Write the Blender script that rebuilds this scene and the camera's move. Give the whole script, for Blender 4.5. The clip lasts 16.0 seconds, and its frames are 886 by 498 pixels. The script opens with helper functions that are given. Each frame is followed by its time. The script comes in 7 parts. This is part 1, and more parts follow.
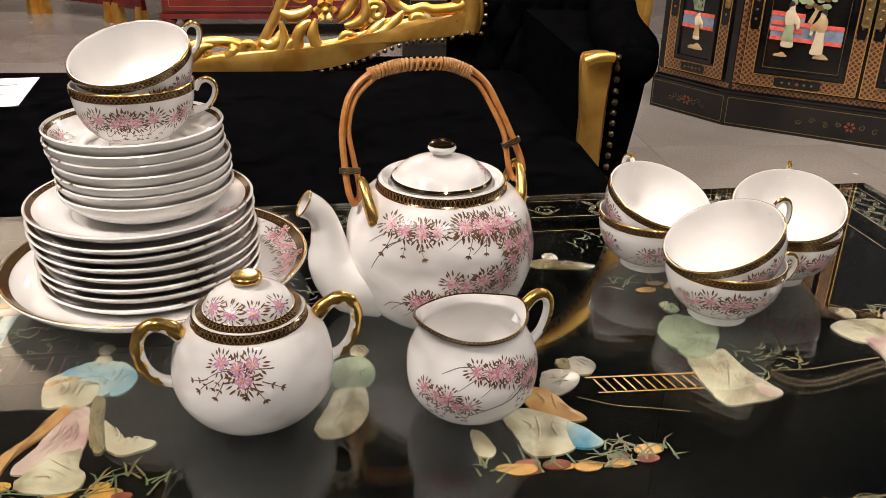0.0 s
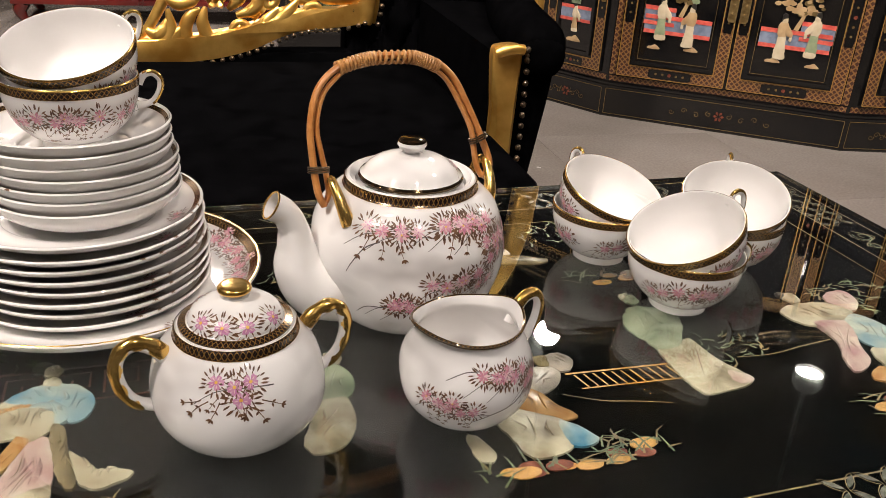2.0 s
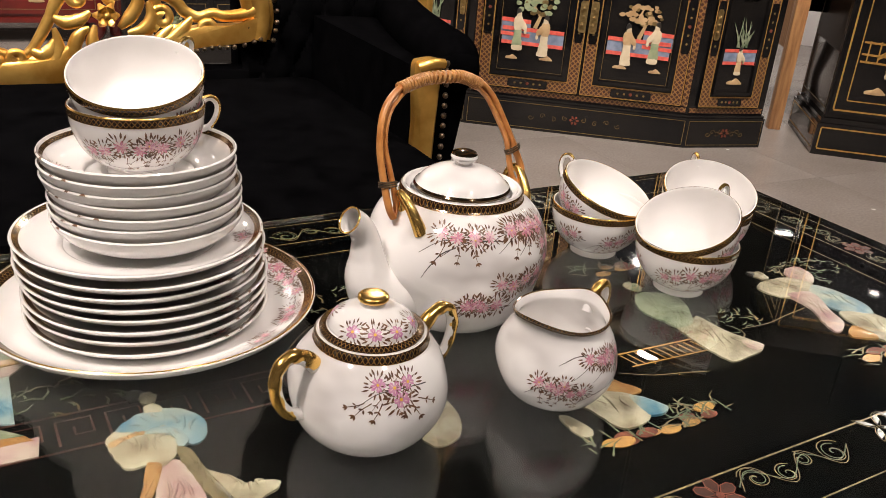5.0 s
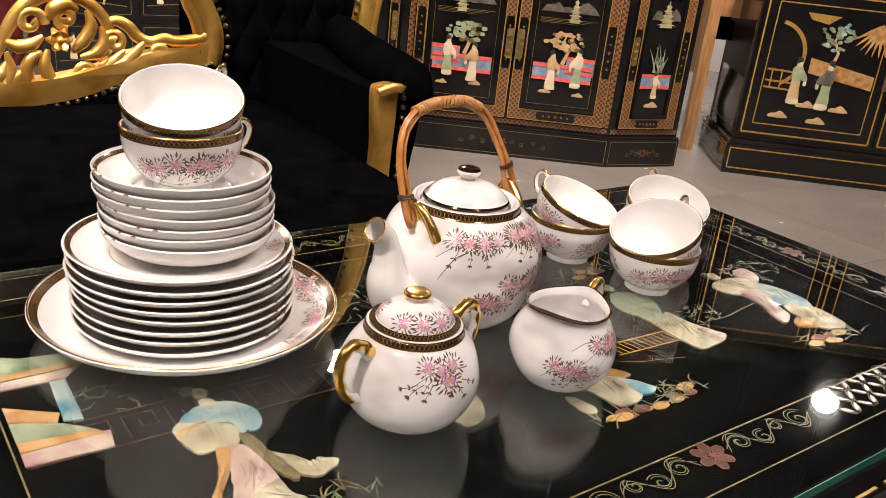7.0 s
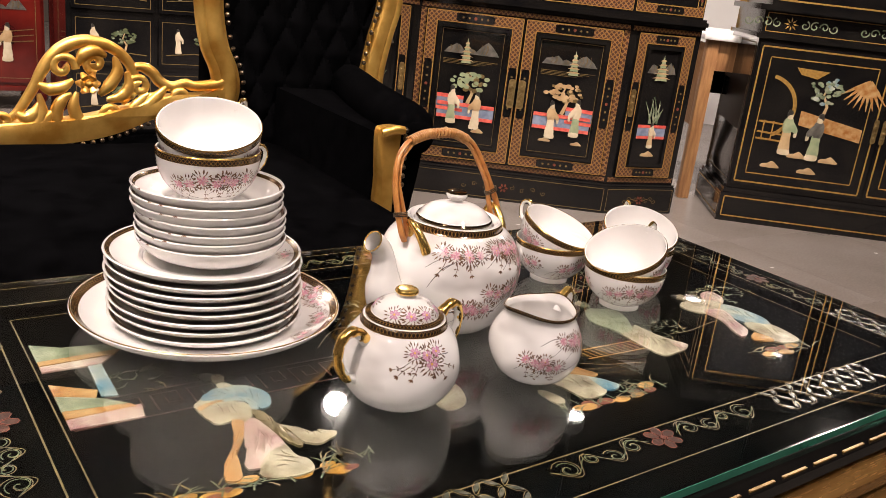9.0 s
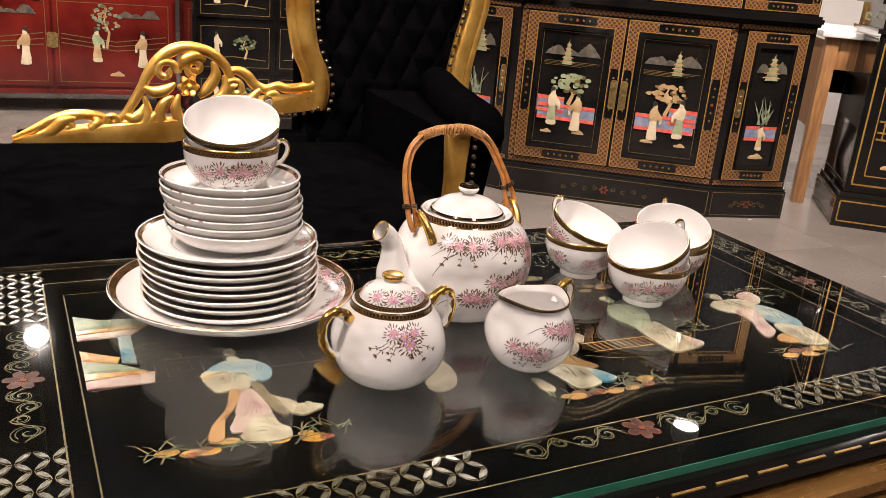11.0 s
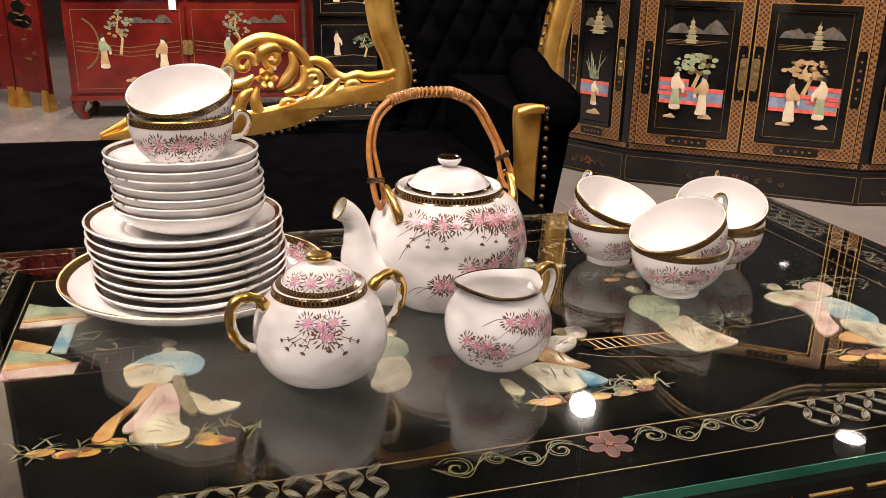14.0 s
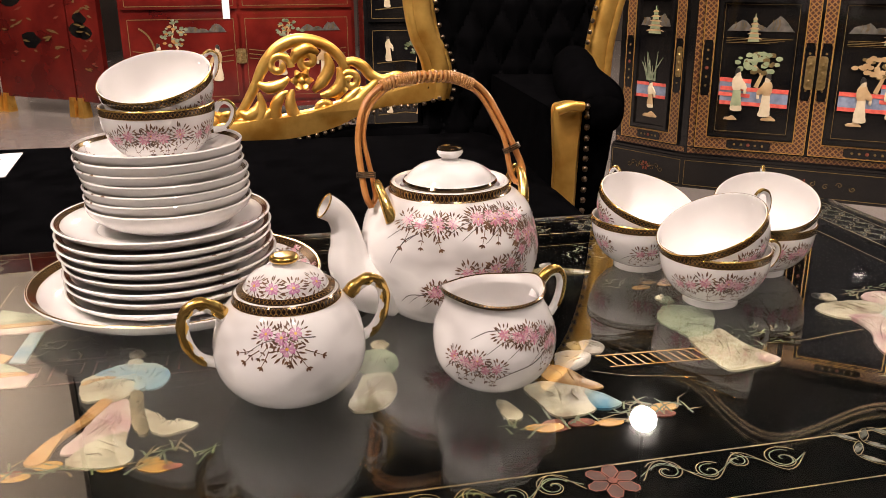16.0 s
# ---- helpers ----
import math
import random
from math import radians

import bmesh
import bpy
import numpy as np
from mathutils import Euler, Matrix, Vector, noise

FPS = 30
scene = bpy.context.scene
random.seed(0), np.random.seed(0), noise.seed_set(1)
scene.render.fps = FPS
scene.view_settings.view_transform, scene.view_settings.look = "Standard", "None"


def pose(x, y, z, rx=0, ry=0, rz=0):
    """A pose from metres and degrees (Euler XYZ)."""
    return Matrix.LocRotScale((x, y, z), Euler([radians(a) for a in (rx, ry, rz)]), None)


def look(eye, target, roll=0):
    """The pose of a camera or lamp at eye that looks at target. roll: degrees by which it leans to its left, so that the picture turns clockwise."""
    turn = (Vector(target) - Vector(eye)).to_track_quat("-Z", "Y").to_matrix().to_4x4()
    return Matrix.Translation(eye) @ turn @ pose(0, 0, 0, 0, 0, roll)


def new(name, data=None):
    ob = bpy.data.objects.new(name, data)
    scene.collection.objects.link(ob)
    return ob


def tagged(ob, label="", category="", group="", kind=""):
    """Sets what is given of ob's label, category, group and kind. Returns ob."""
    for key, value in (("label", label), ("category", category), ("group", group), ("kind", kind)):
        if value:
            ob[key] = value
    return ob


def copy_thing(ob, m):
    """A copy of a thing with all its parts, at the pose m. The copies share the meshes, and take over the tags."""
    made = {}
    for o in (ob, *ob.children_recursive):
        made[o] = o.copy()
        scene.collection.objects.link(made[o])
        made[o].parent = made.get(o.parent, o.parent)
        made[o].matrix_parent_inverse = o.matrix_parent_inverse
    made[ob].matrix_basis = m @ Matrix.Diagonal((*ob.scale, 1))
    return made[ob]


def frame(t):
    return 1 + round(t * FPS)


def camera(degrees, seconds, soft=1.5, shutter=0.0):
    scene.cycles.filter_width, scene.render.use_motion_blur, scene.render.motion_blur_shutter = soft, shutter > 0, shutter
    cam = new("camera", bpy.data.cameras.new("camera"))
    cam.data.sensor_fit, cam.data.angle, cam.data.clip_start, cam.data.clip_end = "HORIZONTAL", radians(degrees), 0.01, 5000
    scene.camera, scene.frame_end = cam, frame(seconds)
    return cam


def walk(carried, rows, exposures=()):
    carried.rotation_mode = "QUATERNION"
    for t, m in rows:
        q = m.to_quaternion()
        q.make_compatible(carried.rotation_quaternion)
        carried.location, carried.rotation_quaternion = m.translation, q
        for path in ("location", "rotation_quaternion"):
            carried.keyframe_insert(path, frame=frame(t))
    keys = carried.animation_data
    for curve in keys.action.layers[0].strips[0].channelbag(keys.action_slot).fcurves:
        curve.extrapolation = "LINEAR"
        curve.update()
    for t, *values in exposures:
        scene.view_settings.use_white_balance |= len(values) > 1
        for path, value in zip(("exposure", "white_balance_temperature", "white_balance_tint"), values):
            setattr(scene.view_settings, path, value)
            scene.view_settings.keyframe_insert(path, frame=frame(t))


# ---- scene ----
cam = camera(54.94, 16.0, 0.75)
PATH = [
    (0, (0.3025, 0.2852, 0.7924), (0.4035, 1.1880, 0.3743), 1.16),
    (0.5, (0.2929, 0.2936, 0.7906), (0.4214, 1.1888, 0.3640), 1.98),
    (1, (0.2739, 0.2996, 0.7883), (0.4382, 1.1887, 0.3610), 2.58),
    (1.5, (0.2521, 0.3095, 0.7897), (0.4600, 1.1907, 0.3650), 3.06),
    (2, (0.2298, 0.3181, 0.7880), (0.4841, 1.1880, 0.3655), 3.64),
    (2.5, (0.2025, 0.3265, 0.7891), (0.4890, 1.1860, 0.3660), 3.68),
    (3, (0.1757, 0.3305, 0.7889), (0.4944, 1.1788, 0.3661), 3.66),
    (3.5, (0.1499, 0.3326, 0.7875), (0.5006, 1.1700, 0.3684), 3.61),
    (4, (0.1201, 0.3324, 0.7857), (0.5047, 1.1590, 0.3747), 4.00),
    (4.5, (0.0856, 0.3365, 0.7886), (0.5008, 1.1514, 0.3842), 4.65),
    (7, (-0.0529, 0.3106, 0.8028), (0.4823, 1.0724, 0.4378), 6.30),
    (7.5, (-0.0817, 0.2957, 0.7996), (0.4690, 1.0575, 0.4584), 6.87),
    (8, (-0.1005, 0.2749, 0.8008), (0.4569, 1.0390, 0.4761), 6.40),
    (10.5, (-0.0452, 0.1341, 0.8147), (0.3952, 0.9761, 0.5032), 6.31),
    (11, (-0.0101, 0.1258, 0.8168), (0.3914, 0.9837, 0.4962), 5.07),
    (11.5, (0.0249, 0.1219, 0.8160), (0.3939, 0.9924, 0.4906), 4.18),
    (12, (0.0560, 0.1184, 0.8127), (0.3924, 1.0007, 0.4836), 3.63),
    (12.5, (0.0924, 0.1220, 0.8089), (0.3954, 1.0154, 0.4770), 3.10),
    (13, (0.1280, 0.1312, 0.8005), (0.3934, 1.0371, 0.4704), 2.19),
    (13.5, (0.1644, 0.1475, 0.7847), (0.4026, 1.0612, 0.4554), 1.33),
    (14, (0.1874, 0.1635, 0.7726), (0.4110, 1.0808, 0.4432), 0.99),
    (14.5, (0.2048, 0.1806, 0.7686), (0.4101, 1.1036, 0.4430), 0.25),
    (15, (0.2214, 0.1995, 0.7597), (0.4059, 1.1279, 0.4371), -0.38),
    (15.5, (0.2421, 0.2158, 0.7461), (0.4082, 1.1478, 0.4240), -0.60),
    (16, (0.2557, 0.2254, 0.7410), (0.4059, 1.1612, 0.4222), -0.36),
]
walk(cam, [(t, look(eye, target, roll)) for t, eye, target, roll in PATH],
     exposures=[(0, -0.27, 6500, 10), (2.5, -0.33, 6500, 11), (4.5, -0.30, 6550, 12), (7, -0.10, 6650, 15), (8, -0.08, 6700, 16), (11, -0.10, 6800, 17), (13.5, -0.06, 6800, 17), (16, -0.14, 6900, 18)])

G = 0.470  # top of the glass on the coffee table

# ---------- light ----------
world = bpy.data.worlds.new("showroom_air")
world.use_nodes = True
world.node_tree.nodes["Background"].inputs[0].default_value = (1.0, 0.86, 0.72, 1)
world.node_tree.nodes["Background"].inputs[1].default_value = 0.018
scene.world = world


def spot_or_fill_lamp(x, y, z, watts, size, aim, spread):
    d = bpy.data.lights.new("spot_or_fill_bulb", "AREA")
    d.shape, d.size, d.energy, d.color = "DISK", size, watts, (1.0, 0.89, 0.805)
    d.spread = radians(spread)
    ob = new("spot_or_fill_bulb", d)
    ob.matrix_world = look((x, y, z), aim or (x, y, 0))
    return ob


# Some places follow from mirrored spots; others are fill added without a known source.
LAMPS = [  # place, watts, what it is aimed at
    (-1.1, 0.35, 2.75, 43, (0.2, 0.8, 0.4), 150),
    (0.6, -0.5, 2.8, 20, (0.4, 0.8, 0.4), 150),
    (2.22, 4.65, 2.9, 48, (1.6, 2.2, 0.0), 150),
    # added fill, no known source: brightens the chaise's gilded wing
    (-0.35, 0.75, 2.9, 17, (0.25, 2.1, 0.45), 55),
    # added fill: lifts the red cabinet's front
    (0.5, 2.9, 3.0, 40, (0.2, 4.4, 0.3), 120),
    (3.74, 4.03, 2.98, 16, None, 150),
    (5.0, 2.9, 2.9, 56, (3.0, 2.0, 0.0), 150),
    (7.4, 5.4, 2.9, 50, None, 150),
    (6.7, 4.6, 2.9, 30, None, 150),
    (-0.26, 6.45, 2.98, 60, (-0.3, 4.2, 0.4), 150),
    # added fill for the fronts of the two lacquer cabinets
    (1.9, 1.2, 2.9, 66, (2.4, 2.4, 0.4), 115),
    # added fill for the screen and red cabinet at the left
    (-1.6, 2.6, 2.9, 70, (-0.6, 4.0, 0.3), 110),
    (4.6, 6.6, 2.9, 50, None, 150),
    # added so the china cabinet's upper stage mirrors brighter in the glass; source assumed
    (1.30, 1.70, 3.0, 12, (2.0, 2.75, 1.45), 80),
    (-2.0, -1.2, 2.9, 4, None, 150),
    (-0.8, -1.7, 2.9, 4, None, 150),
    (0.5, -1.9, 2.9, 4, None, 150),
    (1.8, -1.4, 2.9, 4, None, 150),
    (-2.2, 1.0, 2.9, 4, None, 150),
    (2.9, 0.2, 2.9, 4, None, 150),
    (-1.2, -0.5, 2.9, 4, None, 150),
    (1.4, -0.3, 2.9, 4, None, 150),
    # unseen lamp added to make the cream partition wall bright
    (-3.1, 5.2, 3.9, 90, (-2.6, 6.5, 2.9), 150),
]

# ---------- materials ----------


def nodes_of(name):
    m = bpy.data.materials.new(name)
    m.use_nodes = True
    nt = m.node_tree
    return m, nt, nt.nodes["Principled BSDF"]


def setp(b, **kw):
    names = dict(rough="Roughness", metal="Metallic", coat="Coat Weight", coatr="Coat Roughness", sheen="Sheen Weight", trans="Transmission Weight", ior="IOR", spec="Specular IOR Level", sheenr="Sheen Roughness")
    for k, v in kw.items():
        b.inputs[names[k]].default_value = v


def noise_node(nt, scale, detail=4, coord="Object", stretch=None):
    tc = nt.nodes.new("ShaderNodeTexCoord")
    n = nt.nodes.new("ShaderNodeTexNoise")
    n.inputs["Scale"].default_value, n.inputs["Detail"].default_value = scale, detail
    if stretch:
        mp = nt.nodes.new("ShaderNodeMapping")
        mp.inputs["Scale"].default_value = stretch
        nt.links.new(tc.outputs[coord], mp.inputs[0])
        nt.links.new(mp.outputs[0], n.inputs["Vector"])
    else:
        nt.links.new(tc.outputs[coord], n.inputs["Vector"])
    return n


def ramp(nt, src, stops):
    r = nt.nodes.new("ShaderNodeValToRGB")
    while len(r.color_ramp.elements) < len(stops):
        r.color_ramp.elements.new(0.5)
    for e, (p, c) in zip(r.color_ramp.elements, stops):
        e.position, e.color = p, (*c, 1)
    nt.links.new(src, r.inputs[0])
    return r


def bump(nt, b, src, strength, dist):
    n = nt.nodes.new("ShaderNodeBump")
    n.inputs["Strength"].default_value, n.inputs["Distance"].default_value = strength, dist
    nt.links.new(src, n.inputs["Height"])
    nt.links.new(n.outputs[0], b.inputs["Normal"])


def mottled(name, c1, c2, scale, rough=0.5, metal=0.0, bmp=0.0, bdist=0.001, bscale=None, stretch=None, rvar=0.0, **kw):
    """A surface whose colour drifts between two tones, with fine relief and uneven gloss."""
    m, nt, b = nodes_of(name)
    setp(b, rough=rough, metal=metal, **kw)
    n = noise_node(nt, scale, 5, stretch=stretch)
    r = ramp(nt, n.outputs[0], [(0.32, c1), (0.68, c2)])
    nt.links.new(r.outputs[0], b.inputs["Base Color"])
    f = noise_node(nt, bscale or scale * 6, 3, stretch=stretch)
    if rvar:
        mr = nt.nodes.new("ShaderNodeMapRange")
        mr.inputs["To Min"].default_value, mr.inputs["To Max"].default_value = max(0.02, rough - rvar), rough + rvar
        nt.links.new(f.outputs[0], mr.inputs[0])
        nt.links.new(mr.outputs[0], b.inputs["Roughness"])
    if bmp:
        bump(nt, b, f.outputs[0], bmp, bdist)
    return m


porcelain = mottled("porcelain", (0.80, 0.785, 0.765), (0.86, 0.845, 0.83), 18, 0.06, bmp=0.05, bdist=0.0008, bscale=60, coat=0.3, coatr=0.04)


def grey_patched_porcelain():
    """White glaze with soft grey patches from stretched noise."""
    m, nt, b = nodes_of("grey_patched_porcelain")
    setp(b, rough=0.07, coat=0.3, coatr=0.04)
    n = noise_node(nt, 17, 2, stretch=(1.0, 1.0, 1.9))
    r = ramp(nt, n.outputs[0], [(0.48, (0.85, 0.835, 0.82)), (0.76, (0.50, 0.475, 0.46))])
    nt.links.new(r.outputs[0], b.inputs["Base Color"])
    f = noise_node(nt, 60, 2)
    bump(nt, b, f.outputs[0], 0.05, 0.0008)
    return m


patched = grey_patched_porcelain()
gilt = mottled("gilt", (0.72, 0.43, 0.10), (0.90, 0.60, 0.20), 90, 0.2, 0.92, bmp=0.25, bdist=0.0006, bscale=160, rvar=0.08)
gilt_dark = mottled("dark_lustre", (0.05, 0.035, 0.02), (0.12, 0.08, 0.04), 60, 0.1, 0.9)
petal_pink = mottled("petal_pink", (0.55, 0.18, 0.25), (0.72, 0.36, 0.41), 320, 0.3)
petal_pale = mottled("petal_pale", (0.72, 0.46, 0.50), (0.80, 0.64, 0.63), 300, 0.3)
petal_mauve = mottled("petal_mauve", (0.50, 0.18, 0.36), (0.66, 0.38, 0.52), 300, 0.3)
flower_eye = mottled("flower_eye", (0.75, 0.40, 0.05), (0.85, 0.6, 0.15), 300, 0.35)
leaf_brown = mottled("leaf_brown", (0.07, 0.032, 0.018), (0.20, 0.105, 0.055), 200, 0.28)
twig_grey = mottled("twig_grey", (0.05, 0.045, 0.05), (0.16, 0.13, 0.13), 150, 0.3)
grey_wash = mottled("grey_wash", (0.60, 0.56, 0.54), (0.72, 0.69, 0.66), 60, 0.1)
PAINTS = [petal_pink, leaf_brown, flower_eye, twig_grey, petal_pale, petal_mauve]
rattan = mottled("rattan", (0.42, 0.15, 0.035), (0.60, 0.27, 0.08), 90, 0.32, bmp=0.3, bdist=0.0006, bscale=300, rvar=0.1, coat=0.3, coatr=0.2)
rattan_pale = mottled("rattan_wrap", (0.36, 0.15, 0.04), (0.56, 0.29, 0.10), 200, 0.42, bmp=0.3, bdist=0.0004, bscale=500)
lacquer = mottled("black_lacquer", (0.003, 0.003, 0.0035), (0.009, 0.008, 0.007), 9, 0.07, bmp=0.02, bdist=0.001, bscale=30, rvar=0.03, coat=0.2, coatr=0.03)
panel_lacquer = mottled("painted_lacquer", (0.0012, 0.0016, 0.0018), (0.005, 0.0045, 0.004), 14, 0.03, rvar=0.01, spec=0.12)
gold_paint = mottled("gold_paint", (0.22, 0.12, 0.025), (0.40, 0.23, 0.06), 120, 0.42, 0.35, rvar=0.1)
gold_paint_dim = mottled("dim_gold_paint", (0.065, 0.042, 0.012), (0.15, 0.098, 0.03), 100, 0.5, 0.2)
green_paint = mottled("green_paint", (0.022, 0.042, 0.018), (0.075, 0.085, 0.03), 120, 0.5)
rust_paint = mottled("rust_paint", (0.075, 0.018, 0.012), (0.17, 0.05, 0.03), 120, 0.5, spec=0.1)
rust_dark = mottled("faded_rust_paint", (0.022, 0.007, 0.005), (0.05, 0.016, 0.011), 120, 0.4, spec=0.1)
amber_paint = mottled("amber_paint", (0.24, 0.11, 0.012), (0.38, 0.19, 0.03), 120, 0.45)
red_paint = mottled("red_paint", (0.42, 0.05, 0.04), (0.62, 0.13, 0.09), 60, 0.4)
blue_paint = mottled("blue_grey_paint", (0.10, 0.13, 0.19), (0.20, 0.24, 0.32), 40, 0.45)
ivory = mottled("ivory_stone", (0.15, 0.115, 0.07), (0.38, 0.345, 0.25), 52, 0.34, bmp=0.15, bdist=0.001, bscale=120, spec=0.15)
stone_blue = mottled("blue_tinted_stone", (0.03, 0.12, 0.18), (0.34, 0.35, 0.28), 36, 0.34, bmp=0.15, bdist=0.001, bscale=120, spec=0.15)
stone_pink = mottled("pink_tinted_stone", (0.24, 0.12, 0.12), (0.40, 0.34, 0.28), 44, 0.34, bmp=0.15, bdist=0.001, bscale=120, spec=0.15)
stone_tan = mottled("tan_stone", (0.24, 0.10, 0.025), (0.38, 0.24, 0.11), 44, 0.25, bmp=0.15, bdist=0.001, bscale=120, spec=0.15)
stone_green = mottled("green_tinted_stone", (0.06, 0.09, 0.05), (0.23, 0.25, 0.17), 52, 0.34, bmp=0.15, bdist=0.001, bscale=120, spec=0.15)
fold_line = mottled("engraved_line", (0.06, 0.035, 0.02), (0.15, 0.085, 0.05), 200, 0.5)
stone_smoke = mottled("olive_stone", (0.06, 0.045, 0.02), (0.20, 0.16, 0.09), 50, 0.25, bmp=0.15, bdist=0.001, bscale=120, spec=0.15)
stone_grey = mottled("smoky_stone", (0.12, 0.105, 0.09), (0.32, 0.27, 0.22), 40, 0.3)
pearl = mottled("mother_of_pearl", (0.03, 0.034, 0.028), (0.11, 0.105, 0.085), 160, 0.25)
relief_ivory = mottled("relief_ivory", (0.42, 0.34, 0.22), (0.58, 0.50, 0.36), 25, 0.3)
relief_tan = mottled("relief_tan", (0.30, 0.19, 0.09), (0.44, 0.31, 0.17), 30, 0.3)
relief_jade = mottled("relief_jade", (0.16, 0.21, 0.12), (0.30, 0.33, 0.20), 30, 0.3)
relief_smoke = mottled("relief_smoke", (0.035, 0.034, 0.030), (0.12, 0.11, 0.095), 45, 0.3)
hair_black = mottled("hair_black", (0.01, 0.01, 0.01), (0.03, 0.025, 0.02), 80, 0.3)
velvet = mottled("black_velvet", (0.0008, 0.0008, 0.0009), (0.0022, 0.0022, 0.0025), 30, 0.9, bmp=0.2, bdist=0.002, bscale=200, spec=0.0, ior=1.02)
gold_leaf = mottled("gold_leaf", (0.55, 0.27, 0.045), (0.88, 0.56, 0.15), 16, 0.34, 0.85, bmp=0.35, bdist=0.003, bscale=55, rvar=0.12)
stud_metal = mottled("aged_stud_metal", (0.06, 0.045, 0.035), (0.22, 0.16, 0.10), 200, 0.3, 0.9)
brass = mottled("aged_brass", (0.30, 0.20, 0.08), (0.55, 0.40, 0.18), 90, 0.33, 0.9, bmp=0.2, bdist=0.0006)
red_lacquer = mottled("red_lacquer", (0.05, 0.004, 0.0035), (0.135, 0.013, 0.009), 5, 0.16, bmp=0.05, bdist=0.001, rvar=0.06, coat=0.4, coatr=0.05)
brown_wood = mottled("brown_wood", (0.20, 0.09, 0.035), (0.36, 0.19, 0.08), 14, 0.35, bmp=0.1, bdist=0.001, stretch=(6, 6, 0.6))
dark_wood = mottled("dark_wood", (0.02, 0.010, 0.006), (0.05, 0.026, 0.014), 14, 0.3, stretch=(6, 6, 0.6))
moulding_wood = mottled("gilded_brown_moulding", (0.24, 0.11, 0.03), (0.50, 0.27, 0.085), 12, 0.26, 0.65, bmp=0.1, bdist=0.001, stretch=(0.5, 6, 6), rvar=0.08)
paper = mottled("printed_paper", (0.74, 0.72, 0.72), (0.80, 0.79, 0.78), 12, 0.55)
cream_paint = mottled("cream_paint", (0.56, 0.47, 0.37), (0.64, 0.55, 0.45), 2.0, 0.7, bmp=0.05, bdist=0.001)
wall_paint = mottled("brown_wall_paint", (0.05, 0.038, 0.03), (0.075, 0.058, 0.045), 2.0, 0.7, bmp=0.05, bdist=0.001)
white_paint = mottled("white_paint", (0.76, 0.75, 0.73), (0.82, 0.81, 0.79), 3.0, 0.5)
ceiling_paint = mottled("dark_ceiling_paint", (0.006, 0.0055, 0.005), (0.011, 0.010, 0.009), 2.0, 0.8)
glass_edge = mottled("green_glass_edge", (0.03, 0.20, 0.13), (0.08, 0.34, 0.24), 20, 0.12, trans=0.35)
metal_black = mottled("black_metal", (0.02, 0.02, 0.02), (0.04, 0.04, 0.04), 20, 0.4)
cabinet_glass = mottled("dark_cabinet_glass", (0.012, 0.012, 0.014), (0.02, 0.02, 0.022), 3, 0.04, coat=0.6, coatr=0.02)


def floor_material():
    m, nt, b = nodes_of("polished_floor_tile")
    n = noise_node(nt, 2.2, 6)
    r = ramp(nt, n.outputs[0], [(0.3, (0.150, 0.132, 0.118)), (0.7, (0.205, 0.182, 0.166))])
    g = noise_node(nt, 140, 2)
    r2 = ramp(nt, g.outputs[0], [(0.35, (0.82, 0.82, 0.82)), (0.7, (1.0, 1.0, 1.0))])
    mx = nt.nodes.new("ShaderNodeMixRGB")
    mx.blend_type, mx.inputs[0].default_value = "MULTIPLY", 1.0
    nt.links.new(r.outputs[0], mx.inputs[1])
    nt.links.new(r2.outputs[0], mx.inputs[2])
    nt.links.new(mx.outputs[0], b.inputs["Base Color"])
    mr = nt.nodes.new("ShaderNodeMapRange")
    mr.inputs["To Min"].default_value, mr.inputs["To Max"].default_value = 0.16, 0.34
    nt.links.new(n.outputs[0], mr.inputs[0])
    nt.links.new(mr.outputs[0], b.inputs["Roughness"])
    bump(nt, b, g.outputs[0], 0.05, 0.001)
    return m


def glass_material():
    m, nt, b = nodes_of("clear_table_glass")
    b.inputs["Base Color"].default_value = (0.93, 0.98, 0.955, 1)
    setp(b, rough=0.0, trans=1.0, ior=1.52)
    return m


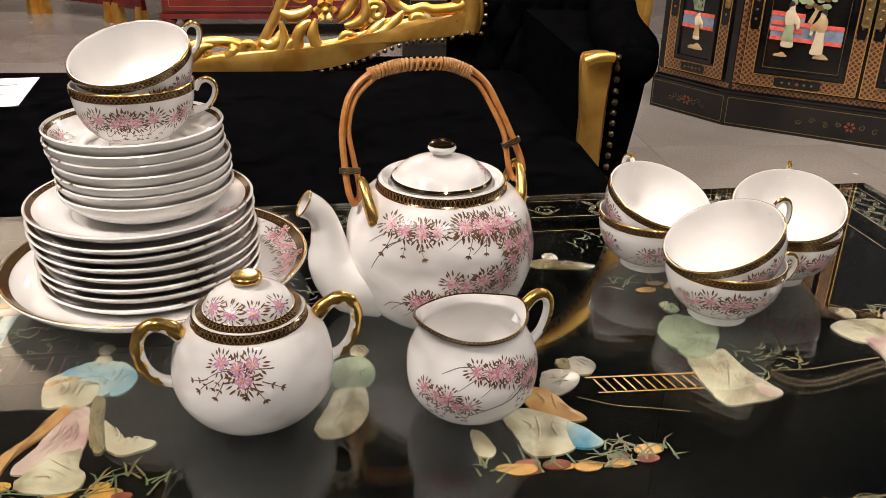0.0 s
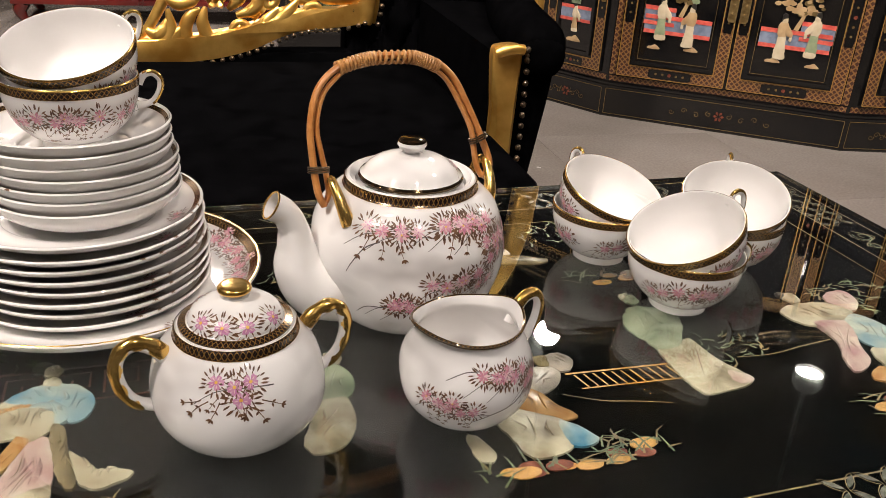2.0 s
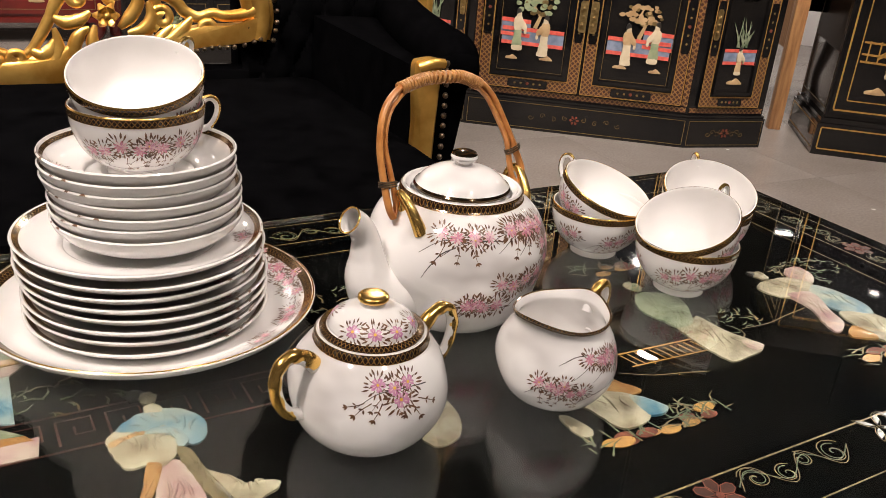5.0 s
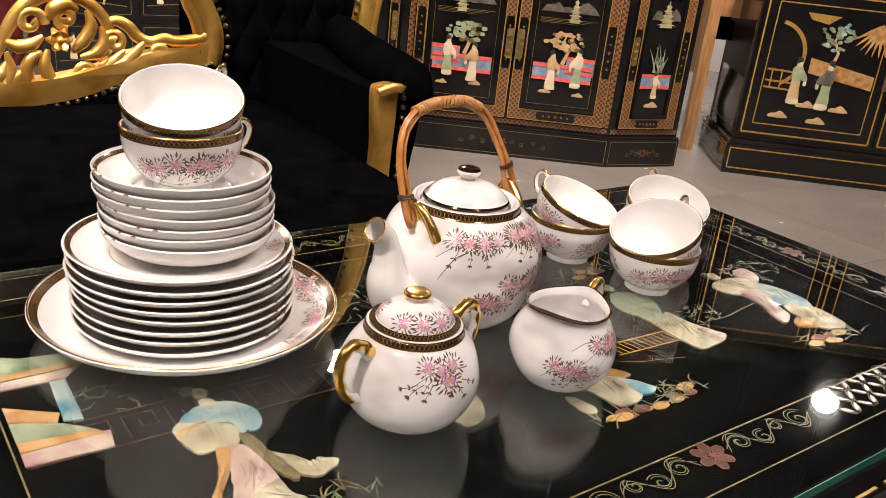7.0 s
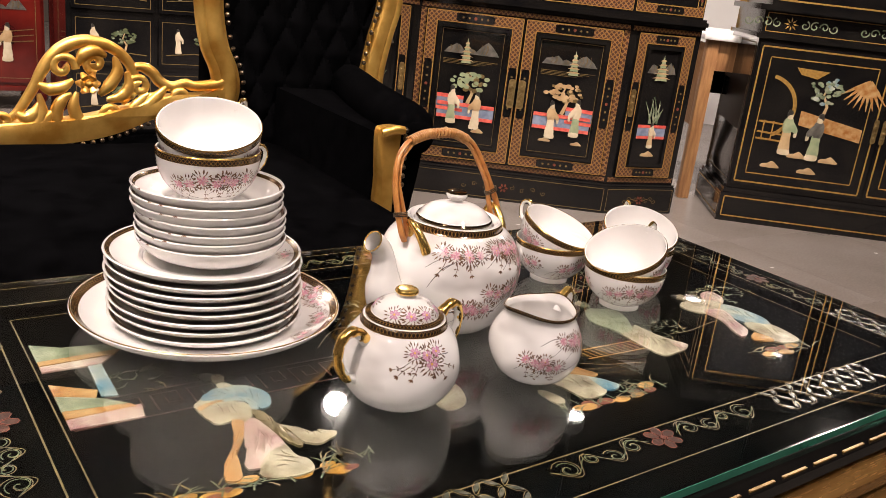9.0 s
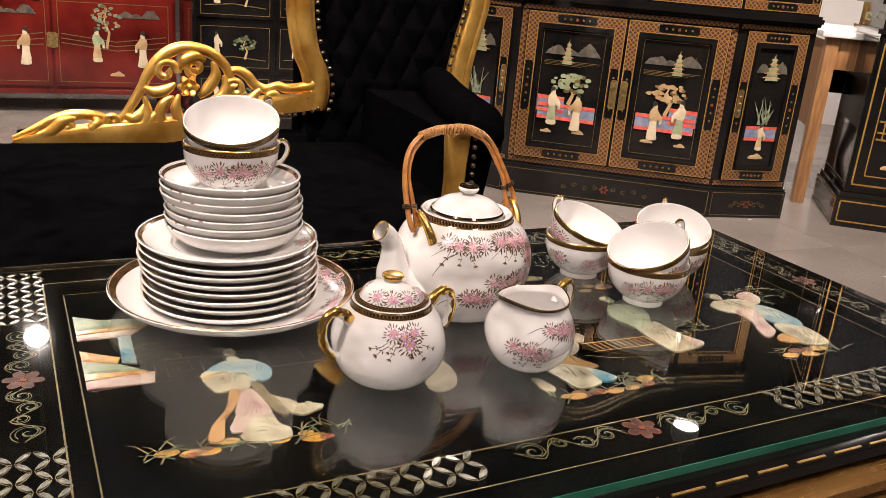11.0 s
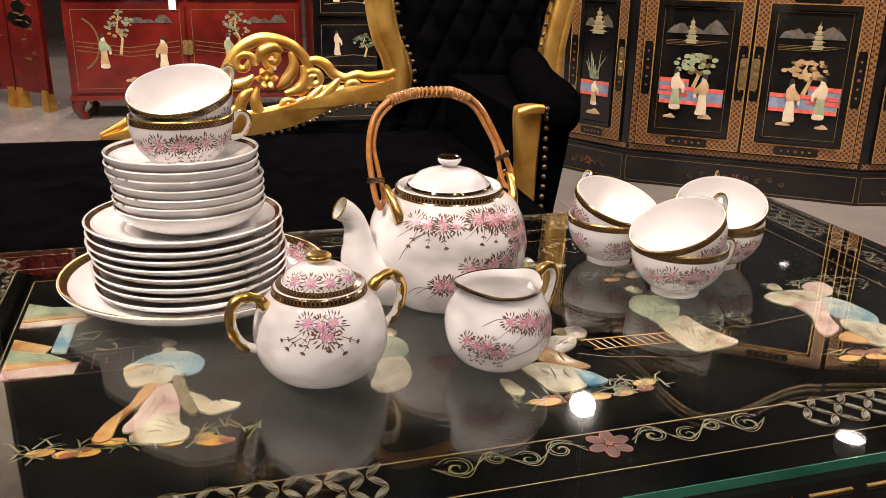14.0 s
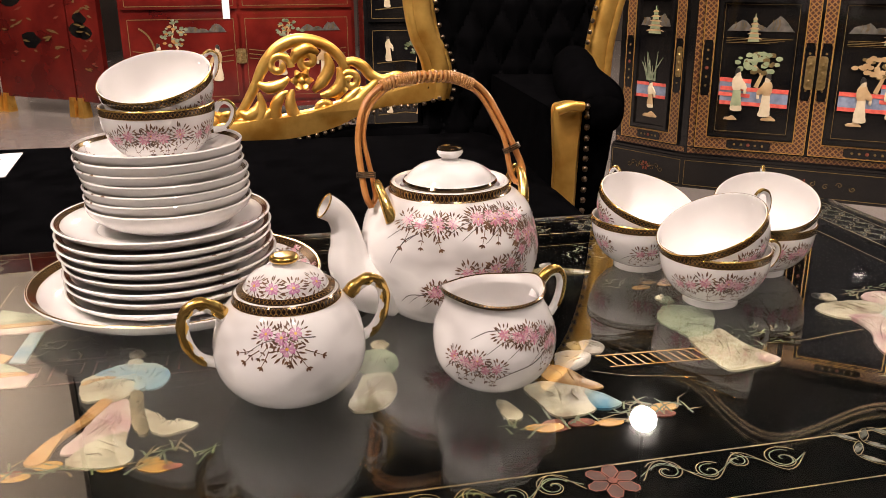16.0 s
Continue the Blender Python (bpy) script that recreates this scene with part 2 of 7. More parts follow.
def uv_pattern(name, kind, dark, light, extra=None, rough=0.3, metal=0.0):
    """Painted trellis or zigzag that follows the strips it is laid on."""
    m, nt, b = nodes_of(name)
    setp(b, rough=rough, metal=metal, coat=0.2)
    L, N = nt.links.new, nt.nodes.new
    tc, sep = N("ShaderNodeTexCoord"), N("ShaderNodeSeparateXYZ")
    L(tc.outputs["UV"], sep.inputs[0])

    def mth(op, a, c=None):
        n = N("ShaderNodeMath")
        n.operation = op
        for i, v in enumerate((a, c)):
            if v is None:
                continue
            if isinstance(v, (int, float)):
                n.inputs[i].default_value = v
            else:
                L(v, n.inputs[i])
        return n.outputs[0]

    u, v = sep.outputs[0], sep.outputs[1]
    if kind == "zigzag":
        tri = mth("ABSOLUTE", mth("SUBTRACT", mth("FRACT", u), 0.5))
        d1 = mth("ABSOLUTE", mth("SUBTRACT", mth("MULTIPLY", tri, 1.5), mth("SUBTRACT", v, 0.12)))
        tri2 = mth("ABSOLUTE", mth("SUBTRACT", mth("FRACT", mth("ADD", u, 0.5)), 0.5))
        d2 = mth("ABSOLUTE", mth("SUBTRACT", mth("MULTIPLY", tri2, 1.5), mth("SUBTRACT", v, 0.12)))
        line = mth("LESS_THAN", mth("MINIMUM", d1, d2), 0.075)
        edge = mth("MAXIMUM", mth("LESS_THAN", v, 0.07), mth("GREATER_THAN", v, 0.95))
        fac = mth("MAXIMUM", line, edge)
    else:
        p, q = mth("ADD", u, v), mth("SUBTRACT", u, v)
        dp = mth("ABSOLUTE", mth("SUBTRACT", mth("FRACT", p), 0.5))
        dq = mth("ABSOLUTE", mth("SUBTRACT", mth("FRACT", q), 0.5))
        fac = mth("LESS_THAN", mth("MINIMUM", dp, dq), 0.15)
    nz = noise_node(nt, 70, 3, "Object")
    mixd = ramp(nt, nz.outputs[0], [(0.35, tuple(c * 0.7 for c in light)), (0.65, light)])
    mx = N("ShaderNodeMixRGB")
    L(fac, mx.inputs[0])
    mx.inputs[1].default_value = (*dark, 1)
    L(mixd.outputs[0], mx.inputs[2])
    L(mx.outputs[0], b.inputs["Base Color"])
    if metal:
        L(mth("MULTIPLY", fac, metal), b.inputs["Metallic"])
    return m


floor_mat, glass = floor_material(), glass_material()
band = uv_pattern("dark_gilt_zigzag_band", "zigzag", (0.022, 0.012, 0.008), (0.40, 0.23, 0.07), metal=0.6, rough=0.2)
trellis = uv_pattern("painted_trellis", "trellis", (0.040, 0.009, 0.006), (0.25, 0.135, 0.05), rough=0.3)

# ---------- mesh helpers ----------


def part(name, bm, mats, parent=None, label="", smooth=True, m=None):
    me = bpy.data.meshes.new(name)
    bm.normal_update()
    bm.to_mesh(me)
    bm.free()
    for mt in mats if isinstance(mats, (list, tuple)) else [mats]:
        me.materials.append(mt)
    if smooth:
        me.shade_smooth()
        me.set_sharp_from_angle(angle=radians(38))
    ob = new(name, me)
    if parent is not None:
        ob.parent = parent
    if m is not None:
        ob.matrix_basis = m
    if label:
        ob["label"] = label
    return ob


def thing(name, m, label, category, group="", kind=""):
    ob = new(name)
    ob.empty_display_size = 0.05
    ob.matrix_basis = m
    return tagged(ob, label, category, group, kind)


def cr(pts, k=8, closed=False):
    """A smooth line through the points."""
    P = [Vector(p) for p in pts]
    n = len(P)
    out = []
    for i in range(n if closed else n - 1):
        g = (lambda j: P[j % n]) if closed else (lambda j: P[min(max(j, 0), n - 1)])
        a, b, c, d = g(i - 1), g(i), g(i + 1), g(i + 2)
        for j in range(k):
            t = j / k
            out.append(0.5 * ((2 * b) + (c - a) * t + (2 * a - 5 * b + 4 * c - d) * t * t + (3 * b - a - 3 * c + d) * t ** 3))
    if not closed:
        out.append(P[-1].copy())
    return out


def lathe(bm, prof, n=72, mi=0, fn=None, uvrep=0):
    """Turns a line of (r, z) round the z axis; fn bends each point; uvrep: repeats of a pattern round it."""
    uvl = bm.loops.layers.uv.verify() if uvrep else None
    rings = []
    for r, z in prof:
        if r < 1e-5:
            rings.append([bm.verts.new((0, 0, z))])
            continue
        ring = []
        for i in range(n):
            a = 2 * math.pi * i / n
            p = Vector((r * math.cos(a), r * math.sin(a), z))
            ring.append(bm.verts.new(fn(p, a) if fn else p))
        rings.append(ring)
    for j in range(len(rings) - 1):
        A, B = rings[j], rings[j + 1]
        for i in range(n):
            k = (i + 1) % n
            if len(A) == 1 and len(B) == 1:
                continue
            vs = [A[0], B[k], B[i]] if len(A) == 1 else [A[i], A[k], B[0]] if len(B) == 1 else [A[i], A[k], B[k], B[i]]
            f = bm.faces.new(vs)
            f.material_index = mi
            if uvrep:
                us = [(i, 0), (i + 1, 0), (i + 1, 1), (i, 1)]
                for l, (uu, vv) in zip(f.loops, us):
                    l[uvl].uv = (uu * uvrep / n, (j + vv) / (len(rings) - 1))
    return bm


def tube(bm, pts, radii, n=10, mi=0, flat=1.0, up=None, cap=True):
    """A round or flattened rod along a line of points."""
    P = [Vector(p) for p in pts]
    if not isinstance(radii, (list, tuple)):
        radii = [radii] * len(P)
    elif len(radii) != len(P):
        radii = [float(v) for v in np.interp(np.linspace(0, 1, len(P)), np.linspace(0, 1, len(radii)), radii)]
    rings, side = [], None
    for i, p in enumerate(P):
        d = (P[min(i + 1, len(P) - 1)] - P[max(i - 1, 0)]).normalized()
        if side is None:
            ref = Vector(up) if up else (Vector((0, 0, 1)) if abs(d.z) < 0.9 else Vector((1, 0, 0)))
            side = d.cross(ref).normalized()
        else:
            side = (side - d * side.dot(d)).normalized()
        oth = d.cross(side)
        rings.append([bm.verts.new(p + radii[i] * (math.cos(a) * side + flat * math.sin(a) * oth)) for a in (2 * math.pi * j / n for j in range(n))])
    for A, B in zip(rings, rings[1:]):
        for j in range(n):
            f = bm.faces.new([A[j], A[(j + 1) % n], B[(j + 1) % n], B[j]])
            f.material_index = mi
    if cap:
        for ring, c in ((rings[0], P[0]), (rings[-1], P[-1])):
            f = bm.faces.new(ring if c is P[-1] else ring[::-1])
            f.material_index = mi
    return bm


def box(bm, x0, x1, y0, y1, z0, z1, mi=0, bev=0.0):
    r = bmesh.ops.create_cube(bm, size=1.0, matrix=Matrix.LocRotScale(((x0 + x1) / 2, (y0 + y1) / 2, (z0 + z1) / 2), None, (x1 - x0, y1 - y0, z1 - z0)))
    vs = r["verts"]
    fs = {f for v in vs for f in v.link_faces}
    for f in fs:
        f.material_index = mi
    if bev:
        es = list({e for v in vs for e in v.link_edges})
        bmesh.ops.bevel(bm, geom=es, offset=bev, segments=2, affect="EDGES", profile=0.6)
    return bm


def prism(bm, outline, z0, z1, mi=0, dome=0.0, axes=None):
    """A flat slab with the given outline, its top drawn in and raised by dome. axes: origin, right, up, out for a slab on a wall."""
    o, ex, ey, ez = axes or (Vector((0, 0, 0)), Vector((1, 0, 0)), Vector((0, 1, 0)), Vector((0, 0, 1)))
    at = lambda x, y, z: bm.verts.new(o + ex * x + ey * y + ez * z)  # noqa: E731
    cx, cy = sum(p[0] for p in outline) / len(outline), sum(p[1] for p in outline) / len(outline)
    area = sum(a[0] * b[1] - b[0] * a[1] for a, b in zip(outline, list(outline[1:]) + [outline[0]]))
    pts = list(outline) if area > 0 else list(outline)[::-1]
    lo = [at(x, y, z0) for x, y in pts]
    hi = [at(x, y, z1) for x, y in pts]
    n = len(pts)
    fs = [bm.faces.new([lo[i], lo[(i + 1) % n], hi[(i + 1) % n], hi[i]]) for i in range(n)]
    if dome:
        k = 0.6
        mid = [at(cx + (x - cx) * k, cy + (y - cy) * k, z1 + dome) for x, y in pts]
        fs += [bm.faces.new([hi[i], hi[(i + 1) % n], mid[(i + 1) % n], mid[i]]) for i in range(n)]
        hi = mid
    fs.append(bm.faces.new(hi))
    for f in fs:
        f.material_index = mi
    return bm


def blob(bm, pts, z0, z1, mi=0, dome=0.0015, axes=None, k=4):
    return prism(bm, [(p.x, p.y) for p in cr([(x, y, 0) for x, y in pts], k, True)], z0, z1, mi, dome, axes)


def ribbon(bm, pts, w, z, mi=0, axes=None, closed=False, h=0.0004):
    """A thin painted line."""
    o, ex, ey, ez = axes or (Vector((0, 0, 0)), Vector((1, 0, 0)), Vector((0, 1, 0)), Vector((0, 0, 1)))
    P = [Vector((p[0], p[1])) for p in pts]
    n = len(P)
    L, R = [], []
    for i in range(n):
        a, b = (P[i - 1], P[(i + 1) % n]) if closed else (P[max(i - 1, 0)], P[min(i + 1, n - 1)])
        d = (b - a).normalized() if (b - a).length > 1e-9 else Vector((1, 0))
        ww = w[i] if isinstance(w, (list, tuple)) else w
        s = Vector((-d.y, d.x)) * ww / 2
        for lst, q in ((L, P[i] + s), (R, P[i] - s)):
            lst.append(bm.verts.new(o + ex * q.x + ey * q.y + ez * z))
    for i in range(n if closed else n - 1):
        j = (i + 1) % n
        f = bm.faces.new([R[i], R[j], L[j], L[i]])
        f.material_index = mi
    return bm


def rect_line(bm, x0, x1, y0, y1, w, z, mi=0, axes=None):
    """The four sides of a painted frame line, butted at the corners."""
    for a, b in (((x0, y0), (x1, y0)), ((x0, y1), (x1, y1))):
        ribbon(bm, [a, b], w, z, mi, axes)
    for a, b in (((x0, y0 + w / 2), (x0, y1 - w / 2)), ((x1, y0 + w / 2), (x1, y1 - w / 2))):
        ribbon(bm, [a, b], w, z, mi, axes)
    return bm


def spiral(cx, cy, r0, r1, a0, turns, n=22):
    return [(cx + (r0 + (r1 - r0) * i / n) * math.cos(a0 + turns * 2 * math.pi * i / n), cy + (r0 + (r1 - r0) * i / n) * math.sin(a0 + turns * 2 * math.pi * i / n)) for i in range(n + 1)]


# ---------- painted blossom on china ----------
class Turned:
    """The outside of a turned piece, on which paint is laid."""

    def __init__(self, prof, fn=None):
        self.p = [Vector((r, z)) for r, z in prof]
        self.s = [0.0]
        for a, b in zip(self.p, self.p[1:]):
            self.s.append(self.s[-1] + (b - a).length)
        self.fn = fn

    def at_height(self, z):
        for (a, b), s in zip(zip(self.p, self.p[1:]), self.s):
            if min(a.y, b.y) <= z <= max(a.y, b.y) and a.y != b.y:
                return s + (b - a).length * (z - a.y) / (b.y - a.y)
        return self.s[-1]

    def at_radius(self, r):
        for (a, b), s in zip(zip(self.p, self.p[1:]), self.s):
            if min(a.x, b.x) <= r <= max(a.x, b.x) and a.x != b.x:
                return s + (b - a).length * (r - a.x) / (b.x - a.x)
        return self.s[-1]

    def point(self, th, s, off):
        s, off = float(min(max(s, 0.0), self.s[-1])), float(off)
        r, z = float(np.interp(s, self.s, [q.x for q in self.p])), float(np.interp(s, self.s, [q.y for q in self.p]))
        e = 0.0015
        lo, hi = max(s - e, 0), min(s + e, self.s[-1])
        dr = np.interp(hi, self.s, [q.x for q in self.p]) - np.interp(lo, self.s, [q.x for q in self.p])
        dz = np.interp(hi, self.s, [q.y for q in self.p]) - np.interp(lo, self.s, [q.y for q in self.p])
        n = Vector((float(dz), -float(dr))).normalized()
        p = Vector((r * math.cos(th), r * math.sin(th), z))
        if self.fn:
            p = self.fn(p, th)
        return p + Vector((n.x * math.cos(th), n.x * math.sin(th), n.y)) * off


class Painter:
    def __init__(self, surf, seed):
        self.bm, self.surf, self.rng = bmesh.new(), surf, random.Random(seed)

    def poly(self, th0, s0, pts, mi, off):
        r0 = max(0.012, float(np.interp(s0, self.surf.s, [q.x for q in self.surf.p])))
        vs = [self.bm.verts.new(self.surf.point(th0 + x / r0, s0 + y, off)) for x, y in pts]
        f = self.bm.faces.new(vs)
        f.material_index = mi

    def lens(self, th0, s0, x, y, ang, ln, w, mi, off):
        c, s = math.cos(ang), math.sin(ang)
        sh = [(0, 0), (0.35, 0.5), (0.7, 0.42), (1, 0), (0.7, -0.42), (0.35, -0.5)]
        self.poly(th0, s0, [(x + c * a * ln - s * b * w, y + s * a * ln + c * b * w) for a, b in sh], mi, off)

    def flower(self, th0, s0, x, y, R, mauve=False, leaves=17):
        """A blossom in a ring of small dark leaf strokes."""
        g = self.rng
        for i in range(leaves):
            a = 2 * math.pi * (i + g.uniform(-0.25, 0.25)) / leaves
            q = R * g.uniform(1.02, 1.25)
            self.lens(th0, s0, x + q * math.cos(a), y + q * math.sin(a), a + g.uniform(-0.25, 0.25), R * g.uniform(0.7, 1.15), R * g.uniform(0.20, 0.30), 1, 0.00022 + 0.00002 * (i % 3))
            if i % 2:
                self.lens(th0, s0, x + 0.72 * R * math.cos(a + 0.1), y + 0.72 * R * math.sin(a + 0.1), a + g.uniform(-0.2, 0.2), R * 0.55, R * 0.13, 1, 0.00033)
        a0 = g.uniform(0, 6)
        n = 5 if mauve else 9
        wide = 1.0 if mauve else 0.52
        for i in range(n):
            a = a0 + 2 * math.pi * (i + g.uniform(-0.1, 0.1)) / n
            k = g.uniform(0.86, 1.08)
            sh = [(0.10, -0.10), (0.6, -0.36 * wide), (0.95, -0.24 * wide), (1.0 if not mauve else 0.86, 0), (0.95, 0.24 * wide), (0.6, 0.36 * wide), (0.10, 0.10)]
            c, s = math.cos(a) * k, math.sin(a) * k
            self.poly(th0, s0, [(x + R * (c * p - s * q), y + R * (s * p + c * q)) for p, q in sh], 5 if mauve else 0 if g.random() < 0.62 else 4, 0.00026 + 0.00001 * (i % 3))
            self.lens(th0, s0, x + R * 0.25 * c, y + R * 0.25 * s, a, R * 0.5, R * 0.12, 4 if mauve or i % 2 else 5, 0.00036)
        eye = 0.2 if mauve else 0.13
        self.poly(th0, s0, [(x + eye * R * math.cos(b), y + eye * R * math.sin(b)) for b in (2 * math.pi * k / 7 for k in range(7))], 2 if mauve or g.random() < 0.4 else 5, 0.00042)

    def twig(self, th0, s0, pts, w, mi=3):
        P = cr([(x, y, 0) for x, y in pts], 6)
        for i, (a, b) in enumerate(zip(P, P[1:])):
            d = (b - a).normalized()
            t = 1 - 0.6 * i / len(P)
            t2 = 1 - 0.6 * (i + 1) / len(P)
            n = Vector((-d.y, d.x, 0)) * w / 2
            self.poly(th0, s0, [((a - n * t).x, (a - n * t).y), ((b - n * t2).x, (b - n * t2).y), ((b + n * t2).x, (b + n * t2).y), ((a + n * t).x, (a + n * t).y)], mi, 0.00018)

    def sprig(self, th0, s0, x, y, ang, ln, w=0.0006):
        """A drooping stalk with forked leaves at its end."""
        g = self.rng
        ex, ey = x + ln * math.cos(ang), y + ln * math.sin(ang)
        self.twig(th0, s0, [(x, y), ((x + ex) / 2 + g.uniform(-1, 1) * ln * 0.12, (y + ey) / 2), (ex, ey)], w, 1)
        for k, d in enumerate((-0.7, 0, 0.7)):
            self.lens(th0, s0, ex, ey, ang + d, ln * 0.28, ln * 0.11, 1, 0.00024)
        for d in (-0.9, 0.9):
            self.lens(th0, s0, (x + ex) / 2, (y + ey) / 2, ang + d, ln * 0.25, ln * 0.1, 1, 0.00024)

    def bunch(self, th0, z, R, count=3, mauve=False, droop=True, by_radius=False):
        """A cluster of blossoms with leaves, stalks and a dark branch."""
        s0 = self.surf.at_radius(z) if by_radius else self.surf.at_height(z)
        g = self.rng
        spots = [(0, 0), (2.0, 0.45), (-2.0, 0.5), (0.9, -1.5), (-3.5, -0.4), (3.5, -0.5)][:count]
        self.twig(th0, s0, [(R * 4.5, -R * 0.4), (R * 1.5, -R * 0.2), (-R * 2, -R * 0.6), (-R * 4.6, -R * 2.6)], R * 0.16)
        if droop:
            for x in (-1.6, 0.2, 1.9):
                self.sprig(th0, s0, x * R, -R * 1.2, -math.pi / 2 + g.uniform(-0.6, 0.6), R * g.uniform(1.8, 2.6), R * 0.11)
        for x, y in spots:
            self.flower(th0, s0, x * R + g.uniform(-0.2, 0.2) * R, y * R, R * g.uniform(0.9, 1.12), mauve, 17)

    def done(self, parent, name="painted_blossom", label=""):
        return part(name, self.bm, PAINTS, parent, label, smooth=True)

# ---------- the room ----------
PX = -1.66
X0, X1, Y0, Y1, H = -6.0, 9.5, -4.0, 8.5, 4.4


def wall(name, x0, x1, y0, y1):
    ob = part(name, box(bmesh.new(), x0, x1, y0, y1, 0, H), wall_paint, smooth=False)
    return tagged(ob, "plain brown painted showroom wall", "wall", kind="structure")


wall("wall_north", X0, X1, Y1, Y1 + 0.2)
wall("wall_south", X0, X1, Y0 - 0.2, Y0)
wall("wall_west", X0 - 0.2, X0, Y0 - 0.2, Y1 + 0.2)
wall("wall_east", X1, X1 + 0.2, Y0 - 0.2, Y1 + 0.2)
tagged(part("ceiling", box(bmesh.new(), X0, X1, Y0, Y1, H, H + 0.15), ceiling_paint, smooth=False), "dark painted showroom ceiling", "ceiling", kind="structure")

tagged(part("partition_wall", box(bmesh.new(), X0, PX, 6.5, 6.62, 0, H), cream_paint, smooth=False), "plain cream painted partition wall", "wall", kind="structure")

bm = bmesh.new()
wc, wd_, wn = Vector((4.70, 4.12)), Vector((0.63, -0.78)), Vector((0.78, 0.63))
prism(bm, [tuple(wc + wd_ * a + wn * b) for a, b in ((-1.3, 0), (0.9, 0), (0.9, 0.10), (-1.3, 0.10))], 0, 1.6)
tagged(part("partition_wall", bm, white_paint, smooth=False), "low white painted partition wall behind the cabinets", "wall", kind="structure")

# The added fill lights get the same housing and stem as the real spots.
for lx, ly, lz, watts, aim, spread in LAMPS:
    sp = thing("ceiling_spot_or_fill", Matrix.Translation((lx, ly, lz)), "black metal ceiling spotlight, switched on; some added as unseen fill", "lamp", "ceiling spotlights")
    d = (Vector(aim or (lx, ly, 0)) - Vector((lx, ly, lz))).normalized()
    turn = d.to_track_quat("-Z", "Y").to_matrix().to_4x4()
    bm = bmesh.new()
    lathe(bm, [(0.088, -0.03), (0.091, -0.03), (0.091, 0.05), (0.07, 0.09), (0, 0.092)], 28)
    lathe(bm, [(0.088, -0.03), (0.086, 0.02), (0, 0.022)], 28)
    part("housing", bm, metal_black, sp, m=turn)
    bm = bmesh.new()
    tube(bm, [(0, 0, 0.05), (0, 0, H - lz)], 0.012)
    part("stem", bm, metal_black, sp)
    spot_or_fill_lamp(lx + d.x * 0.012, ly + d.y * 0.012, lz + d.z * 0.012, watts, 0.16 if watts > 10 else 0.07, tuple(Vector((lx, ly, lz)) + d * 2), spread)

# ---------- coffee table ----------
YAW = 3.0
table = thing("coffee_table", pose(0.0, 0.56, 0, 0, 0, YAW), "black lacquer coffee table with stone inlay under glass", "table")
A0, A1, B0, B1 = -0.072, 0.898, -0.027, 0.522

bm = bmesh.new()
box(bm, A0, A1, B0, B1, G - 0.008, G)
gl = part("glass_top", bm, glass, table, "clear glass sheet with green edges", smooth=False)
gl.visible_shadow = False
for x0, x1, y0, y1 in ((A0, A1, B0 - 0.0008, B0 - 0.0002), (A0, A1, B1 + 0.0002, B1 + 0.0008), (A0 - 0.0008, A0 - 0.0002, B0, B1), (A1 + 0.0002, A1 + 0.0008, B0, B1)):
    bm = bmesh.new()
    box(bm, x0, x1, y0, y1, G - 0.0075, G - 0.0003)
    part("ground_edge", bm, glass_edge, gl, "green ground edge of the glass", smooth=False)

# a lacquered rim round a sunken picture panel
PZ, RZ = G - 0.0165, G - 0.0095
IA0, IA1, IB0, IB1 = 0.000, 0.832, 0.062, 0.462
bm = bmesh.new()
zr0 = PZ - 0.012
box(bm, A0, A1, B0, IB0, zr0, RZ)
box(bm, A0, A1, IB1, B1, zr0, RZ)
box(bm, A0, IA0, IB0, IB1, zr0, RZ)
box(bm, IA1, A1, IB0, IB1, zr0, RZ)
part("rim", bm, panel_lacquer, table, "black lacquer rim", smooth=False)
bm = bmesh.new()
box(bm, A0 + 0.005, A1 - 0.005, B0 + 0.005, B1 - 0.005, PZ - 0.02, PZ)
panel = part("panel", bm, panel_lacquer, table, "sunken black lacquer picture panel", smooth=False)


def mould(bm, prof, mi=0):
    """A moulding round the table: rows of outward step and height."""
    rows = []
    for o, z in prof:
        rows.append([bm.verts.new(p) for p in ((A0 - o, B0 - o, z), (A1 + o, B0 - o, z), (A1 + o, B1 + o, z), (A0 - o, B1 + o, z))])
    for P, Q in zip(rows, rows[1:]):
        for i in range(4):
            f = bm.faces.new([P[i], P[(i + 1) % 4], Q[(i + 1) % 4], Q[i]][::-1])
            f.material_index = mi
    return bm


zt = G - 0.0085
bm = mould(bmesh.new(), [(-0.004, zt), (0.012, zt - 0.0005), (0.020, zt - 0.004), (0.0215, zt - 0.012), (0.016, zt - 0.018), (0.012, zt - 0.020)])
part("edge_moulding", bm, lacquer, table, "black lacquer edge moulding")
bm = mould(bmesh.new(), [(0.012, zt - 0.020), (0.024, zt - 0.022), (0.034, zt - 0.028), (0.036, zt - 0.036), (0.030, zt - 0.042), (0.032, zt - 0.046), (0.040, zt - 0.052), (0.040, zt - 0.066), (0.028, zt - 0.080), (0.004, zt - 0.09), (0.0, zt - 0.16), (-0.03, zt - 0.16)])
part("apron", bm, moulding_wood, table, "reeded gilded brown apron")
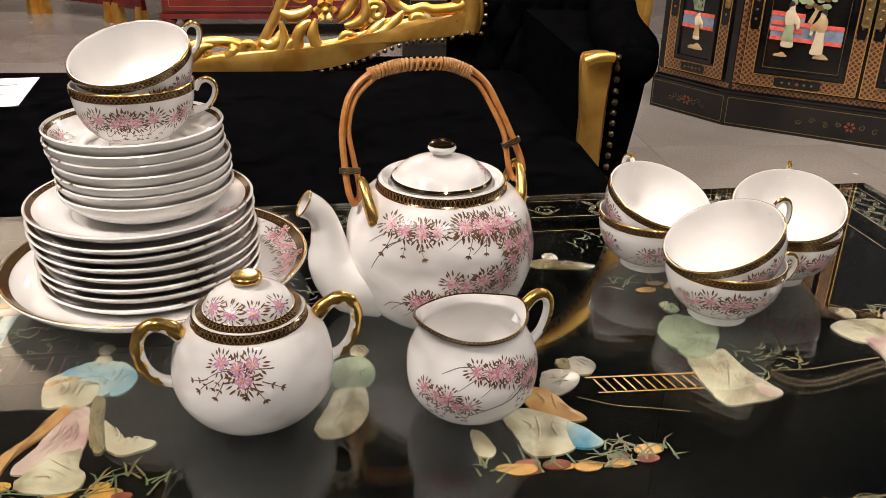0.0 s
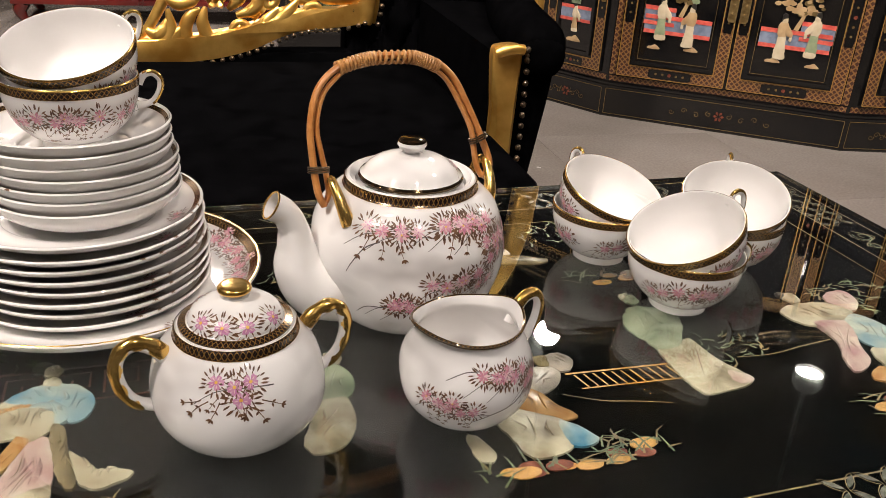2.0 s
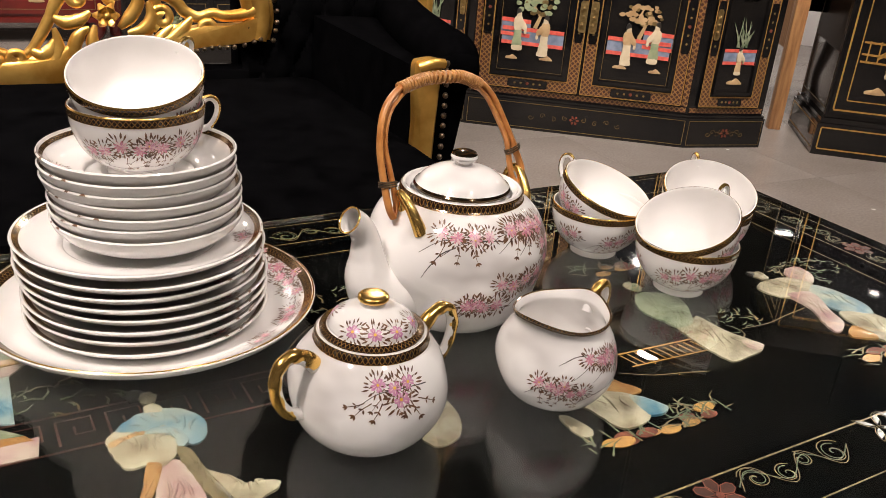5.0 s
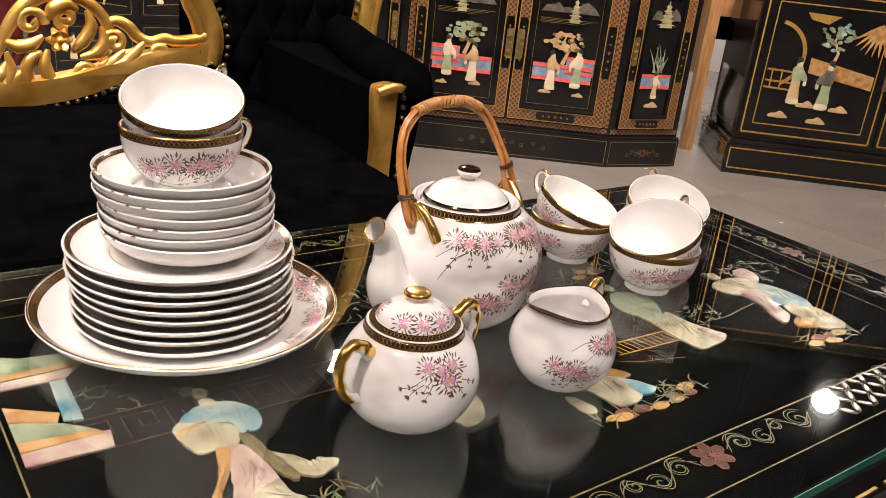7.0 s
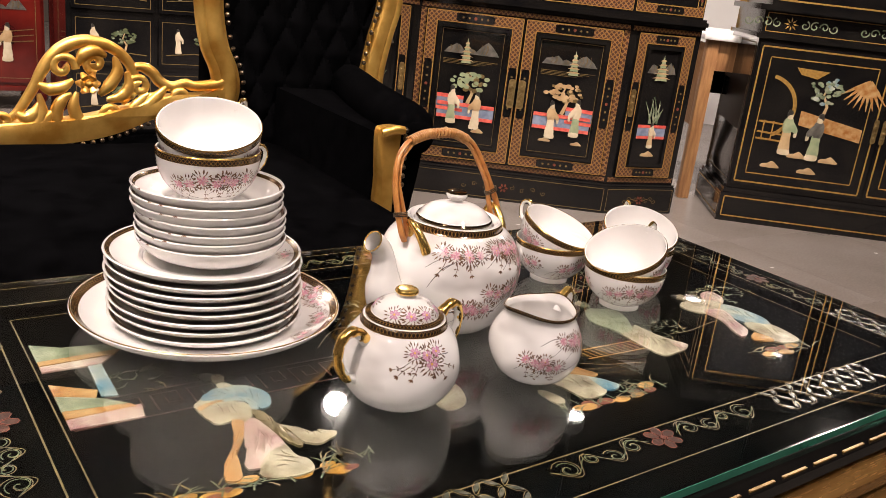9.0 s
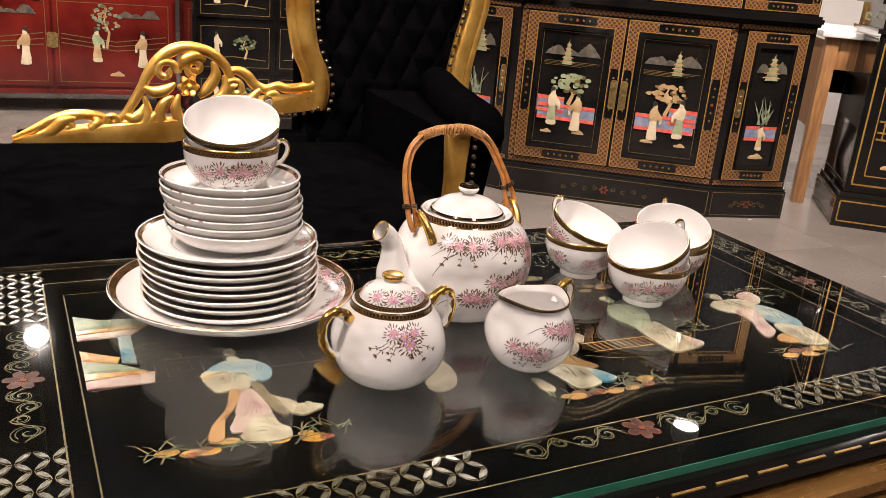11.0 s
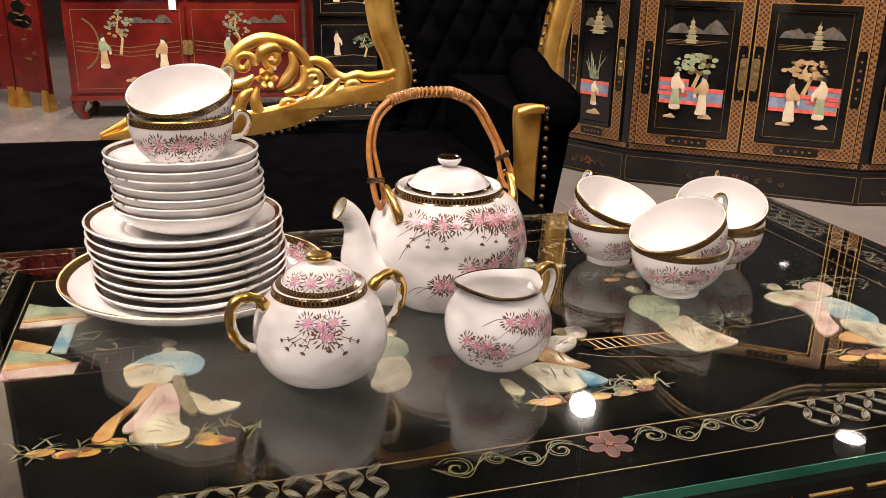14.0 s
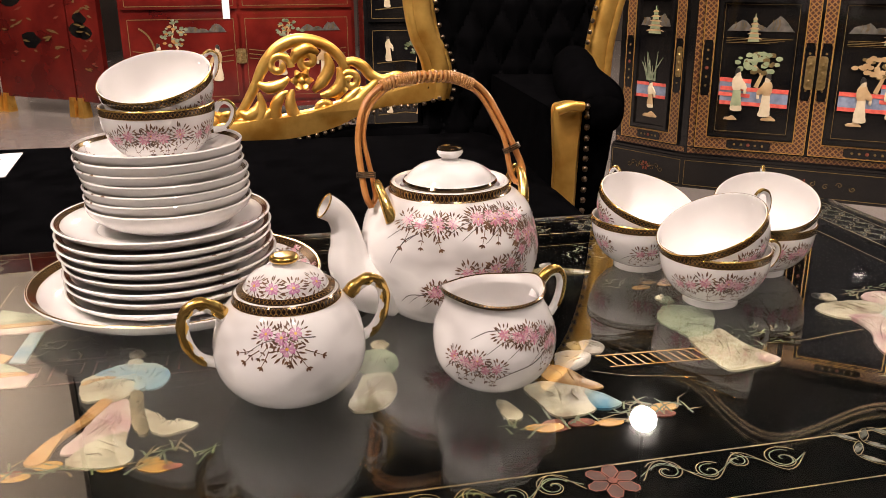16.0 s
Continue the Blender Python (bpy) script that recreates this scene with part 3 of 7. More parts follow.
# gold dashes along the edge
for side in range(2):
    for i in range(22):
        L0 = A0 + 0.02 + i * 0.0435
        if L0 + 0.032 > A1:
            break
        bm = bmesh.new()
        yy = B0 - 0.0165 if side == 0 else B1 + 0.0165
        box(bm, L0, L0 + 0.032, yy - 0.0012, yy + 0.0012, zt - 0.0026, zt - 0.0014)
        part("gold_dash", bm, gold_paint, table, smooth=False)
for lx, ly in ((A0 + 0.05, B0 + 0.05), (A1 - 0.05, B0 + 0.05), (A0 + 0.05, B1 - 0.05), (A1 - 0.05, B1 - 0.05)):
    bm = bmesh.new()
    sx, sy = (1 if lx > 0.4 else -1), (1 if ly > 0.25 else -1)
    tube(bm, cr([(lx, ly, zt - 0.08), (lx + 0.012 * sx, ly + 0.012 * sy, 0.30), (lx + 0.004 * sx, ly + 0.004 * sy, 0.15), (lx - 0.006 * sx, ly - 0.006 * sy, 0.05), (lx + 0.012 * sx, ly + 0.012 * sy, 0.0)], 5), [0.045, 0.04, 0.028, 0.022, 0.03], 14)
    part("leg", bm, lacquer, table)

# painted lines and scrollwork on the rim
zl = RZ + 0.0004
bm = bmesh.new()
rect_line(bm, IA0 - 0.012, IA1 + 0.012, IB0 - 0.013, IB1 + 0.010, 0.0014, zl)
rect_line(bm, A0 + 0.012, A1 - 0.012, 0.005, B1 - 0.008, 0.0011, zl)
part("gold_border_line", bm, gold_paint_dim, table, smooth=False)
bm = bmesh.new()
for ends in (((IA0 + 0.006, IB0 + 0.004), (IA0 + 0.006, IB1 - 0.008)), ((IA0 + 0.0066, IB1 - 0.008), (IA1 - 0.0066, IB1 - 0.008)), ((IA1 - 0.006, IB0 + 0.004), (IA1 - 0.006, IB1 - 0.008))):
    ribbon(bm, ends, 0.0013, PZ + 0.0005)
part("gold_panel_line", bm, gold_paint_dim, panel, smooth=False)


def scroll_ornament(cx, cy, ang, ln):
    """An outlined flower between two running pairs of hollow scrolls."""
    c, s = math.cos(ang), math.sin(ang)
    R = lambda pts: [(cx + c * x - s * y, cy + s * x + c * y) for x, y in pts]  # noqa: E731
    bm = bmesh.new()
    k = ln / 0.125
    for sg in (-1, 1):
        for x, y, r, a0, tn in ((0.034, 0.002, 0.0125, 0.4, 1.35), (0.058, -0.003, 0.010, 2.6, -1.3), (0.078, 0.003, 0.0085, 0.2, 1.2), (0.106, -0.001, 0.0135, 3.4, -1.45)):
            for j, (f, mi) in enumerate(((1.0, 0), (0.72, 2))):
                ribbon(bm, R([(sg * q, w) for q, w in spiral(x * k, y, 0.0012, r * f, a0 + 0.25 * j, tn)]), 0.0008, zl + 0.0001 * j, mi)
        for off, mi in ((0.0, 0), (0.0042, 2)):
            run = cr([(sg * 0.017 * k, -0.004 + off, 0), (sg * 0.034 * k, 0.0125 - off, 0), (sg * 0.056 * k, -0.0115 + off, 0), (sg * 0.082 * k, 0.0105 - off, 0), (sg * 0.102 * k, -0.012 + off, 0), (sg * 0.122 * k, 0.002, 0)], 8)
            ribbon(bm, R([(p.x, p.y) for p in run]), 0.0008, zl + 0.0002, mi)
    for i in range(6):
        a = 2 * math.pi * i / 6 + 0.3
        sh = [(0.0035, -0.0012), (0.009, -0.0046), (0.0145, -0.0032), (0.0160, 0), (0.0145, 0.0032), (0.009, 0.0046), (0.0035, 0.0012)]
        pet = R([(math.cos(a) * p - math.sin(a) * q, math.sin(a) * p + math.cos(a) * q) for p, q in sh])
        prism(bm, pet, zl - 0.0002, zl, 3)
        ribbon(bm, pet, 0.0008, zl + 0.0001, 1, closed=True)
    prism(bm, R([(0.003 * math.cos(k), 0.003 * math.sin(k)) for k in (0.9 * j for j in range(7))]), zl, zl + 0.0004, 1)
    part("scroll_ornament", bm, [gold_paint_dim, rust_paint, green_paint, rust_dark], table, "thin gold and green outlined scrolls round a rust flower", smooth=False)


scroll_ornament((IA0 + IA1) / 2, 0.034, 0.0, 0.125)
scroll_ornament((IA0 + IA1) / 2, B1 - 0.032, 0.0, 0.125)
scroll_ornament(-0.036, 0.262, math.pi / 2, 0.10)
scroll_ornament(IA1 + 0.033, 0.262, math.pi / 2, 0.10)


def pearl_trellis(x0, x1, y0, y1, cell=0.0128):
    """Overlapping rings laid in slivers of shell."""
    bm = bmesh.new()
    nx, ny = max(1, round((x1 - x0) / cell)), max(1, round((y1 - y0) / cell))
    dx, dy = (x1 - x0) / nx, (y1 - y0) / ny
    sh = [(-0.50, 0), (-0.3, 0.11), (0, 0.16), (0.3, 0.11), (0.50, 0), (0.3, -0.11), (0, -0.16), (-0.3, -0.11)]
    for i in range(nx):
        for j in range(ny):
            cx, cy = x0 + (i + 0.5) * dx, y0 + (j + 0.5) * dy
            a = math.pi / 4 * (1 if (i + j) % 2 else -1)
            c, s = math.cos(a), math.sin(a)
            prism(bm, [(cx + dx * (c * p - s * q), cy + dy * (s * p + c * q)) for p, q in sh], zl, zl + 0.0004, 0)
            arc = [(cx + dx * (c * p - s * q), cy + dy * (s * p + c * q)) for p, q in sh]
            ribbon(bm, [((x - cx) * 1.22 + cx, (y - cy) * 1.5 + cy) for x, y in arc], 0.0006, zl, 1, closed=True)
    part("shell_trellis", bm, [pearl, gold_paint_dim], table, "shell slivers set in a gold ring trellis", smooth=False)


for x0, x1 in ((0.11, 0.265), (0.565, 0.735)):
    pearl_trellis(x0, x1, 0.014, 0.052)
    pearl_trellis(x0, x1, IB1 + 0.008, B1 - 0.012)
for y0, y1 in ((0.012, 0.15), (0.375, B1 - 0.012)):
    pearl_trellis(A0 + 0.014, IA0 - 0.010, y0, y1)
    pearl_trellis(IA1 + 0.010, A1 - 0.014, y0, y1)

# stone figures laid on the panel
pz = PZ


def inlay(name, pieces, label):
    """Carved stone pieces, each a rounded slab: outline, height, material."""
    bm = bmesh.new()
    mats = []
    for pts, h, mt in pieces:
        if mt not in mats:
            mats.append(mt)
        h *= 0.55
        out = [Vector((p.x, p.y)) for p in cr([(x, y, 0) for x, y in pts], 6, True)]
        out = [(p.x + 0.00055 * math.sin(i * 1.1 + p.y * 300), p.y + 0.00055 * math.cos(i * 0.9 + p.x * 260)) for i, p in enumerate(out)]
        prism(bm, out, pz + 0.0002, pz + h, mats.index(mt), 0.0014)
        if len(pts) > 5 and mt is not hair_black:
            if fold_line not in mats:
                mats.append(fold_line)
            cx, cy = sum(p[0] for p in pts) / len(pts), sum(p[1] for p in pts) / len(pts)
            n = len(pts)
            for i in range(0, n // 2):
                a, b = pts[i], pts[n - 1 - i]
                q = lambda p, s: (cx + (p[0] - cx) * s, cy + (p[1] - cy) * s)  # noqa: E731
                m = ((a[0] + b[0]) / 2 * 0.7 + cx * 0.3, (a[1] + b[1]) / 2 * 0.7 + cy * 0.3)
                L = cr([(*q(a, 0.56), 0), (m[0] * 0.5 + cx * 0.5, m[1] * 0.5 + cy * 0.5 + 0.001 * (i - 1), 0), (*q(b, 0.5), 0)], 4)
                k0 = len(bm.faces)
                tube(bm, [(p.x + 0.0012, p.y + 0.0008, pz + h + 0.0011) for p in L], [0.0003, 0.0009, 0.0012, 0.0009, 0.0003], 8)
                bm.faces.ensure_lookup_table()
                for f in bm.faces[k0:]:
                    f.material_index = mats.index(mt)
                    f.smooth = True
                if i % 2 == 0:
                    ribbon(bm, [(p.x, p.y) for p in L], [0.0002, 0.0004, 0.0006, 0.0006, 0.0006, 0.0006, 0.0005, 0.0004, 0.0002], pz + h + 0.00215, mats.index(fold_line))
    return part(name, bm, mats, panel, label)


def head(x, y, r=0.0075):
    return [(x - r, y), (x - r * 0.7, y + r), (x, y + r * 1.25), (x + r * 0.7, y + r), (x + r, y), (x + r * 0.5, y - r), (x - r * 0.5, y - r)]


inlay("inlaid_figure", [
    (head(0.1265, 0.282, 0.0062), 0.0020, hair_black), (head(0.1335, 0.276, 0.0058), 0.0030, ivory),
    ([(0.130, 0.268), (0.138, 0.268), (0.139, 0.256), (0.128, 0.256)], 0.0024, ivory),
    ([(0.107, 0.246), (0.121, 0.259), (0.138, 0.261), (0.142, 0.250), (0.132, 0.240), (0.116, 0.238)], 0.0028, stone_blue),
    ([(0.137, 0.259), (0.150, 0.256), (0.161, 0.240), (0.160, 0.226), (0.150, 0.216), (0.142, 0.222), (0.136, 0.240)], 0.0030, stone_blue),
    ([(0.101, 0.240), (0.110, 0.246), (0.124, 0.238), (0.138, 0.242), (0.144, 0.232), (0.139, 0.213), (0.128, 0.202), (0.119, 0.206), (0.108, 0.207), (0.102, 0.221)], 0.0034, ivory),
    ([(0.121, 0.236), (0.132, 0.241), (0.145, 0.234), (0.147, 0.220), (0.140, 0.215), (0.138, 0.228)], 0.0042, stone_blue),
    ([(0.102, 0.236), (0.112, 0.238), (0.123, 0.240), (0.124, 0.236), (0.112, 0.232), (0.103, 0.230)], 0.0040, stone_tan),
    ([(0.124, 0.200), (0.137, 0.204), (0.141, 0.184), (0.142, 0.160), (0.131, 0.150), (0.117, 0.140), (0.104, 0.144), (0.113, 0.166)], 0.0028, stone_pink),
    ([(0.129, 0.190), (0.133, 0.190), (0.137, 0.172), (0.135, 0.158), (0.131, 0.160), (0.131, 0.174)], 0.0038, stone_pink),
    ([(0.110, 0.128), (0.114, 0.143), (0.121, 0.156), (0.134, 0.161), (0.142, 0.158), (0.142, 0.144), (0.149, 0.133), (0.145, 0.121), (0.128, 0.120)], 0.0034, ivory),
    ([(0.119, 0.208), (0.127, 0.206), (0.118, 0.182), (0.103, 0.158), (0.097, 0.134), (0.086, 0.134), (0.090, 0.150), (0.104, 0.171), (0.114, 0.192)], 0.0038, stone_tan),
    ([(0.139, 0.218), (0.145, 0.210), (0.149, 0.186), (0.155, 0.160), (0.150, 0.154), (0.144, 0.165), (0.140, 0.186), (0.137, 0.206)], 0.0040, stone_smoke),
    ([(0.149, 0.188), (0.157, 0.174), (0.169, 0.165), (0.182, 0.163), (0.184, 0.158), (0.176, 0.154), (0.165, 0.150), (0.156, 0.158), (0.150, 0.172)], 0.0034, ivory),
], "carved stone robed figure in blue, cream and pink")
inlay("inlaid_figure", [
    (head(0.5735, 0.286, 0.0062), 0.0030, stone_green), (head(0.570, 0.291, 0.0042), 0.0034, ivory),
    ([(0.553, 0.262), (0.566, 0.275), (0.580, 0.272), (0.578, 0.250), (0.566, 0.232), (0.553, 0.226), (0.547, 0.246)], 0.0028, stone_green),
    ([(0.576, 0.272), (0.588, 0.268), (0.597, 0.258), (0.595, 0.243), (0.584, 0.240), (0.576, 0.254)], 0.0032, stone_green),
    ([(0.566, 0.246), (0.580, 0.244), (0.594, 0.242), (0.586, 0.228), (0.574, 0.212), (0.560, 0.208), (0.553, 0.224)], 0.0036, stone_green),
    ([(0.556, 0.214), (0.572, 0.216), (0.588, 0.220), (0.591, 0.192), (0.601, 0.166), (0.596, 0.155), (0.576, 0.152), (0.558, 0.152), (0.553, 0.172), (0.553, 0.194)], 0.0030, ivory),
    ([(0.588, 0.176), (0.599, 0.168), (0.603, 0.160), (0.592, 0.156), (0.584, 0.164)], 0.0038, stone_pink),
], "carved stone robed figure in pale green and cream")
inlay("inlaid_figure", [
    (head(0.713, 0.260, 0.0072), 0.0030, ivory), (head(0.707, 0.266, 0.0040), 0.0026, hair_black),
    ([(0.687, 0.238), (0.697, 0.248), (0.718, 0.250), (0.738, 0.246), (0.750, 0.230), (0.733, 0.216), (0.710, 0.214), (0.694, 0.220)], 0.0030, ivory),
    ([(0.741, 0.252), (0.752, 0.262), (0.770, 0.261), (0.768, 0.242), (0.752, 0.230), (0.743, 0.240)], 0.0030, stone_pink),
    ([(0.704, 0.226), (0.722, 0.226), (0.732, 0.210), (0.716, 0.180), (0.707, 0.160), (0.686, 0.151), (0.688, 0.166), (0.702, 0.192)], 0.0036, stone_pink),
    ([(0.734, 0.222), (0.750, 0.224), (0.760, 0.204), (0.760, 0.174), (0.744, 0.158), (0.728, 0.172), (0.722, 0.196)], 0.0032, stone_blue),
    ([(0.718, 0.172), (0.734, 0.178), (0.752, 0.160), (0.752, 0.140), (0.746, 0.121), (0.728, 0.119), (0.712, 0.128), (0.714, 0.150)], 0.0030, ivory),
    ([(0.700, 0.150), (0.712, 0.152), (0.716, 0.132), (0.708, 0.130), (0.692, 0.140)], 0.0028, stone_tan),
], "carved stone robed figure in cream, blue and rose")
inlay("inlaid_figure", [
    (head(0.474, 0.212, 0.010), 0.0030, stone_grey), (head(0.462, 0.216, 0.006), 0.0026, stone_smoke),
    ([(0.448, 0.210), (0.468, 0.206), (0.464, 0.190), (0.448, 0.178), (0.438, 0.184), (0.440, 0.200)], 0.0026, stone_grey),
    ([(0.424, 0.190), (0.442, 0.186), (0.450, 0.166), (0.458, 0.150), (0.440, 0.150), (0.424, 0.164)], 0.0029, stone_tan),
    ([(0.404, 0.160), (0.422, 0.166), (0.444, 0.154), (0.448, 0.138), (0.440, 0.120), (0.414, 0.118), (0.407, 0.140)], 0.0032, ivory),
    ([(0.440, 0.146), (0.449, 0.146), (0.461, 0.126), (0.452, 0.120), (0.440, 0.126)], 0.0036, stone_blue),
    ([(0.380, 0.146), (0.386, 0.146), (0.392, 0.128), (0.388, 0.120), (0.380, 0.124)], 0.0028, ivory),
], "carved stone robed figure in cream and tan")
inlay("inlaid_figure", [
    (head(0.316, 0.252, 0.007), 0.0028, ivory),
    ([(0.298, 0.240), (0.318, 0.244), (0.326, 0.226), (0.320, 0.206), (0.302, 0.202), (0.294, 0.220)], 0.0028, stone_green),
    ([(0.298, 0.204), (0.316, 0.206), (0.318, 0.178), (0.306, 0.156), (0.288, 0.152), (0.282, 0.164), (0.290, 0.184)], 0.0030, ivory),
], "carved stone robed figure in cream and green")
inlay("inlaid_figure", [
    (head(0.50, 0.392, 0.007), 0.0028, stone_grey),
    ([(0.478, 0.386), (0.494, 0.390), (0.516, 0.383), (0.535, 0.374), (0.530, 0.366), (0.505, 0.368), (0.480, 0.374)], 0.0026, stone_smoke),
    ([(0.450, 0.382), (0.474, 0.383), (0.476, 0.373), (0.452, 0.370), (0.442, 0.375)], 0.0028, stone_grey),
], "carved stone reclining figure in smoky tones")


def roof(name, pieces, label):
    """Straight-edged slips of stone: outline, height, material."""
    bm = bmesh.new()
    mats = []
    for pts, h, mt in pieces:
        if mt not in mats:
            mats.append(mt)
        prism(bm, pts, pz + 0.0002, pz + h, mats.index(mt), 0.0006)
    return part(name, bm, mats, panel, label, smooth=False)


roof("inlaid_pavilion", [
    ([(0.010, 0.394), (0.032, 0.380), (0.067, 0.375), (0.077, 0.361), (0.010, 0.359)], 0.0014, stone_green),
    ([(0.010, 0.3585), (0.077, 0.3605), (0.070, 0.352), (0.010, 0.350)], 0.0018, stone_tan),
    ([(0.010, 0.3495), (0.069, 0.3515), (0.056, 0.338), (0.010, 0.339)], 0.0014, stone_pink),
    ([(0.045, 0.337), (0.056, 0.3375), (0.054, 0.279), (0.042, 0.283)], 0.0016, stone_blue),
    ([(0.010, 0.316), (0.042, 0.294), (0.037, 0.280), (0.010, 0.296)], 0.0014, stone_tan),
    ([(0.010, 0.295), (0.041, 0.280), (0.058, 0.264), (0.010, 0.270)], 0.0016, stone_green),
    ([(0.010, 0.2695), (0.058, 0.2635), (0.062, 0.257), (0.010, 0.257)], 0.0018, stone_tan),
    ([(0.010, 0.2565), (0.066, 0.260), (0.063, 0.240), (0.010, 0.242)], 0.0014, stone_pink),
], "carved stone pavilion roofs in green and terracotta")


def painted(name, fn, mats, label):
    bm = bmesh.new()
    fn(bm)
    return part(name, bm, mats, panel, label, smooth=False)


def ground_plants(cx, cy, w, seed):
    def fn(bm):
        g = random.Random(seed)
        for i in range(7):
            x, y, r = cx + g.uniform(-0.5, 0.5) * w, cy + g.uniform(-0.008, 0.006), g.uniform(0.005, 0.009)
            prism(bm, [(x + r * math.cos(k) * 1.2, y + r * 0.62 * math.sin(k)) for k in (0.52 * j for j in range(12))], pz + 0.0002, pz + 0.0004 + 0.0001 * i, 0 if i % 3 else 1)
        for i in range(26):
            x, y, a = cx + g.uniform(-0.8, 0.9) * w, cy + g.uniform(-0.012, 0.01), g.uniform(0.1, 3.0)
            l = g.uniform(0.010, 0.026)
            c, s = math.cos(a), math.sin(a)
            ribbon(bm, [(x, y), (x + l * 0.5 * c, y + l * 0.6 * s), (x + l * c, y + l * 0.8 * s)], [0.0016, 0.0012, 0.0003], pz + 0.0012 + 0.00002 * i, 2 if i % 3 else 3)
    painted("painted_plants", fn, [amber_paint, rust_paint, green_paint, gold_paint_dim], "amber, rust and green painted plants")


ground_plants(0.150, 0.122, 0.055, 1)
ground_plants(0.075, 0.126, 0.05, 2)
ground_plants(0.425, 0.106, 0.06, 3)
ground_plants(0.475, 0.112, 0.03, 4)
ground_plants(0.700, 0.112, 0.05, 5)
ground_plants(0.580, 0.330, 0.06, 6)


def scenery(bm):
    g = random.Random(11)
    # fence, river banks and far trees in thin gold and green strokes
    for t in range(14):
        x = 0.478 + t * 0.0072
        ribbon(bm, [(x, 0.196 - t * 0.0004), (x + 0.004, 0.180 - t * 0.0004)], 0.0014, pz + 0.0004, 0)
    ribbon(bm, [(0.472, 0.198), (0.585, 0.192)], 0.0018, pz + 0.0006, 0)
    ribbon(bm, [(0.476, 0.179), (0.585, 0.173)], 0.0014, pz + 0.0006, 0)
    for k, (x0, y0, x1, y1, b) in enumerate(((0.46, 0.176, 0.53, 0.150, -0.004), (0.61, 0.190, 0.70, 0.196, -0.004), (0.24, 0.30, 0.34, 0.33, 0.02))):
        P = cr([(x0, y0, 0), ((2 * x0 + x1) / 3, (2 * y0 + y1) / 3 + b, 0), ((x0 + 2 * x1) / 3, (y0 + 2 * y1) / 3 + b * 0.4, 0), (x1, y1, 0)], 8)
        ribbon(bm, [(p.x, p.y) for p in P], 0.0010, pz + 0.0004 + 0.0001 * k, 3)
    for j in range(9):
        x, y = 0.016 + 0.030 * j, 0.246
        ribbon(bm, [(x, y), (x, y + 0.026), (x + 0.021, y + 0.026), (x + 0.021, y + 0.009), (x + 0.010, y + 0.009), (x + 0.010, y + 0.018)], 0.0017, pz + 0.0004, 4)
    ribbon(bm, [(0.012, 0.240), (0.285, 0.240)], 0.0020, pz + 0.0005, 4)
    ribbon(bm, [(0.012, 0.279), (0.285, 0.279)], 0.0020, pz + 0.0005, 4)
    for cx, cy, r, n in ((0.60, 0.20, 0.04, 40), (0.78, 0.25, 0.05, 60), (0.70, 0.36, 0.06, 60), (0.42, 0.40, 0.06, 50), (0.30, 0.36, 0.05, 40), (0.09, 0.30, 0.04, 30), (0.24, 0.42, 0.05, 40), (0.57, 0.42, 0.05, 40)):
        for i in range(n):
            a, q = g.uniform(0, 6.28), r * math.sqrt(g.random())
            x, y = cx + q * math.cos(a), cy + q * math.sin(a) * 0.6
            b, l = g.uniform(0, 3.1), g.uniform(0.006, 0.016)
            ribbon(bm, [(x, y), (x + l * 0.5 * math.cos(b), y + l * 0.5 * math.sin(b)), (x + l * math.cos(b + 0.3), y + l * math.sin(b + 0.3))], [0.0018, 0.0014, 0.0004], pz + 0.0006 + 0.00001 * (i % 40), 2 if i % 4 else 1)


painted("painted_landscape", scenery, [amber_paint, gold_paint_dim, green_paint, gold_paint_dim, rust_dark], "thin gold and green painted landscape")

# ---------- the tea set ----------


def plate_profile(r, h, foot):
    under = [(foot - 0.004, 0.0016), (foot - 0.0025, 0), (foot, 0), (foot + 0.001, 0.002), (foot + (r - foot) * 0.55, h * 0.30), (r * 0.955, h * 0.70), (r, h)]
    top = [(r, h), (r - 0.0012, h + 0.0010), (r * 0.955, h * 0.84 + 0.0014), (foot + (r - foot) * 0.55, h * 0.36 + 0.0026), (foot * 1.06, h * 0.24 + 0.0026), (foot * 0.96, 0.0034), (foot * 0.5, 0.0030), (0, 0.0030)]
    sm = lambda P: [(p.x, p.y) for p in cr([(a, b, 0) for a, b in P], 3)]  # noqa: E731
    return sm(under), sm(top)


def make_plate(name, r, h, foot, band_w, label, group, seed, bunches):
    ob = thing(name, Matrix(), label, "plate", group)
    under, top = plate_profile(r, h, foot)
    bm = bmesh.new()
    lathe(bm, [(0, 0.0016), (foot - 0.004, 0.0016)] + under[1:-1] + [(r, h)] + top[1:], 96)
    part("dish", bm, porcelain, ob)
    surf = Turned(top)
    # a dark gilt band inside the rim
    bm = bmesh.new()
    s1 = surf.at_radius(r - 0.0022)
    rows = []
    for k in range(4):
        s = s1 + band_w * k / 3
        q = surf.point(0, s, 0.00025)
        rows.append((q.x, q.z))
    lathe(bm, rows, 96, uvrep=round(r * 2 * math.pi / 0.0075))
    for f in bm.faces:
        f.normal_flip()
    part("rim_band", bm, band, ob, "dark brown band with gold zigzag")
    bm = bmesh.new()
    lathe(bm, [(r - 0.0004, h + 0.0007), (r - 0.0011, h + 0.0013), (r - 0.0019, h + 0.0012)], 96)
    if name == "platter":
        part("gilt_rim", bm, gilt, ob)
    else:
        bm.free()
    if bunches:
        P = Painter(surf, seed)
        for th, rr, R, n in bunches:
            P.bunch(radians(th), rr, R, n, by_radius=True)
        P.done(ob)
    return ob


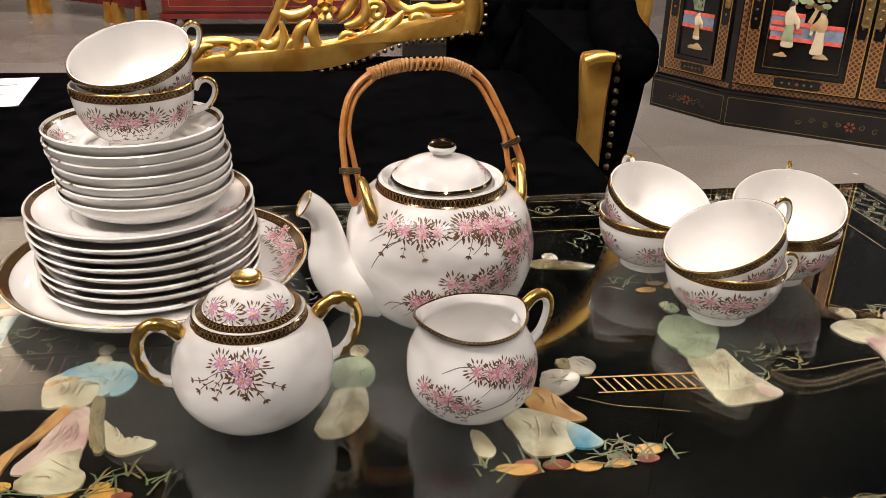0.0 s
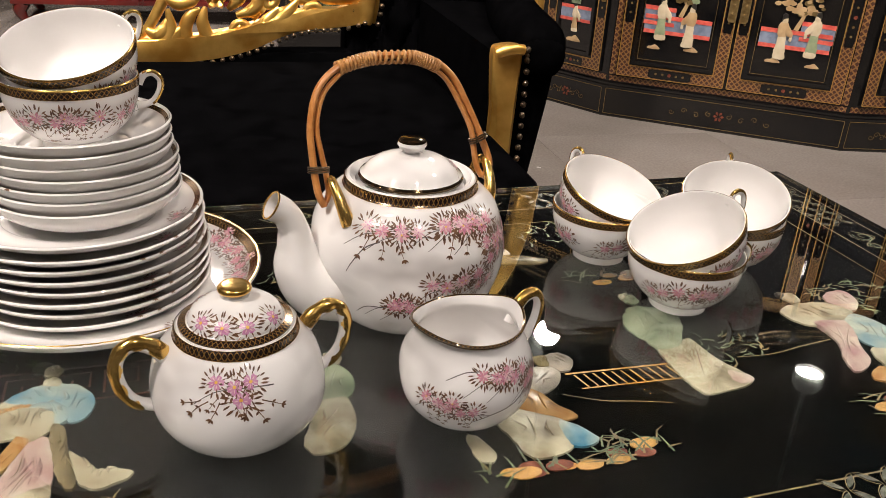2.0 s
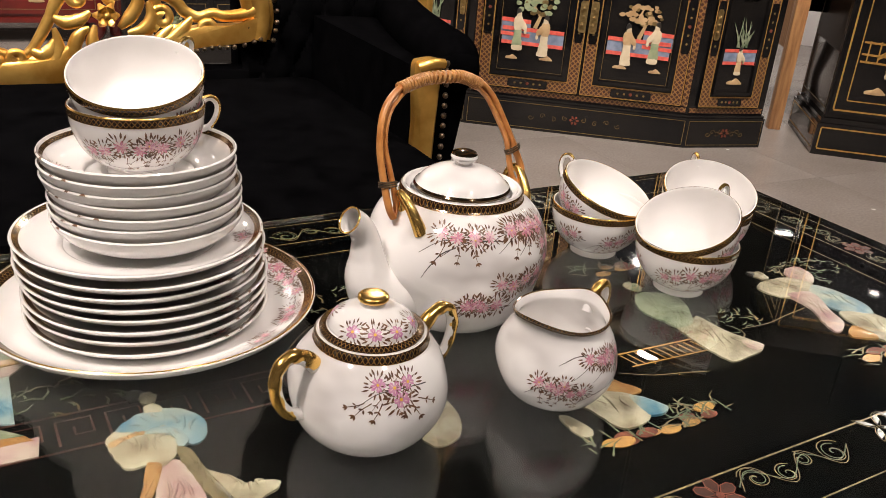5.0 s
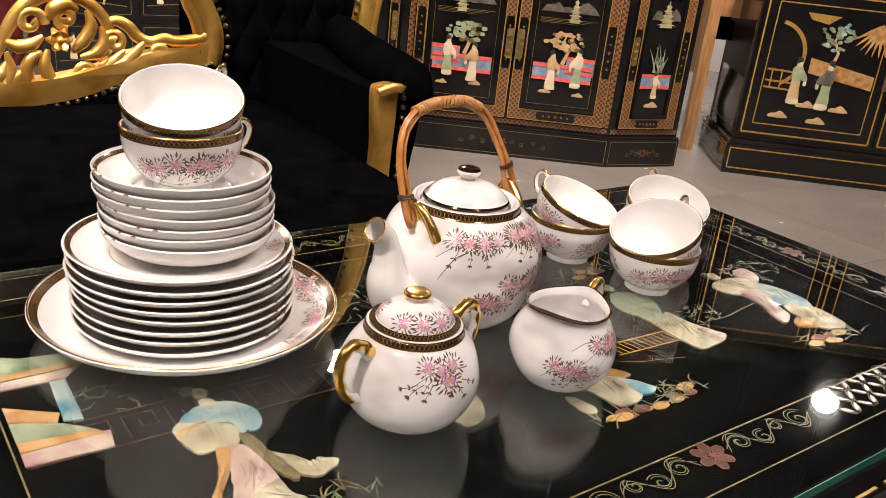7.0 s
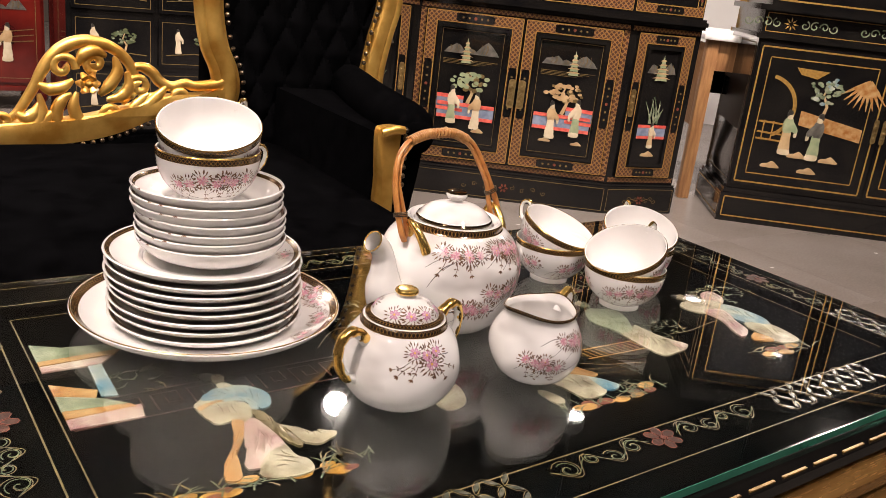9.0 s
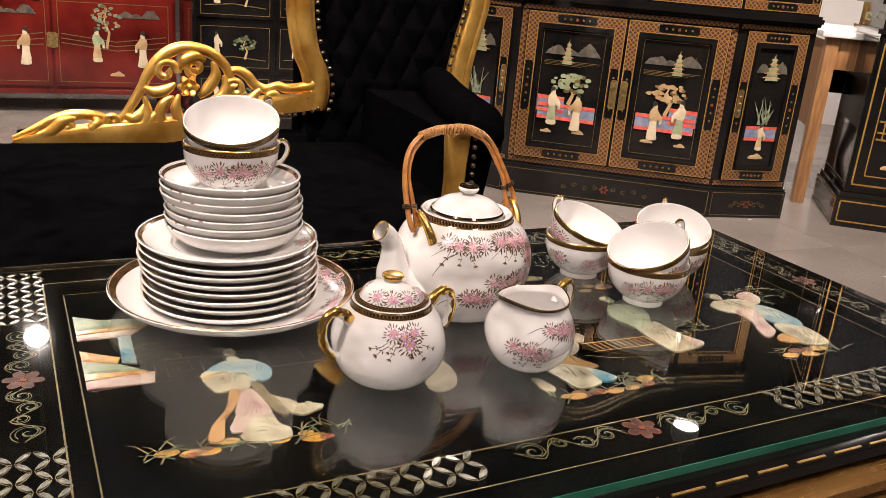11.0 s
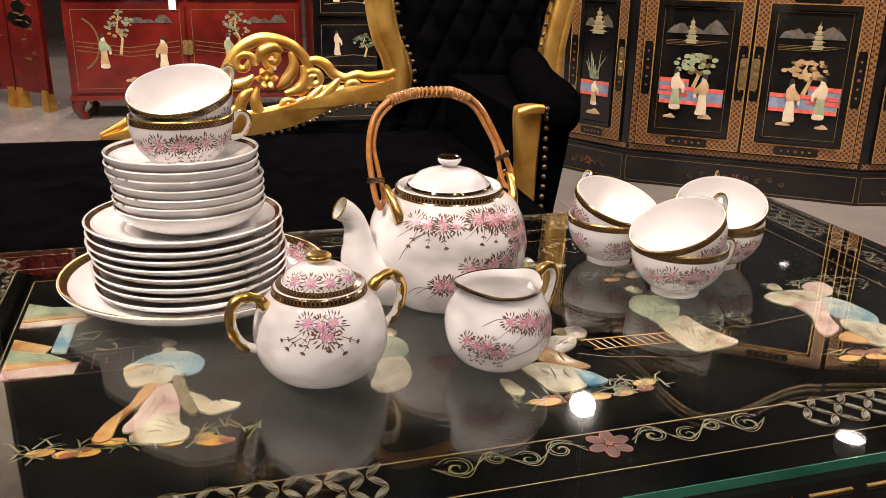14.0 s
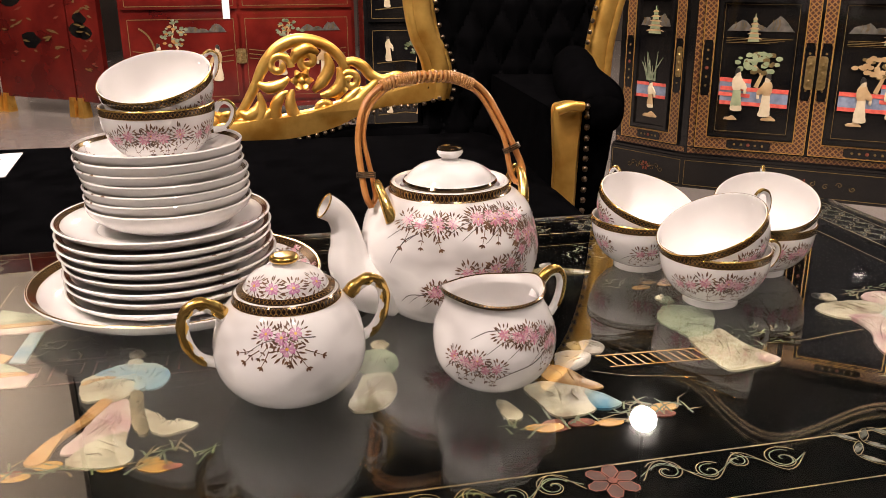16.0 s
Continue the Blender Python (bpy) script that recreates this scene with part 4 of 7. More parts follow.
SC = (0.138, 0.937)
platter = make_plate("platter", 0.1205, 0.0215, 0.072, 0.0075, "white porcelain platter with pink blossom, under the stacked plates", "", 3,
                     [(18, 0.105, 0.0065, 5), (48, 0.103, 0.0062, 4), (-8, 0.105, 0.0062, 5), (-38, 0.104, 0.005, 3), (-62, 0.100, 0.0042, 2), (75, 0.1, 0.005, 3)])
platter.matrix_basis = pose(0.141, 0.938, G, 0, 0, 8)

dessert = make_plate("dessert_plate", 0.0865, 0.0135, 0.052, 0.0046, "white porcelain dessert plate, dark gilt rim, stacked on the platter", "stacked dessert plates", 5,
                     [(25, 0.074, 0.0046, 3), (-40, 0.073, 0.004, 2), (70, 0.073, 0.004, 2)])
rng = random.Random(4)
z = G + 0.0050
for i in range(8):
    m = pose(0.137 + rng.uniform(-0.0016, 0.0016) - 0.0004 * i + 0.001, 0.934 + rng.uniform(-0.0015, 0.0015), z + i * 0.0081, rng.uniform(-0.25, 0.25), rng.uniform(-0.25, 0.25), rng.uniform(-25, 25))
    if i == 0:
        dessert.matrix_basis = m
    else:
        copy_thing(dessert, m)
zd = z + 7 * 0.0081 + 0.0040

saucer = make_plate("saucer", 0.0662, 0.0225, 0.036, 0.0036, "white porcelain saucer with dark gilt rim, in the stack", "stacked saucers", 6,
                    [(205, 0.055, 0.0042, 3), (-30, 0.054, 0.004, 2), (80, 0.054, 0.004, 2)])
for i in range(7):
    sx = 0.0020 if i < 4 else -0.0015
    m = pose(0.139 + sx + rng.uniform(-0.0012, 0.0012), 0.935 + rng.uniform(-0.0012, 0.0012), zd + i * 0.0079, rng.uniform(-0.3, 0.3), rng.uniform(-0.3, 0.3), rng.uniform(-20, 20))
    if i == 0:
        saucer.matrix_basis = m
    else:
        copy_thing(saucer, m)
zs = zd + 6 * 0.0079 + 0.0034


def make_cup():
    ob = thing("tea_cup", Matrix(), "white porcelain tea cup with pink blossom, dark gilt rim band and gilt loop handle", "cup", "tea cups")
    R, h = 0.0452, 0.0480
    out = [(0.0215, 0), (0.0225, 0), (0.0225, 0.0038), (0.0215, 0.0052), (0.0290, 0.0095), (0.0378, 0.0190), (0.0428, 0.0305), (0.0446, 0.0405), (R, h)]
    inn = [(R - 0.0006, h + 0.0008), (R - 0.0018, h), (0.0424, 0.0395), (0.0402, 0.0295), (0.0345, 0.0185), (0.0250, 0.0105), (0.012, 0.0072), (0, 0.0068)]
    o = [(0.0225, 0), (0.0225, 0.0038)] + [(p.x, p.y) for p in cr([(a, b, 0) for a, b in out[3:]], 5)]
    bm = bmesh.new()
    lathe(bm, [(0, 0.002), (0.0195, 0.002), (0.0205, 0)] + o + [(p.x, p.y) for p in cr([(a, b, 0) for a, b in inn], 5)], 80)
    body = part("bowl", bm, porcelain, ob)
    surf = Turned(o)
    bm = bmesh.new()
    rows = [(q.x, q.z) for q in (surf.point(0, surf.s[-1] - 0.0056 + 0.0056 * k / 3, 0.00022) for k in range(4))]
    lathe(bm, rows, 80, uvrep=40)
    part("rim_band", bm, band, ob, "dark brown band with gold zigzag")
    bm = bmesh.new()
    lathe(bm, [(R + 0.0002, h - 0.0002), (R - 0.0002, h + 0.0008), (R - 0.0006, h + 0.0011)], 80)
    part("gilt_rim", bm, gilt, ob)
    P = Painter(surf, 9)
    for th, zz, Rr, n in ((-112, 0.0270, 0.0044, 3), (-90, 0.0275, 0.0043, 3), (-158, 0.0235, 0.0040, 2), (-50, 0.0270, 0.0040, 2), (82, 0.0280, 0.0044, 4), (140, 0.0260, 0.0042, 2)):
        P.bunch(radians(th), zz, Rr * 1.2, n)
    for th in (-128, 90):
        P.twig(radians(th), surf.at_height(0.011), [(-0.012, 0.002), (0, 0), (0.010, 0.003), (0.02, 0.001)], 0.0007)
        P.sprig(radians(th), surf.at_height(0.010), 0.0, 0, 0.3, 0.006)
    P.done(ob)
    # ear-shaped handle with a gilt back
    line = cr([(0.0446, 0, 0.0395), (0.0490, 0, 0.0452), (0.0550, 0, 0.0462), (0.0598, 0, 0.0410), (0.0588, 0, 0.0330), (0.0530, 0, 0.0255), (0.0425, 0, 0.0235)], 6)
    bm = bmesh.new()
    tube(bm, line, [0.0026, 0.0020, 0.0018, 0.0018, 0.0018, 0.0018, 0.0024], 10, flat=1.25)
    hd = part("handle", bm, porcelain, ob)
    bm = bmesh.new()
    tube(bm, [p + Vector((p.x - 0.050, 0, p.z - 0.034)).normalized() * 0.0006 for p in line[3:-6]], 0.0018, 10, flat=1.1)
    part("gilding", bm, gilt, hd, "gilded back of the handle")
    return ob


cup = make_cup()


def cup_pose(c, n, az):
    """A cup whose rim is centred at c, whose opening faces n and whose handle points to az."""
    zax = Vector((n[0], n[1], 1)).normalized()
    xax = Vector((math.cos(radians(az)), math.sin(radians(az)), 0))
    xax = (xax - zax * xax.dot(zax)).normalized()
    yax = zax.cross(xax)
    r = Matrix((xax, yax, zax)).transposed().to_4x4()
    return Matrix.Translation(Vector(c) - zax * 0.048) @ r


cup.matrix_basis = pose(0.138, 0.940, zs, 0, 0, 14)
tagged(cup, "white porcelain tea cup with pink blossom on the saucers")
for c, n, az, lab in (
    ((0.1383, 0.9401, G + 0.1864), (-0.116, -0.364), 42, "white porcelain tea cup tilted inside the cup on the stack"),
    ((0.5613, 0.9406, G + 0.0650), (0.187, -0.332), 106, "white porcelain tea cup tilted inside another on the glass"),
    ((0.5775, 0.8484, G + 0.0671), (-0.463, -0.093), 14, "white porcelain tea cup tilted inside another on the glass"),
    ((0.6583, 0.9058, G + 0.0672), (-0.186, -0.347), 66, "white porcelain tea cup tilted inside another on the glass"),
    ((0.5566, 0.9430, G + 0.0480), (0, 0), 48, "white porcelain tea cup standing on the glass, another inside it"),
    ((0.5835, 0.8490, G + 0.0480), (0, 0), 4, "white porcelain tea cup standing on the glass, another inside it"),
    ((0.6605, 0.9100, G + 0.0480), (0, 0), 30, "white porcelain tea cup standing on the glass, another inside it"),
):
    tagged(copy_thing(cup, cup_pose(c, n, az)), lab)


def dent(k, a, h):
    """Soft hollows pressed into the thrown body."""
    def fn(p, th):
        q = 1 + a * math.sin(3 * th + k + 1.6 * p.z / h) * math.sin(p.z / h * 2 * math.pi + 0.6) + 0.45 * a * math.sin(5 * th - p.z / h * 6)
        q = 1 + (q - 1) * max(0.0, math.sin(min(1, max(0, p.z / h)) * math.pi))
        return Vector((p.x * q, p.y * q, p.z))
    return fn


smooth2 = lambda P, k=5: [(p.x, p.y) for p in cr([(a, b, 0) for a, b in P], k)]  # noqa: E731

# teapot
pot = thing("teapot", pose(0.367, 0.882, G, 0, 0, 12), "white porcelain teapot, pink blossom, gilt lugs and cane handle", "teapot")
bp = smooth2([(0.0470, 0.0), (0.0520, 0.0025), (0.0615, 0.0130), (0.0680, 0.0310), (0.0712, 0.0520), (0.0700, 0.0700), (0.0645, 0.0850), (0.0560, 0.0945), (0.0490, 0.0990)])
pdent = dent(0.8, 0.030, 0.1)
bm = bmesh.new()
lathe(bm, [(0, 0.003), (0.044, 0.003), (0.045, 0.0)] + bp + [(0.0478, 0.1000), (0.0478, 0.1045), (0.0462, 0.1062), (0.0440, 0.1060), (0.0420, 0.1030), (0.0400, 0.1022), (0.0395, 0.098), (0, 0.098)], 96, fn=pdent)
part("body", bm, patched, pot)
bm = bmesh.new()
lathe(bm, [(0.0493, 0.0992), (0.0483, 0.1004), (0.0483, 0.1046), (0.0474, 0.1058)], 96, uvrep=44)
part("collar_band", bm, band, pot, "dark brown band with gold zigzag")
P = Painter(Turned(bp, pdent), 21)
for th, zz, R, n in ((-131, 0.0865, 0.0050, 3), (-119, 0.0855, 0.0046, 2), (-92, 0.0895, 0.0048, 2), (-80, 0.0885, 0.0050, 3), (-66, 0.0860, 0.0050, 3), (-56, 0.0720, 0.0048, 3), (-62, 0.0630, 0.0044, 2), (-93, 0.0490, 0.0048, 3), (-81, 0.0525, 0.0046, 2), (-122, 0.0345, 0.0044, 2), (-111, 0.0330, 0.0046, 3), (-70, 0.0440, 0.0044, 2), (-42, 0.07, 0.005, 4), (-25, 0.055, 0.005, 4), (100, 0.07, 0.005, 4), (60, 0.05, 0.005, 4)):
    P.bunch(radians(th), zz, R * 1.12, n, droop=zz > 0.08 and n == 3)
ps = P.surf
for th, zz, pts in ((-132, 0.080, [(0, 0), (-0.010, -0.006), (-0.018, -0.018), (-0.022, -0.026)]), (-84, 0.052, [(0.028, 0.010), (0.018, 0.004), (0.008, 0.002), (-0.006, -0.010), (-0.022, -0.016)]), (-84, 0.050, [(0.028, 0.012), (0.014, -0.002), (0.0, -0.010), (-0.018, -0.022)]), (-127, 0.032, [(0.0, 0), (-0.014, -0.002), (-0.024, -0.010)])):
    P.twig(radians(th), ps.at_height(zz), pts, 0.0010)
P.done(pot)
bm = bmesh.new()
sp_line = cr([(-0.050, 0, 0.026), (-0.071, 0, 0.031), (-0.0840, 0, 0.046), (-0.0868, 0, 0.064), (-0.0890, 0, 0.078), (-0.0945, 0, 0.0885), (-0.1035, 0, 0.0950)], 6)
tube(bm, sp_line, [0.029, 0.0265, 0.0190, 0.0132, 0.0104, 0.0096, 0.0102], 28, cap=False)
tube(bm, sp_line[12:][::-1], [0.0094, 0.0088, 0.0100, 0.0124], 28, cap=False)
spout = part("spout", bm, porcelain, pot)
tipd = (sp_line[-1] - sp_line[-3]).normalized()
sd = Vector((0, 1, 0))
oth = tipd.cross(sd)
bm = bmesh.new()
tube(bm, [sp_line[-1] + 0.0098 * (math.cos(a) * sd + math.sin(a) * oth) for a in (2 * math.pi * k / 32 for k in range(33))], 0.0007, 8)
part("gilt_lip", bm, gilt, spout)
bm = bmesh.new()
lp = smooth2([(0.0372, 0.1035), (0.0376, 0.1060), (0.0350, 0.1085), (0.0310, 0.1130), (0.0240, 0.1175), (0.0150, 0.1202), (0.0085, 0.1210)])
lathe(bm, [(0, 0.1035)] + lp + [(0.0068, 0.1222), (0.0065, 0.1240), (0.0092, 0.1258), (0.0106, 0.1285), (0.0098, 0.1308)], 72)
lathe(bm, [(0.0098, 0.1308), (0, 0.1308)], 72)
lid = part("lid", bm, patched, pot)
bm = bmesh.new()
lathe(bm, [(0.0378, 0.1044), (0.0381, 0.1060), (0.0368, 0.1076)], 72)
part("lid_band", bm, gilt_dark, lid, "dark gilt line round the lid")
bm = bmesh.new()
lathe(bm, [(0.0100, 0.1306), (0.0092, 0.1322), (0.0060, 0.1334), (0, 0.1338)], 48)
part("knob_cap", bm, gilt_dark, lid, "dark lustre cap of the knob")
P = Painter(Turned(lp), 5)
P.bunch(radians(-20), 0.1125, 0.0034, 2)
P.bunch(radians(110), 0.1125, 0.0034, 3)
P.done(lid)
# gilt lugs
for sg, tw, ou in ((-1, -0.008, 0.0020), (1, 0.002, 0.0035)):
    bm = bmesh.new()
    ln = cr([(sg * (0.0545 + ou), tw - 0.016, 0.0840), (sg * (0.0570 + ou), tw - 0.013, 0.0920), (sg * (0.0590 + ou), tw - 0.006, 0.1020), (sg * (0.0600 + ou), tw + 0.003, 0.1090), (sg * (0.0575 + ou), tw + 0.009, 0.1060), (sg * (0.0530 + ou), tw + 0.010, 0.0940)], 5)
    tube(bm, ln, [0.0056, 0.0046, 0.0038, 0.0034, 0.0032, 0.0034], 12)
    part("lug", bm, gilt, pot, "gilded lug holding the cane handle")
# cane handle
handle = part("handle", tube(bmesh.new(), cr([(-0.0590, 0.000, 0.0905), (-0.0628, -0.001, 0.100), (-0.0640, 0.0, 0.122), (-0.0632, 0.0, 0.146), (-0.0552, 0.0, 0.170), (-0.0375, 0.0, 0.1845), (-0.0120, 0.0, 0.1895), (0.0140, 0.0, 0.1890), (0.0340, 0.0, 0.1840), (0.0480, 0.0, 0.1720), (0.0580, 0.0, 0.152), (0.0670, 0.0, 0.130), (0.0735, 0.0, 0.110), (0.0720, 0.0, 0.101), (0.0670, 0.0, 0.0975)], 6), 0.0025, 12, flat=1.35, up=(0, 1, 0)), rattan, pot, "bent cane handle", m=pose(-0.0078, 0.0, 0.100, -16.5) @ pose(0, 0, -0.100))
for pts in ([(-0.0590, 0.001, 0.0905), (-0.0545, 0.0015, 0.098), (-0.0552, 0.001, 0.112), (-0.0574, 0, 0.126), (-0.0588, 0, 0.146), (-0.0515, 0, 0.167), (-0.0365, 0, 0.1805)],
            [(0.0670, 0.001, 0.0975), (0.0635, 0.0015, 0.106), (0.0620, 0.001, 0.118), (0.0600, 0, 0.134), (0.0525, 0, 0.152), (0.0430, 0, 0.170), (0.0320, 0, 0.1800)]):
    bm = bmesh.new()
    tube(bm, cr(pts, 6), [0.0021, 0.0021, 0.0019, 0.0017], 10, flat=1.3, up=(0, 1, 0))
    part("inner_cane", bm, rattan, handle)
wl = cr([(-0.0400, 0.0, 0.1828), (-0.0250, 0.0, 0.1868), (-0.0120, 0.0, 0.1885), (0.0140, 0.0, 0.1880), (0.0250, 0.0, 0.1855), (0.0360, 0.0, 0.1805)], 12)
bm = bmesh.new()
coil = []
turns = 30
for i in range(turns * 12 + 1):
    u = i / (turns * 12)
    k = u * (len(wl) - 1)
    a, b = wl[int(k)], wl[min(int(k) + 1, len(wl) - 1)]
    p = a.lerp(b, k - int(k))
    d = (wl[min(int(k) + 1, len(wl) - 1)] - wl[max(int(k) - 1, 0)]).normalized()
    n1 = Vector((-d.z, 0, d.x))
    w = 2 * math.pi * turns * u
    coil.append(p + n1 * 0.0040 * math.cos(w) + Vector((0, 1, 0)) * 0.0043 * math.sin(w))
tube(bm, coil, 0.00130, 6)
part("cane_wrapping", bm, rattan_pale, handle, "pale split-cane wrapping")
for c, d in (((-0.0605, 0, 0.1155), (0.08, 0, 1)), ((0.0655, 0, 0.1265), (-0.36, 0, 1))):
    for k in (-1, 0, 1):
        bm = bmesh.new()
        dd = Vector(d).normalized()
        cc = Vector(c) + dd * 0.0016 * k
        e1 = Vector((dd.z, 0, -dd.x))
        tube(bm, [cc + e1 * 0.0072 * math.cos(a) + Vector((0, 1, 0)) * 0.0052 * math.sin(a) for a in (2 * math.pi * j / 20 for j in range(21))], 0.0007, 6)
        part("binding", bm, stud_metal, handle, "thin dark wire binding")

# sugar bowl
SUGAR = (0.237, 0.747)
bowl = thing("sugar_bowl", pose(SUGAR[0], SUGAR[1], G, 0, 0, 14), "white porcelain lidded sugar bowl with mauve blossom and two gilt handles", "sugar bowl")
sp = smooth2([(0.0230, 0), (0.0285, 0.0012), (0.0380, 0.0070), (0.0458, 0.0175), (0.0492, 0.0300), (0.0488, 0.0420), (0.0450, 0.0545), (0.0390, 0.0635), (0.0350, 0.0675)])
sdent = dent(2.2, 0.02, 0.072)
bm = bmesh.new()
lathe(bm, [(0, 0.002), (0.020, 0.002), (0.0215, 0)] + sp + [(0.0338, 0.0685), (0.0338, 0.0722), (0.0326, 0.0730), (0.0300, 0.0712), (0, 0.0705)], 88, fn=sdent)
part("body", bm, patched, bowl)
bm = bmesh.new()
lathe(bm, [(0.0352, 0.0677), (0.0344, 0.0688), (0.0344, 0.0720), (0.0334, 0.0732)], 88, uvrep=34)
part("collar_band", bm, band, bowl, "dark brown band with gold zigzag")
P = Painter(Turned(sp, sdent), 31)
P.bunch(radians(-109), 0.0575, 0.0046, 4, mauve=True)
for dx, an, ln in ((-0.013, -2.4, 0.012), (-0.007, -2.0, 0.011), (0.009, -1.1, 0.012), (0.014, -0.5, 0.011), (-0.017, -2.8, 0.010)):
    P.sprig(radians(-109), P.surf.at_height(0.053), dx, -0.003, an, ln, 0.0007)
P.bunch(radians(80), 0.052, 0.005, 4, mauve=True)
P.done(bowl)
bm = bmesh.new()
lp2 = smooth2([(0.0312, 0.0715), (0.0312, 0.0742), (0.0268, 0.0756), (0.0262, 0.0772), (0.0235, 0.0818), (0.0175, 0.0856), (0.0110, 0.0880), (0.0080, 0.0892)])
lathe(bm, [(0, 0.0715)] + lp2 + [(0.0074, 0.0925), (0, 0.0928)], 72)
lid2 = part("lid", bm, porcelain, bowl)
bm = bmesh.new()
lathe(bm, [(0.0315, 0.0730), (0.0315, 0.0745), (0.0294, 0.0753), (0.0274, 0.0759)], 72, uvrep=34)
part("lid_band", bm, band, lid2, "dark brown band with gold marks")
bm = bmesh.new()
lathe(bm, smooth2([(0.0074, 0.0912), (0.0092, 0.0926), (0.0092, 0.0946), (0.0070, 0.0960), (0.0, 0.0964)]), 40)
part("knob", bm, gilt, lid2, "gilded knob")
P = Painter(Turned(lp2), 33)
for th in (-155, -123, -91, -50, 60, 130):
    P.flower(radians(th), P.surf.at_height(0.0822), 0, -0.0012, 0.0047, mauve=True, leaves=16)
P.done(lid2)
for sg in (-1, 1):
    ln = cr([(sg * 0.0405, 0, 0.0600), (sg * 0.0480, 0, 0.0675), (sg * 0.0570, 0, 0.0700), (sg * 0.0640, 0, 0.0640), (sg * 0.0655, 0, 0.0530), (sg * 0.0620, 0, 0.0410), (sg * 0.0550, 0, 0.0330), (sg * 0.0450, 0, 0.0290)], 6)
    bm = bmesh.new()
    tube(bm, ln, [0.0048, 0.0040, 0.0036, 0.0034, 0.0033, 0.0033, 0.0040], 14, up=(0, 1, 0))
    hd = part("handle", bm, porcelain, bowl)
    bm = bmesh.new()
    tube(bm, [p + Vector((p.x - sg * 0.048, 0, p.z - 0.048)).normalized() * 0.0009 for p in ln[1:-5]], [0.0050, 0.0050, 0.0040, 0.0046, 0.0038, 0.0043, 0.0037, 0.0042, 0.0035, 0.0040, 0.0034, 0.0038, 0.0034], 14, up=(0, 1, 0))
    part("gilding", bm, gilt, hd, "gilded back of the handle")

# milk jug
jug = thing("milk_jug", pose(0.373, 0.741, G, 0, 0, 22), "white porcelain milk jug with pink blossom and gilt handle", "jug")


def jug_bend(p, th):
    """Draws the mouth out to a pouring lip on one side and a low point on the other."""
    k = max(0.0, (p.z - 0.046) / 0.022) ** 1.5
    lip = math.exp(-((((th - math.pi) + math.pi) % (2 * math.pi) - math.pi) / 0.75) ** 2)
    back = math.exp(-(((th + math.pi) % (2 * math.pi) - math.pi) / 0.5) ** 2)
    sc = 1 + k * (0.12 * lip + 0.05 * back - 0.01)
    narrow = 1 - 0.07 * min(1.0, k)
    q = jdent(p, th)
    return Vector((q.x * sc, q.y * sc * narrow, p.z - 0.0022 * min(1.0, k) + k * (0.0045 * lip + 0.0015 * back - 0.0022 * (1 - lip) * (1 - back))))


jdent = dent(4.0, 0.022, 0.066)
jp = smooth2([(0.0200, 0), (0.0245, 0.0012), (0.0325, 0.0075), (0.0390, 0.0180), (0.0415, 0.0290), (0.0405, 0.0400), (0.0370, 0.0500), (0.0338, 0.0570), (0.0325, 0.0615), (0.0332, 0.0660), (0.0345, 0.0685)])
bm = bmesh.new()
jin = smooth2([(0.0345, 0.0685), (0.0338, 0.0692), (0.0325, 0.0680), (0.0308, 0.0640), (0.0306, 0.0600), (0.0345, 0.0500), (0.0380, 0.0390), (0.0385, 0.0280), (0.0340, 0.0150), (0.0240, 0.006), (0, 0.004)])
lathe(bm, [(0, 0.002), (0.018, 0.002), (0.0195, 0)] + jp + jin[1:], 88, fn=jug_bend)
part("body", bm, patched, jug)
bm = bmesh.new()
lathe(bm, [(0.0340, 0.0664), (0.0344, 0.0676), (0.0349, 0.0686), (0.0340, 0.0696), (0.0330, 0.0690)], 88, fn=jug_bend, uvrep=40)
part("rim_band", bm, band, jug, "dark gilt line round the mouth")
P = Painter(Turned(jp, jug_bend), 41)
for th, zz, R, n in ((-102, 0.047, 0.0042, 3), (-84, 0.044, 0.0042, 3), (-68, 0.036, 0.0040, 2), (-150, 0.030, 0.0040, 3), (-132, 0.025, 0.0040, 3), (-50, 0.035, 0.0042, 3), (90, 0.04, 0.0045, 4)):
    P.bunch(radians(th), zz, R, n, droop=zz < 0.042)
P.twig(radians(-110), P.surf.at_height(0.048), [(-0.004, 0.004), (-0.014, 0.003), (-0.024, -0.003)], 0.0008)
P.twig(radians(-100), P.surf.at_height(0.028), [(0.022, 0.006), (0.010, 0.0), (-0.004, -0.004), (-0.016, -0.010)], 0.0011)
P.done(jug)
ln = cr([(0.0330, 0, 0.0530), (0.0365, 0, 0.0600), (0.0435, 0, 0.0675), (0.0515, 0, 0.0680), (0.0560, 0, 0.0610), (0.0545, 0, 0.0500), (0.0490, 0, 0.0400), (0.0395, 0, 0.0340)], 6)
bm = bmesh.new()
tube(bm, ln, [0.0042, 0.0036, 0.0034, 0.0032, 0.003, 0.003, 0.0036], 14, up=(0, 1, 0))
hd = part("handle", bm, porcelain, jug)
bm = bmesh.new()
tube(bm, [p + Vector((p.x - 0.044, 0, p.z - 0.050)).normalized() * 0.0009 for p in ln[5:-8]], [0.0040, 0.0037, 0.0034, 0.0032], 14, up=(0, 1, 0))
part("gilding", bm, gilt, hd, "gilded back of the handle")

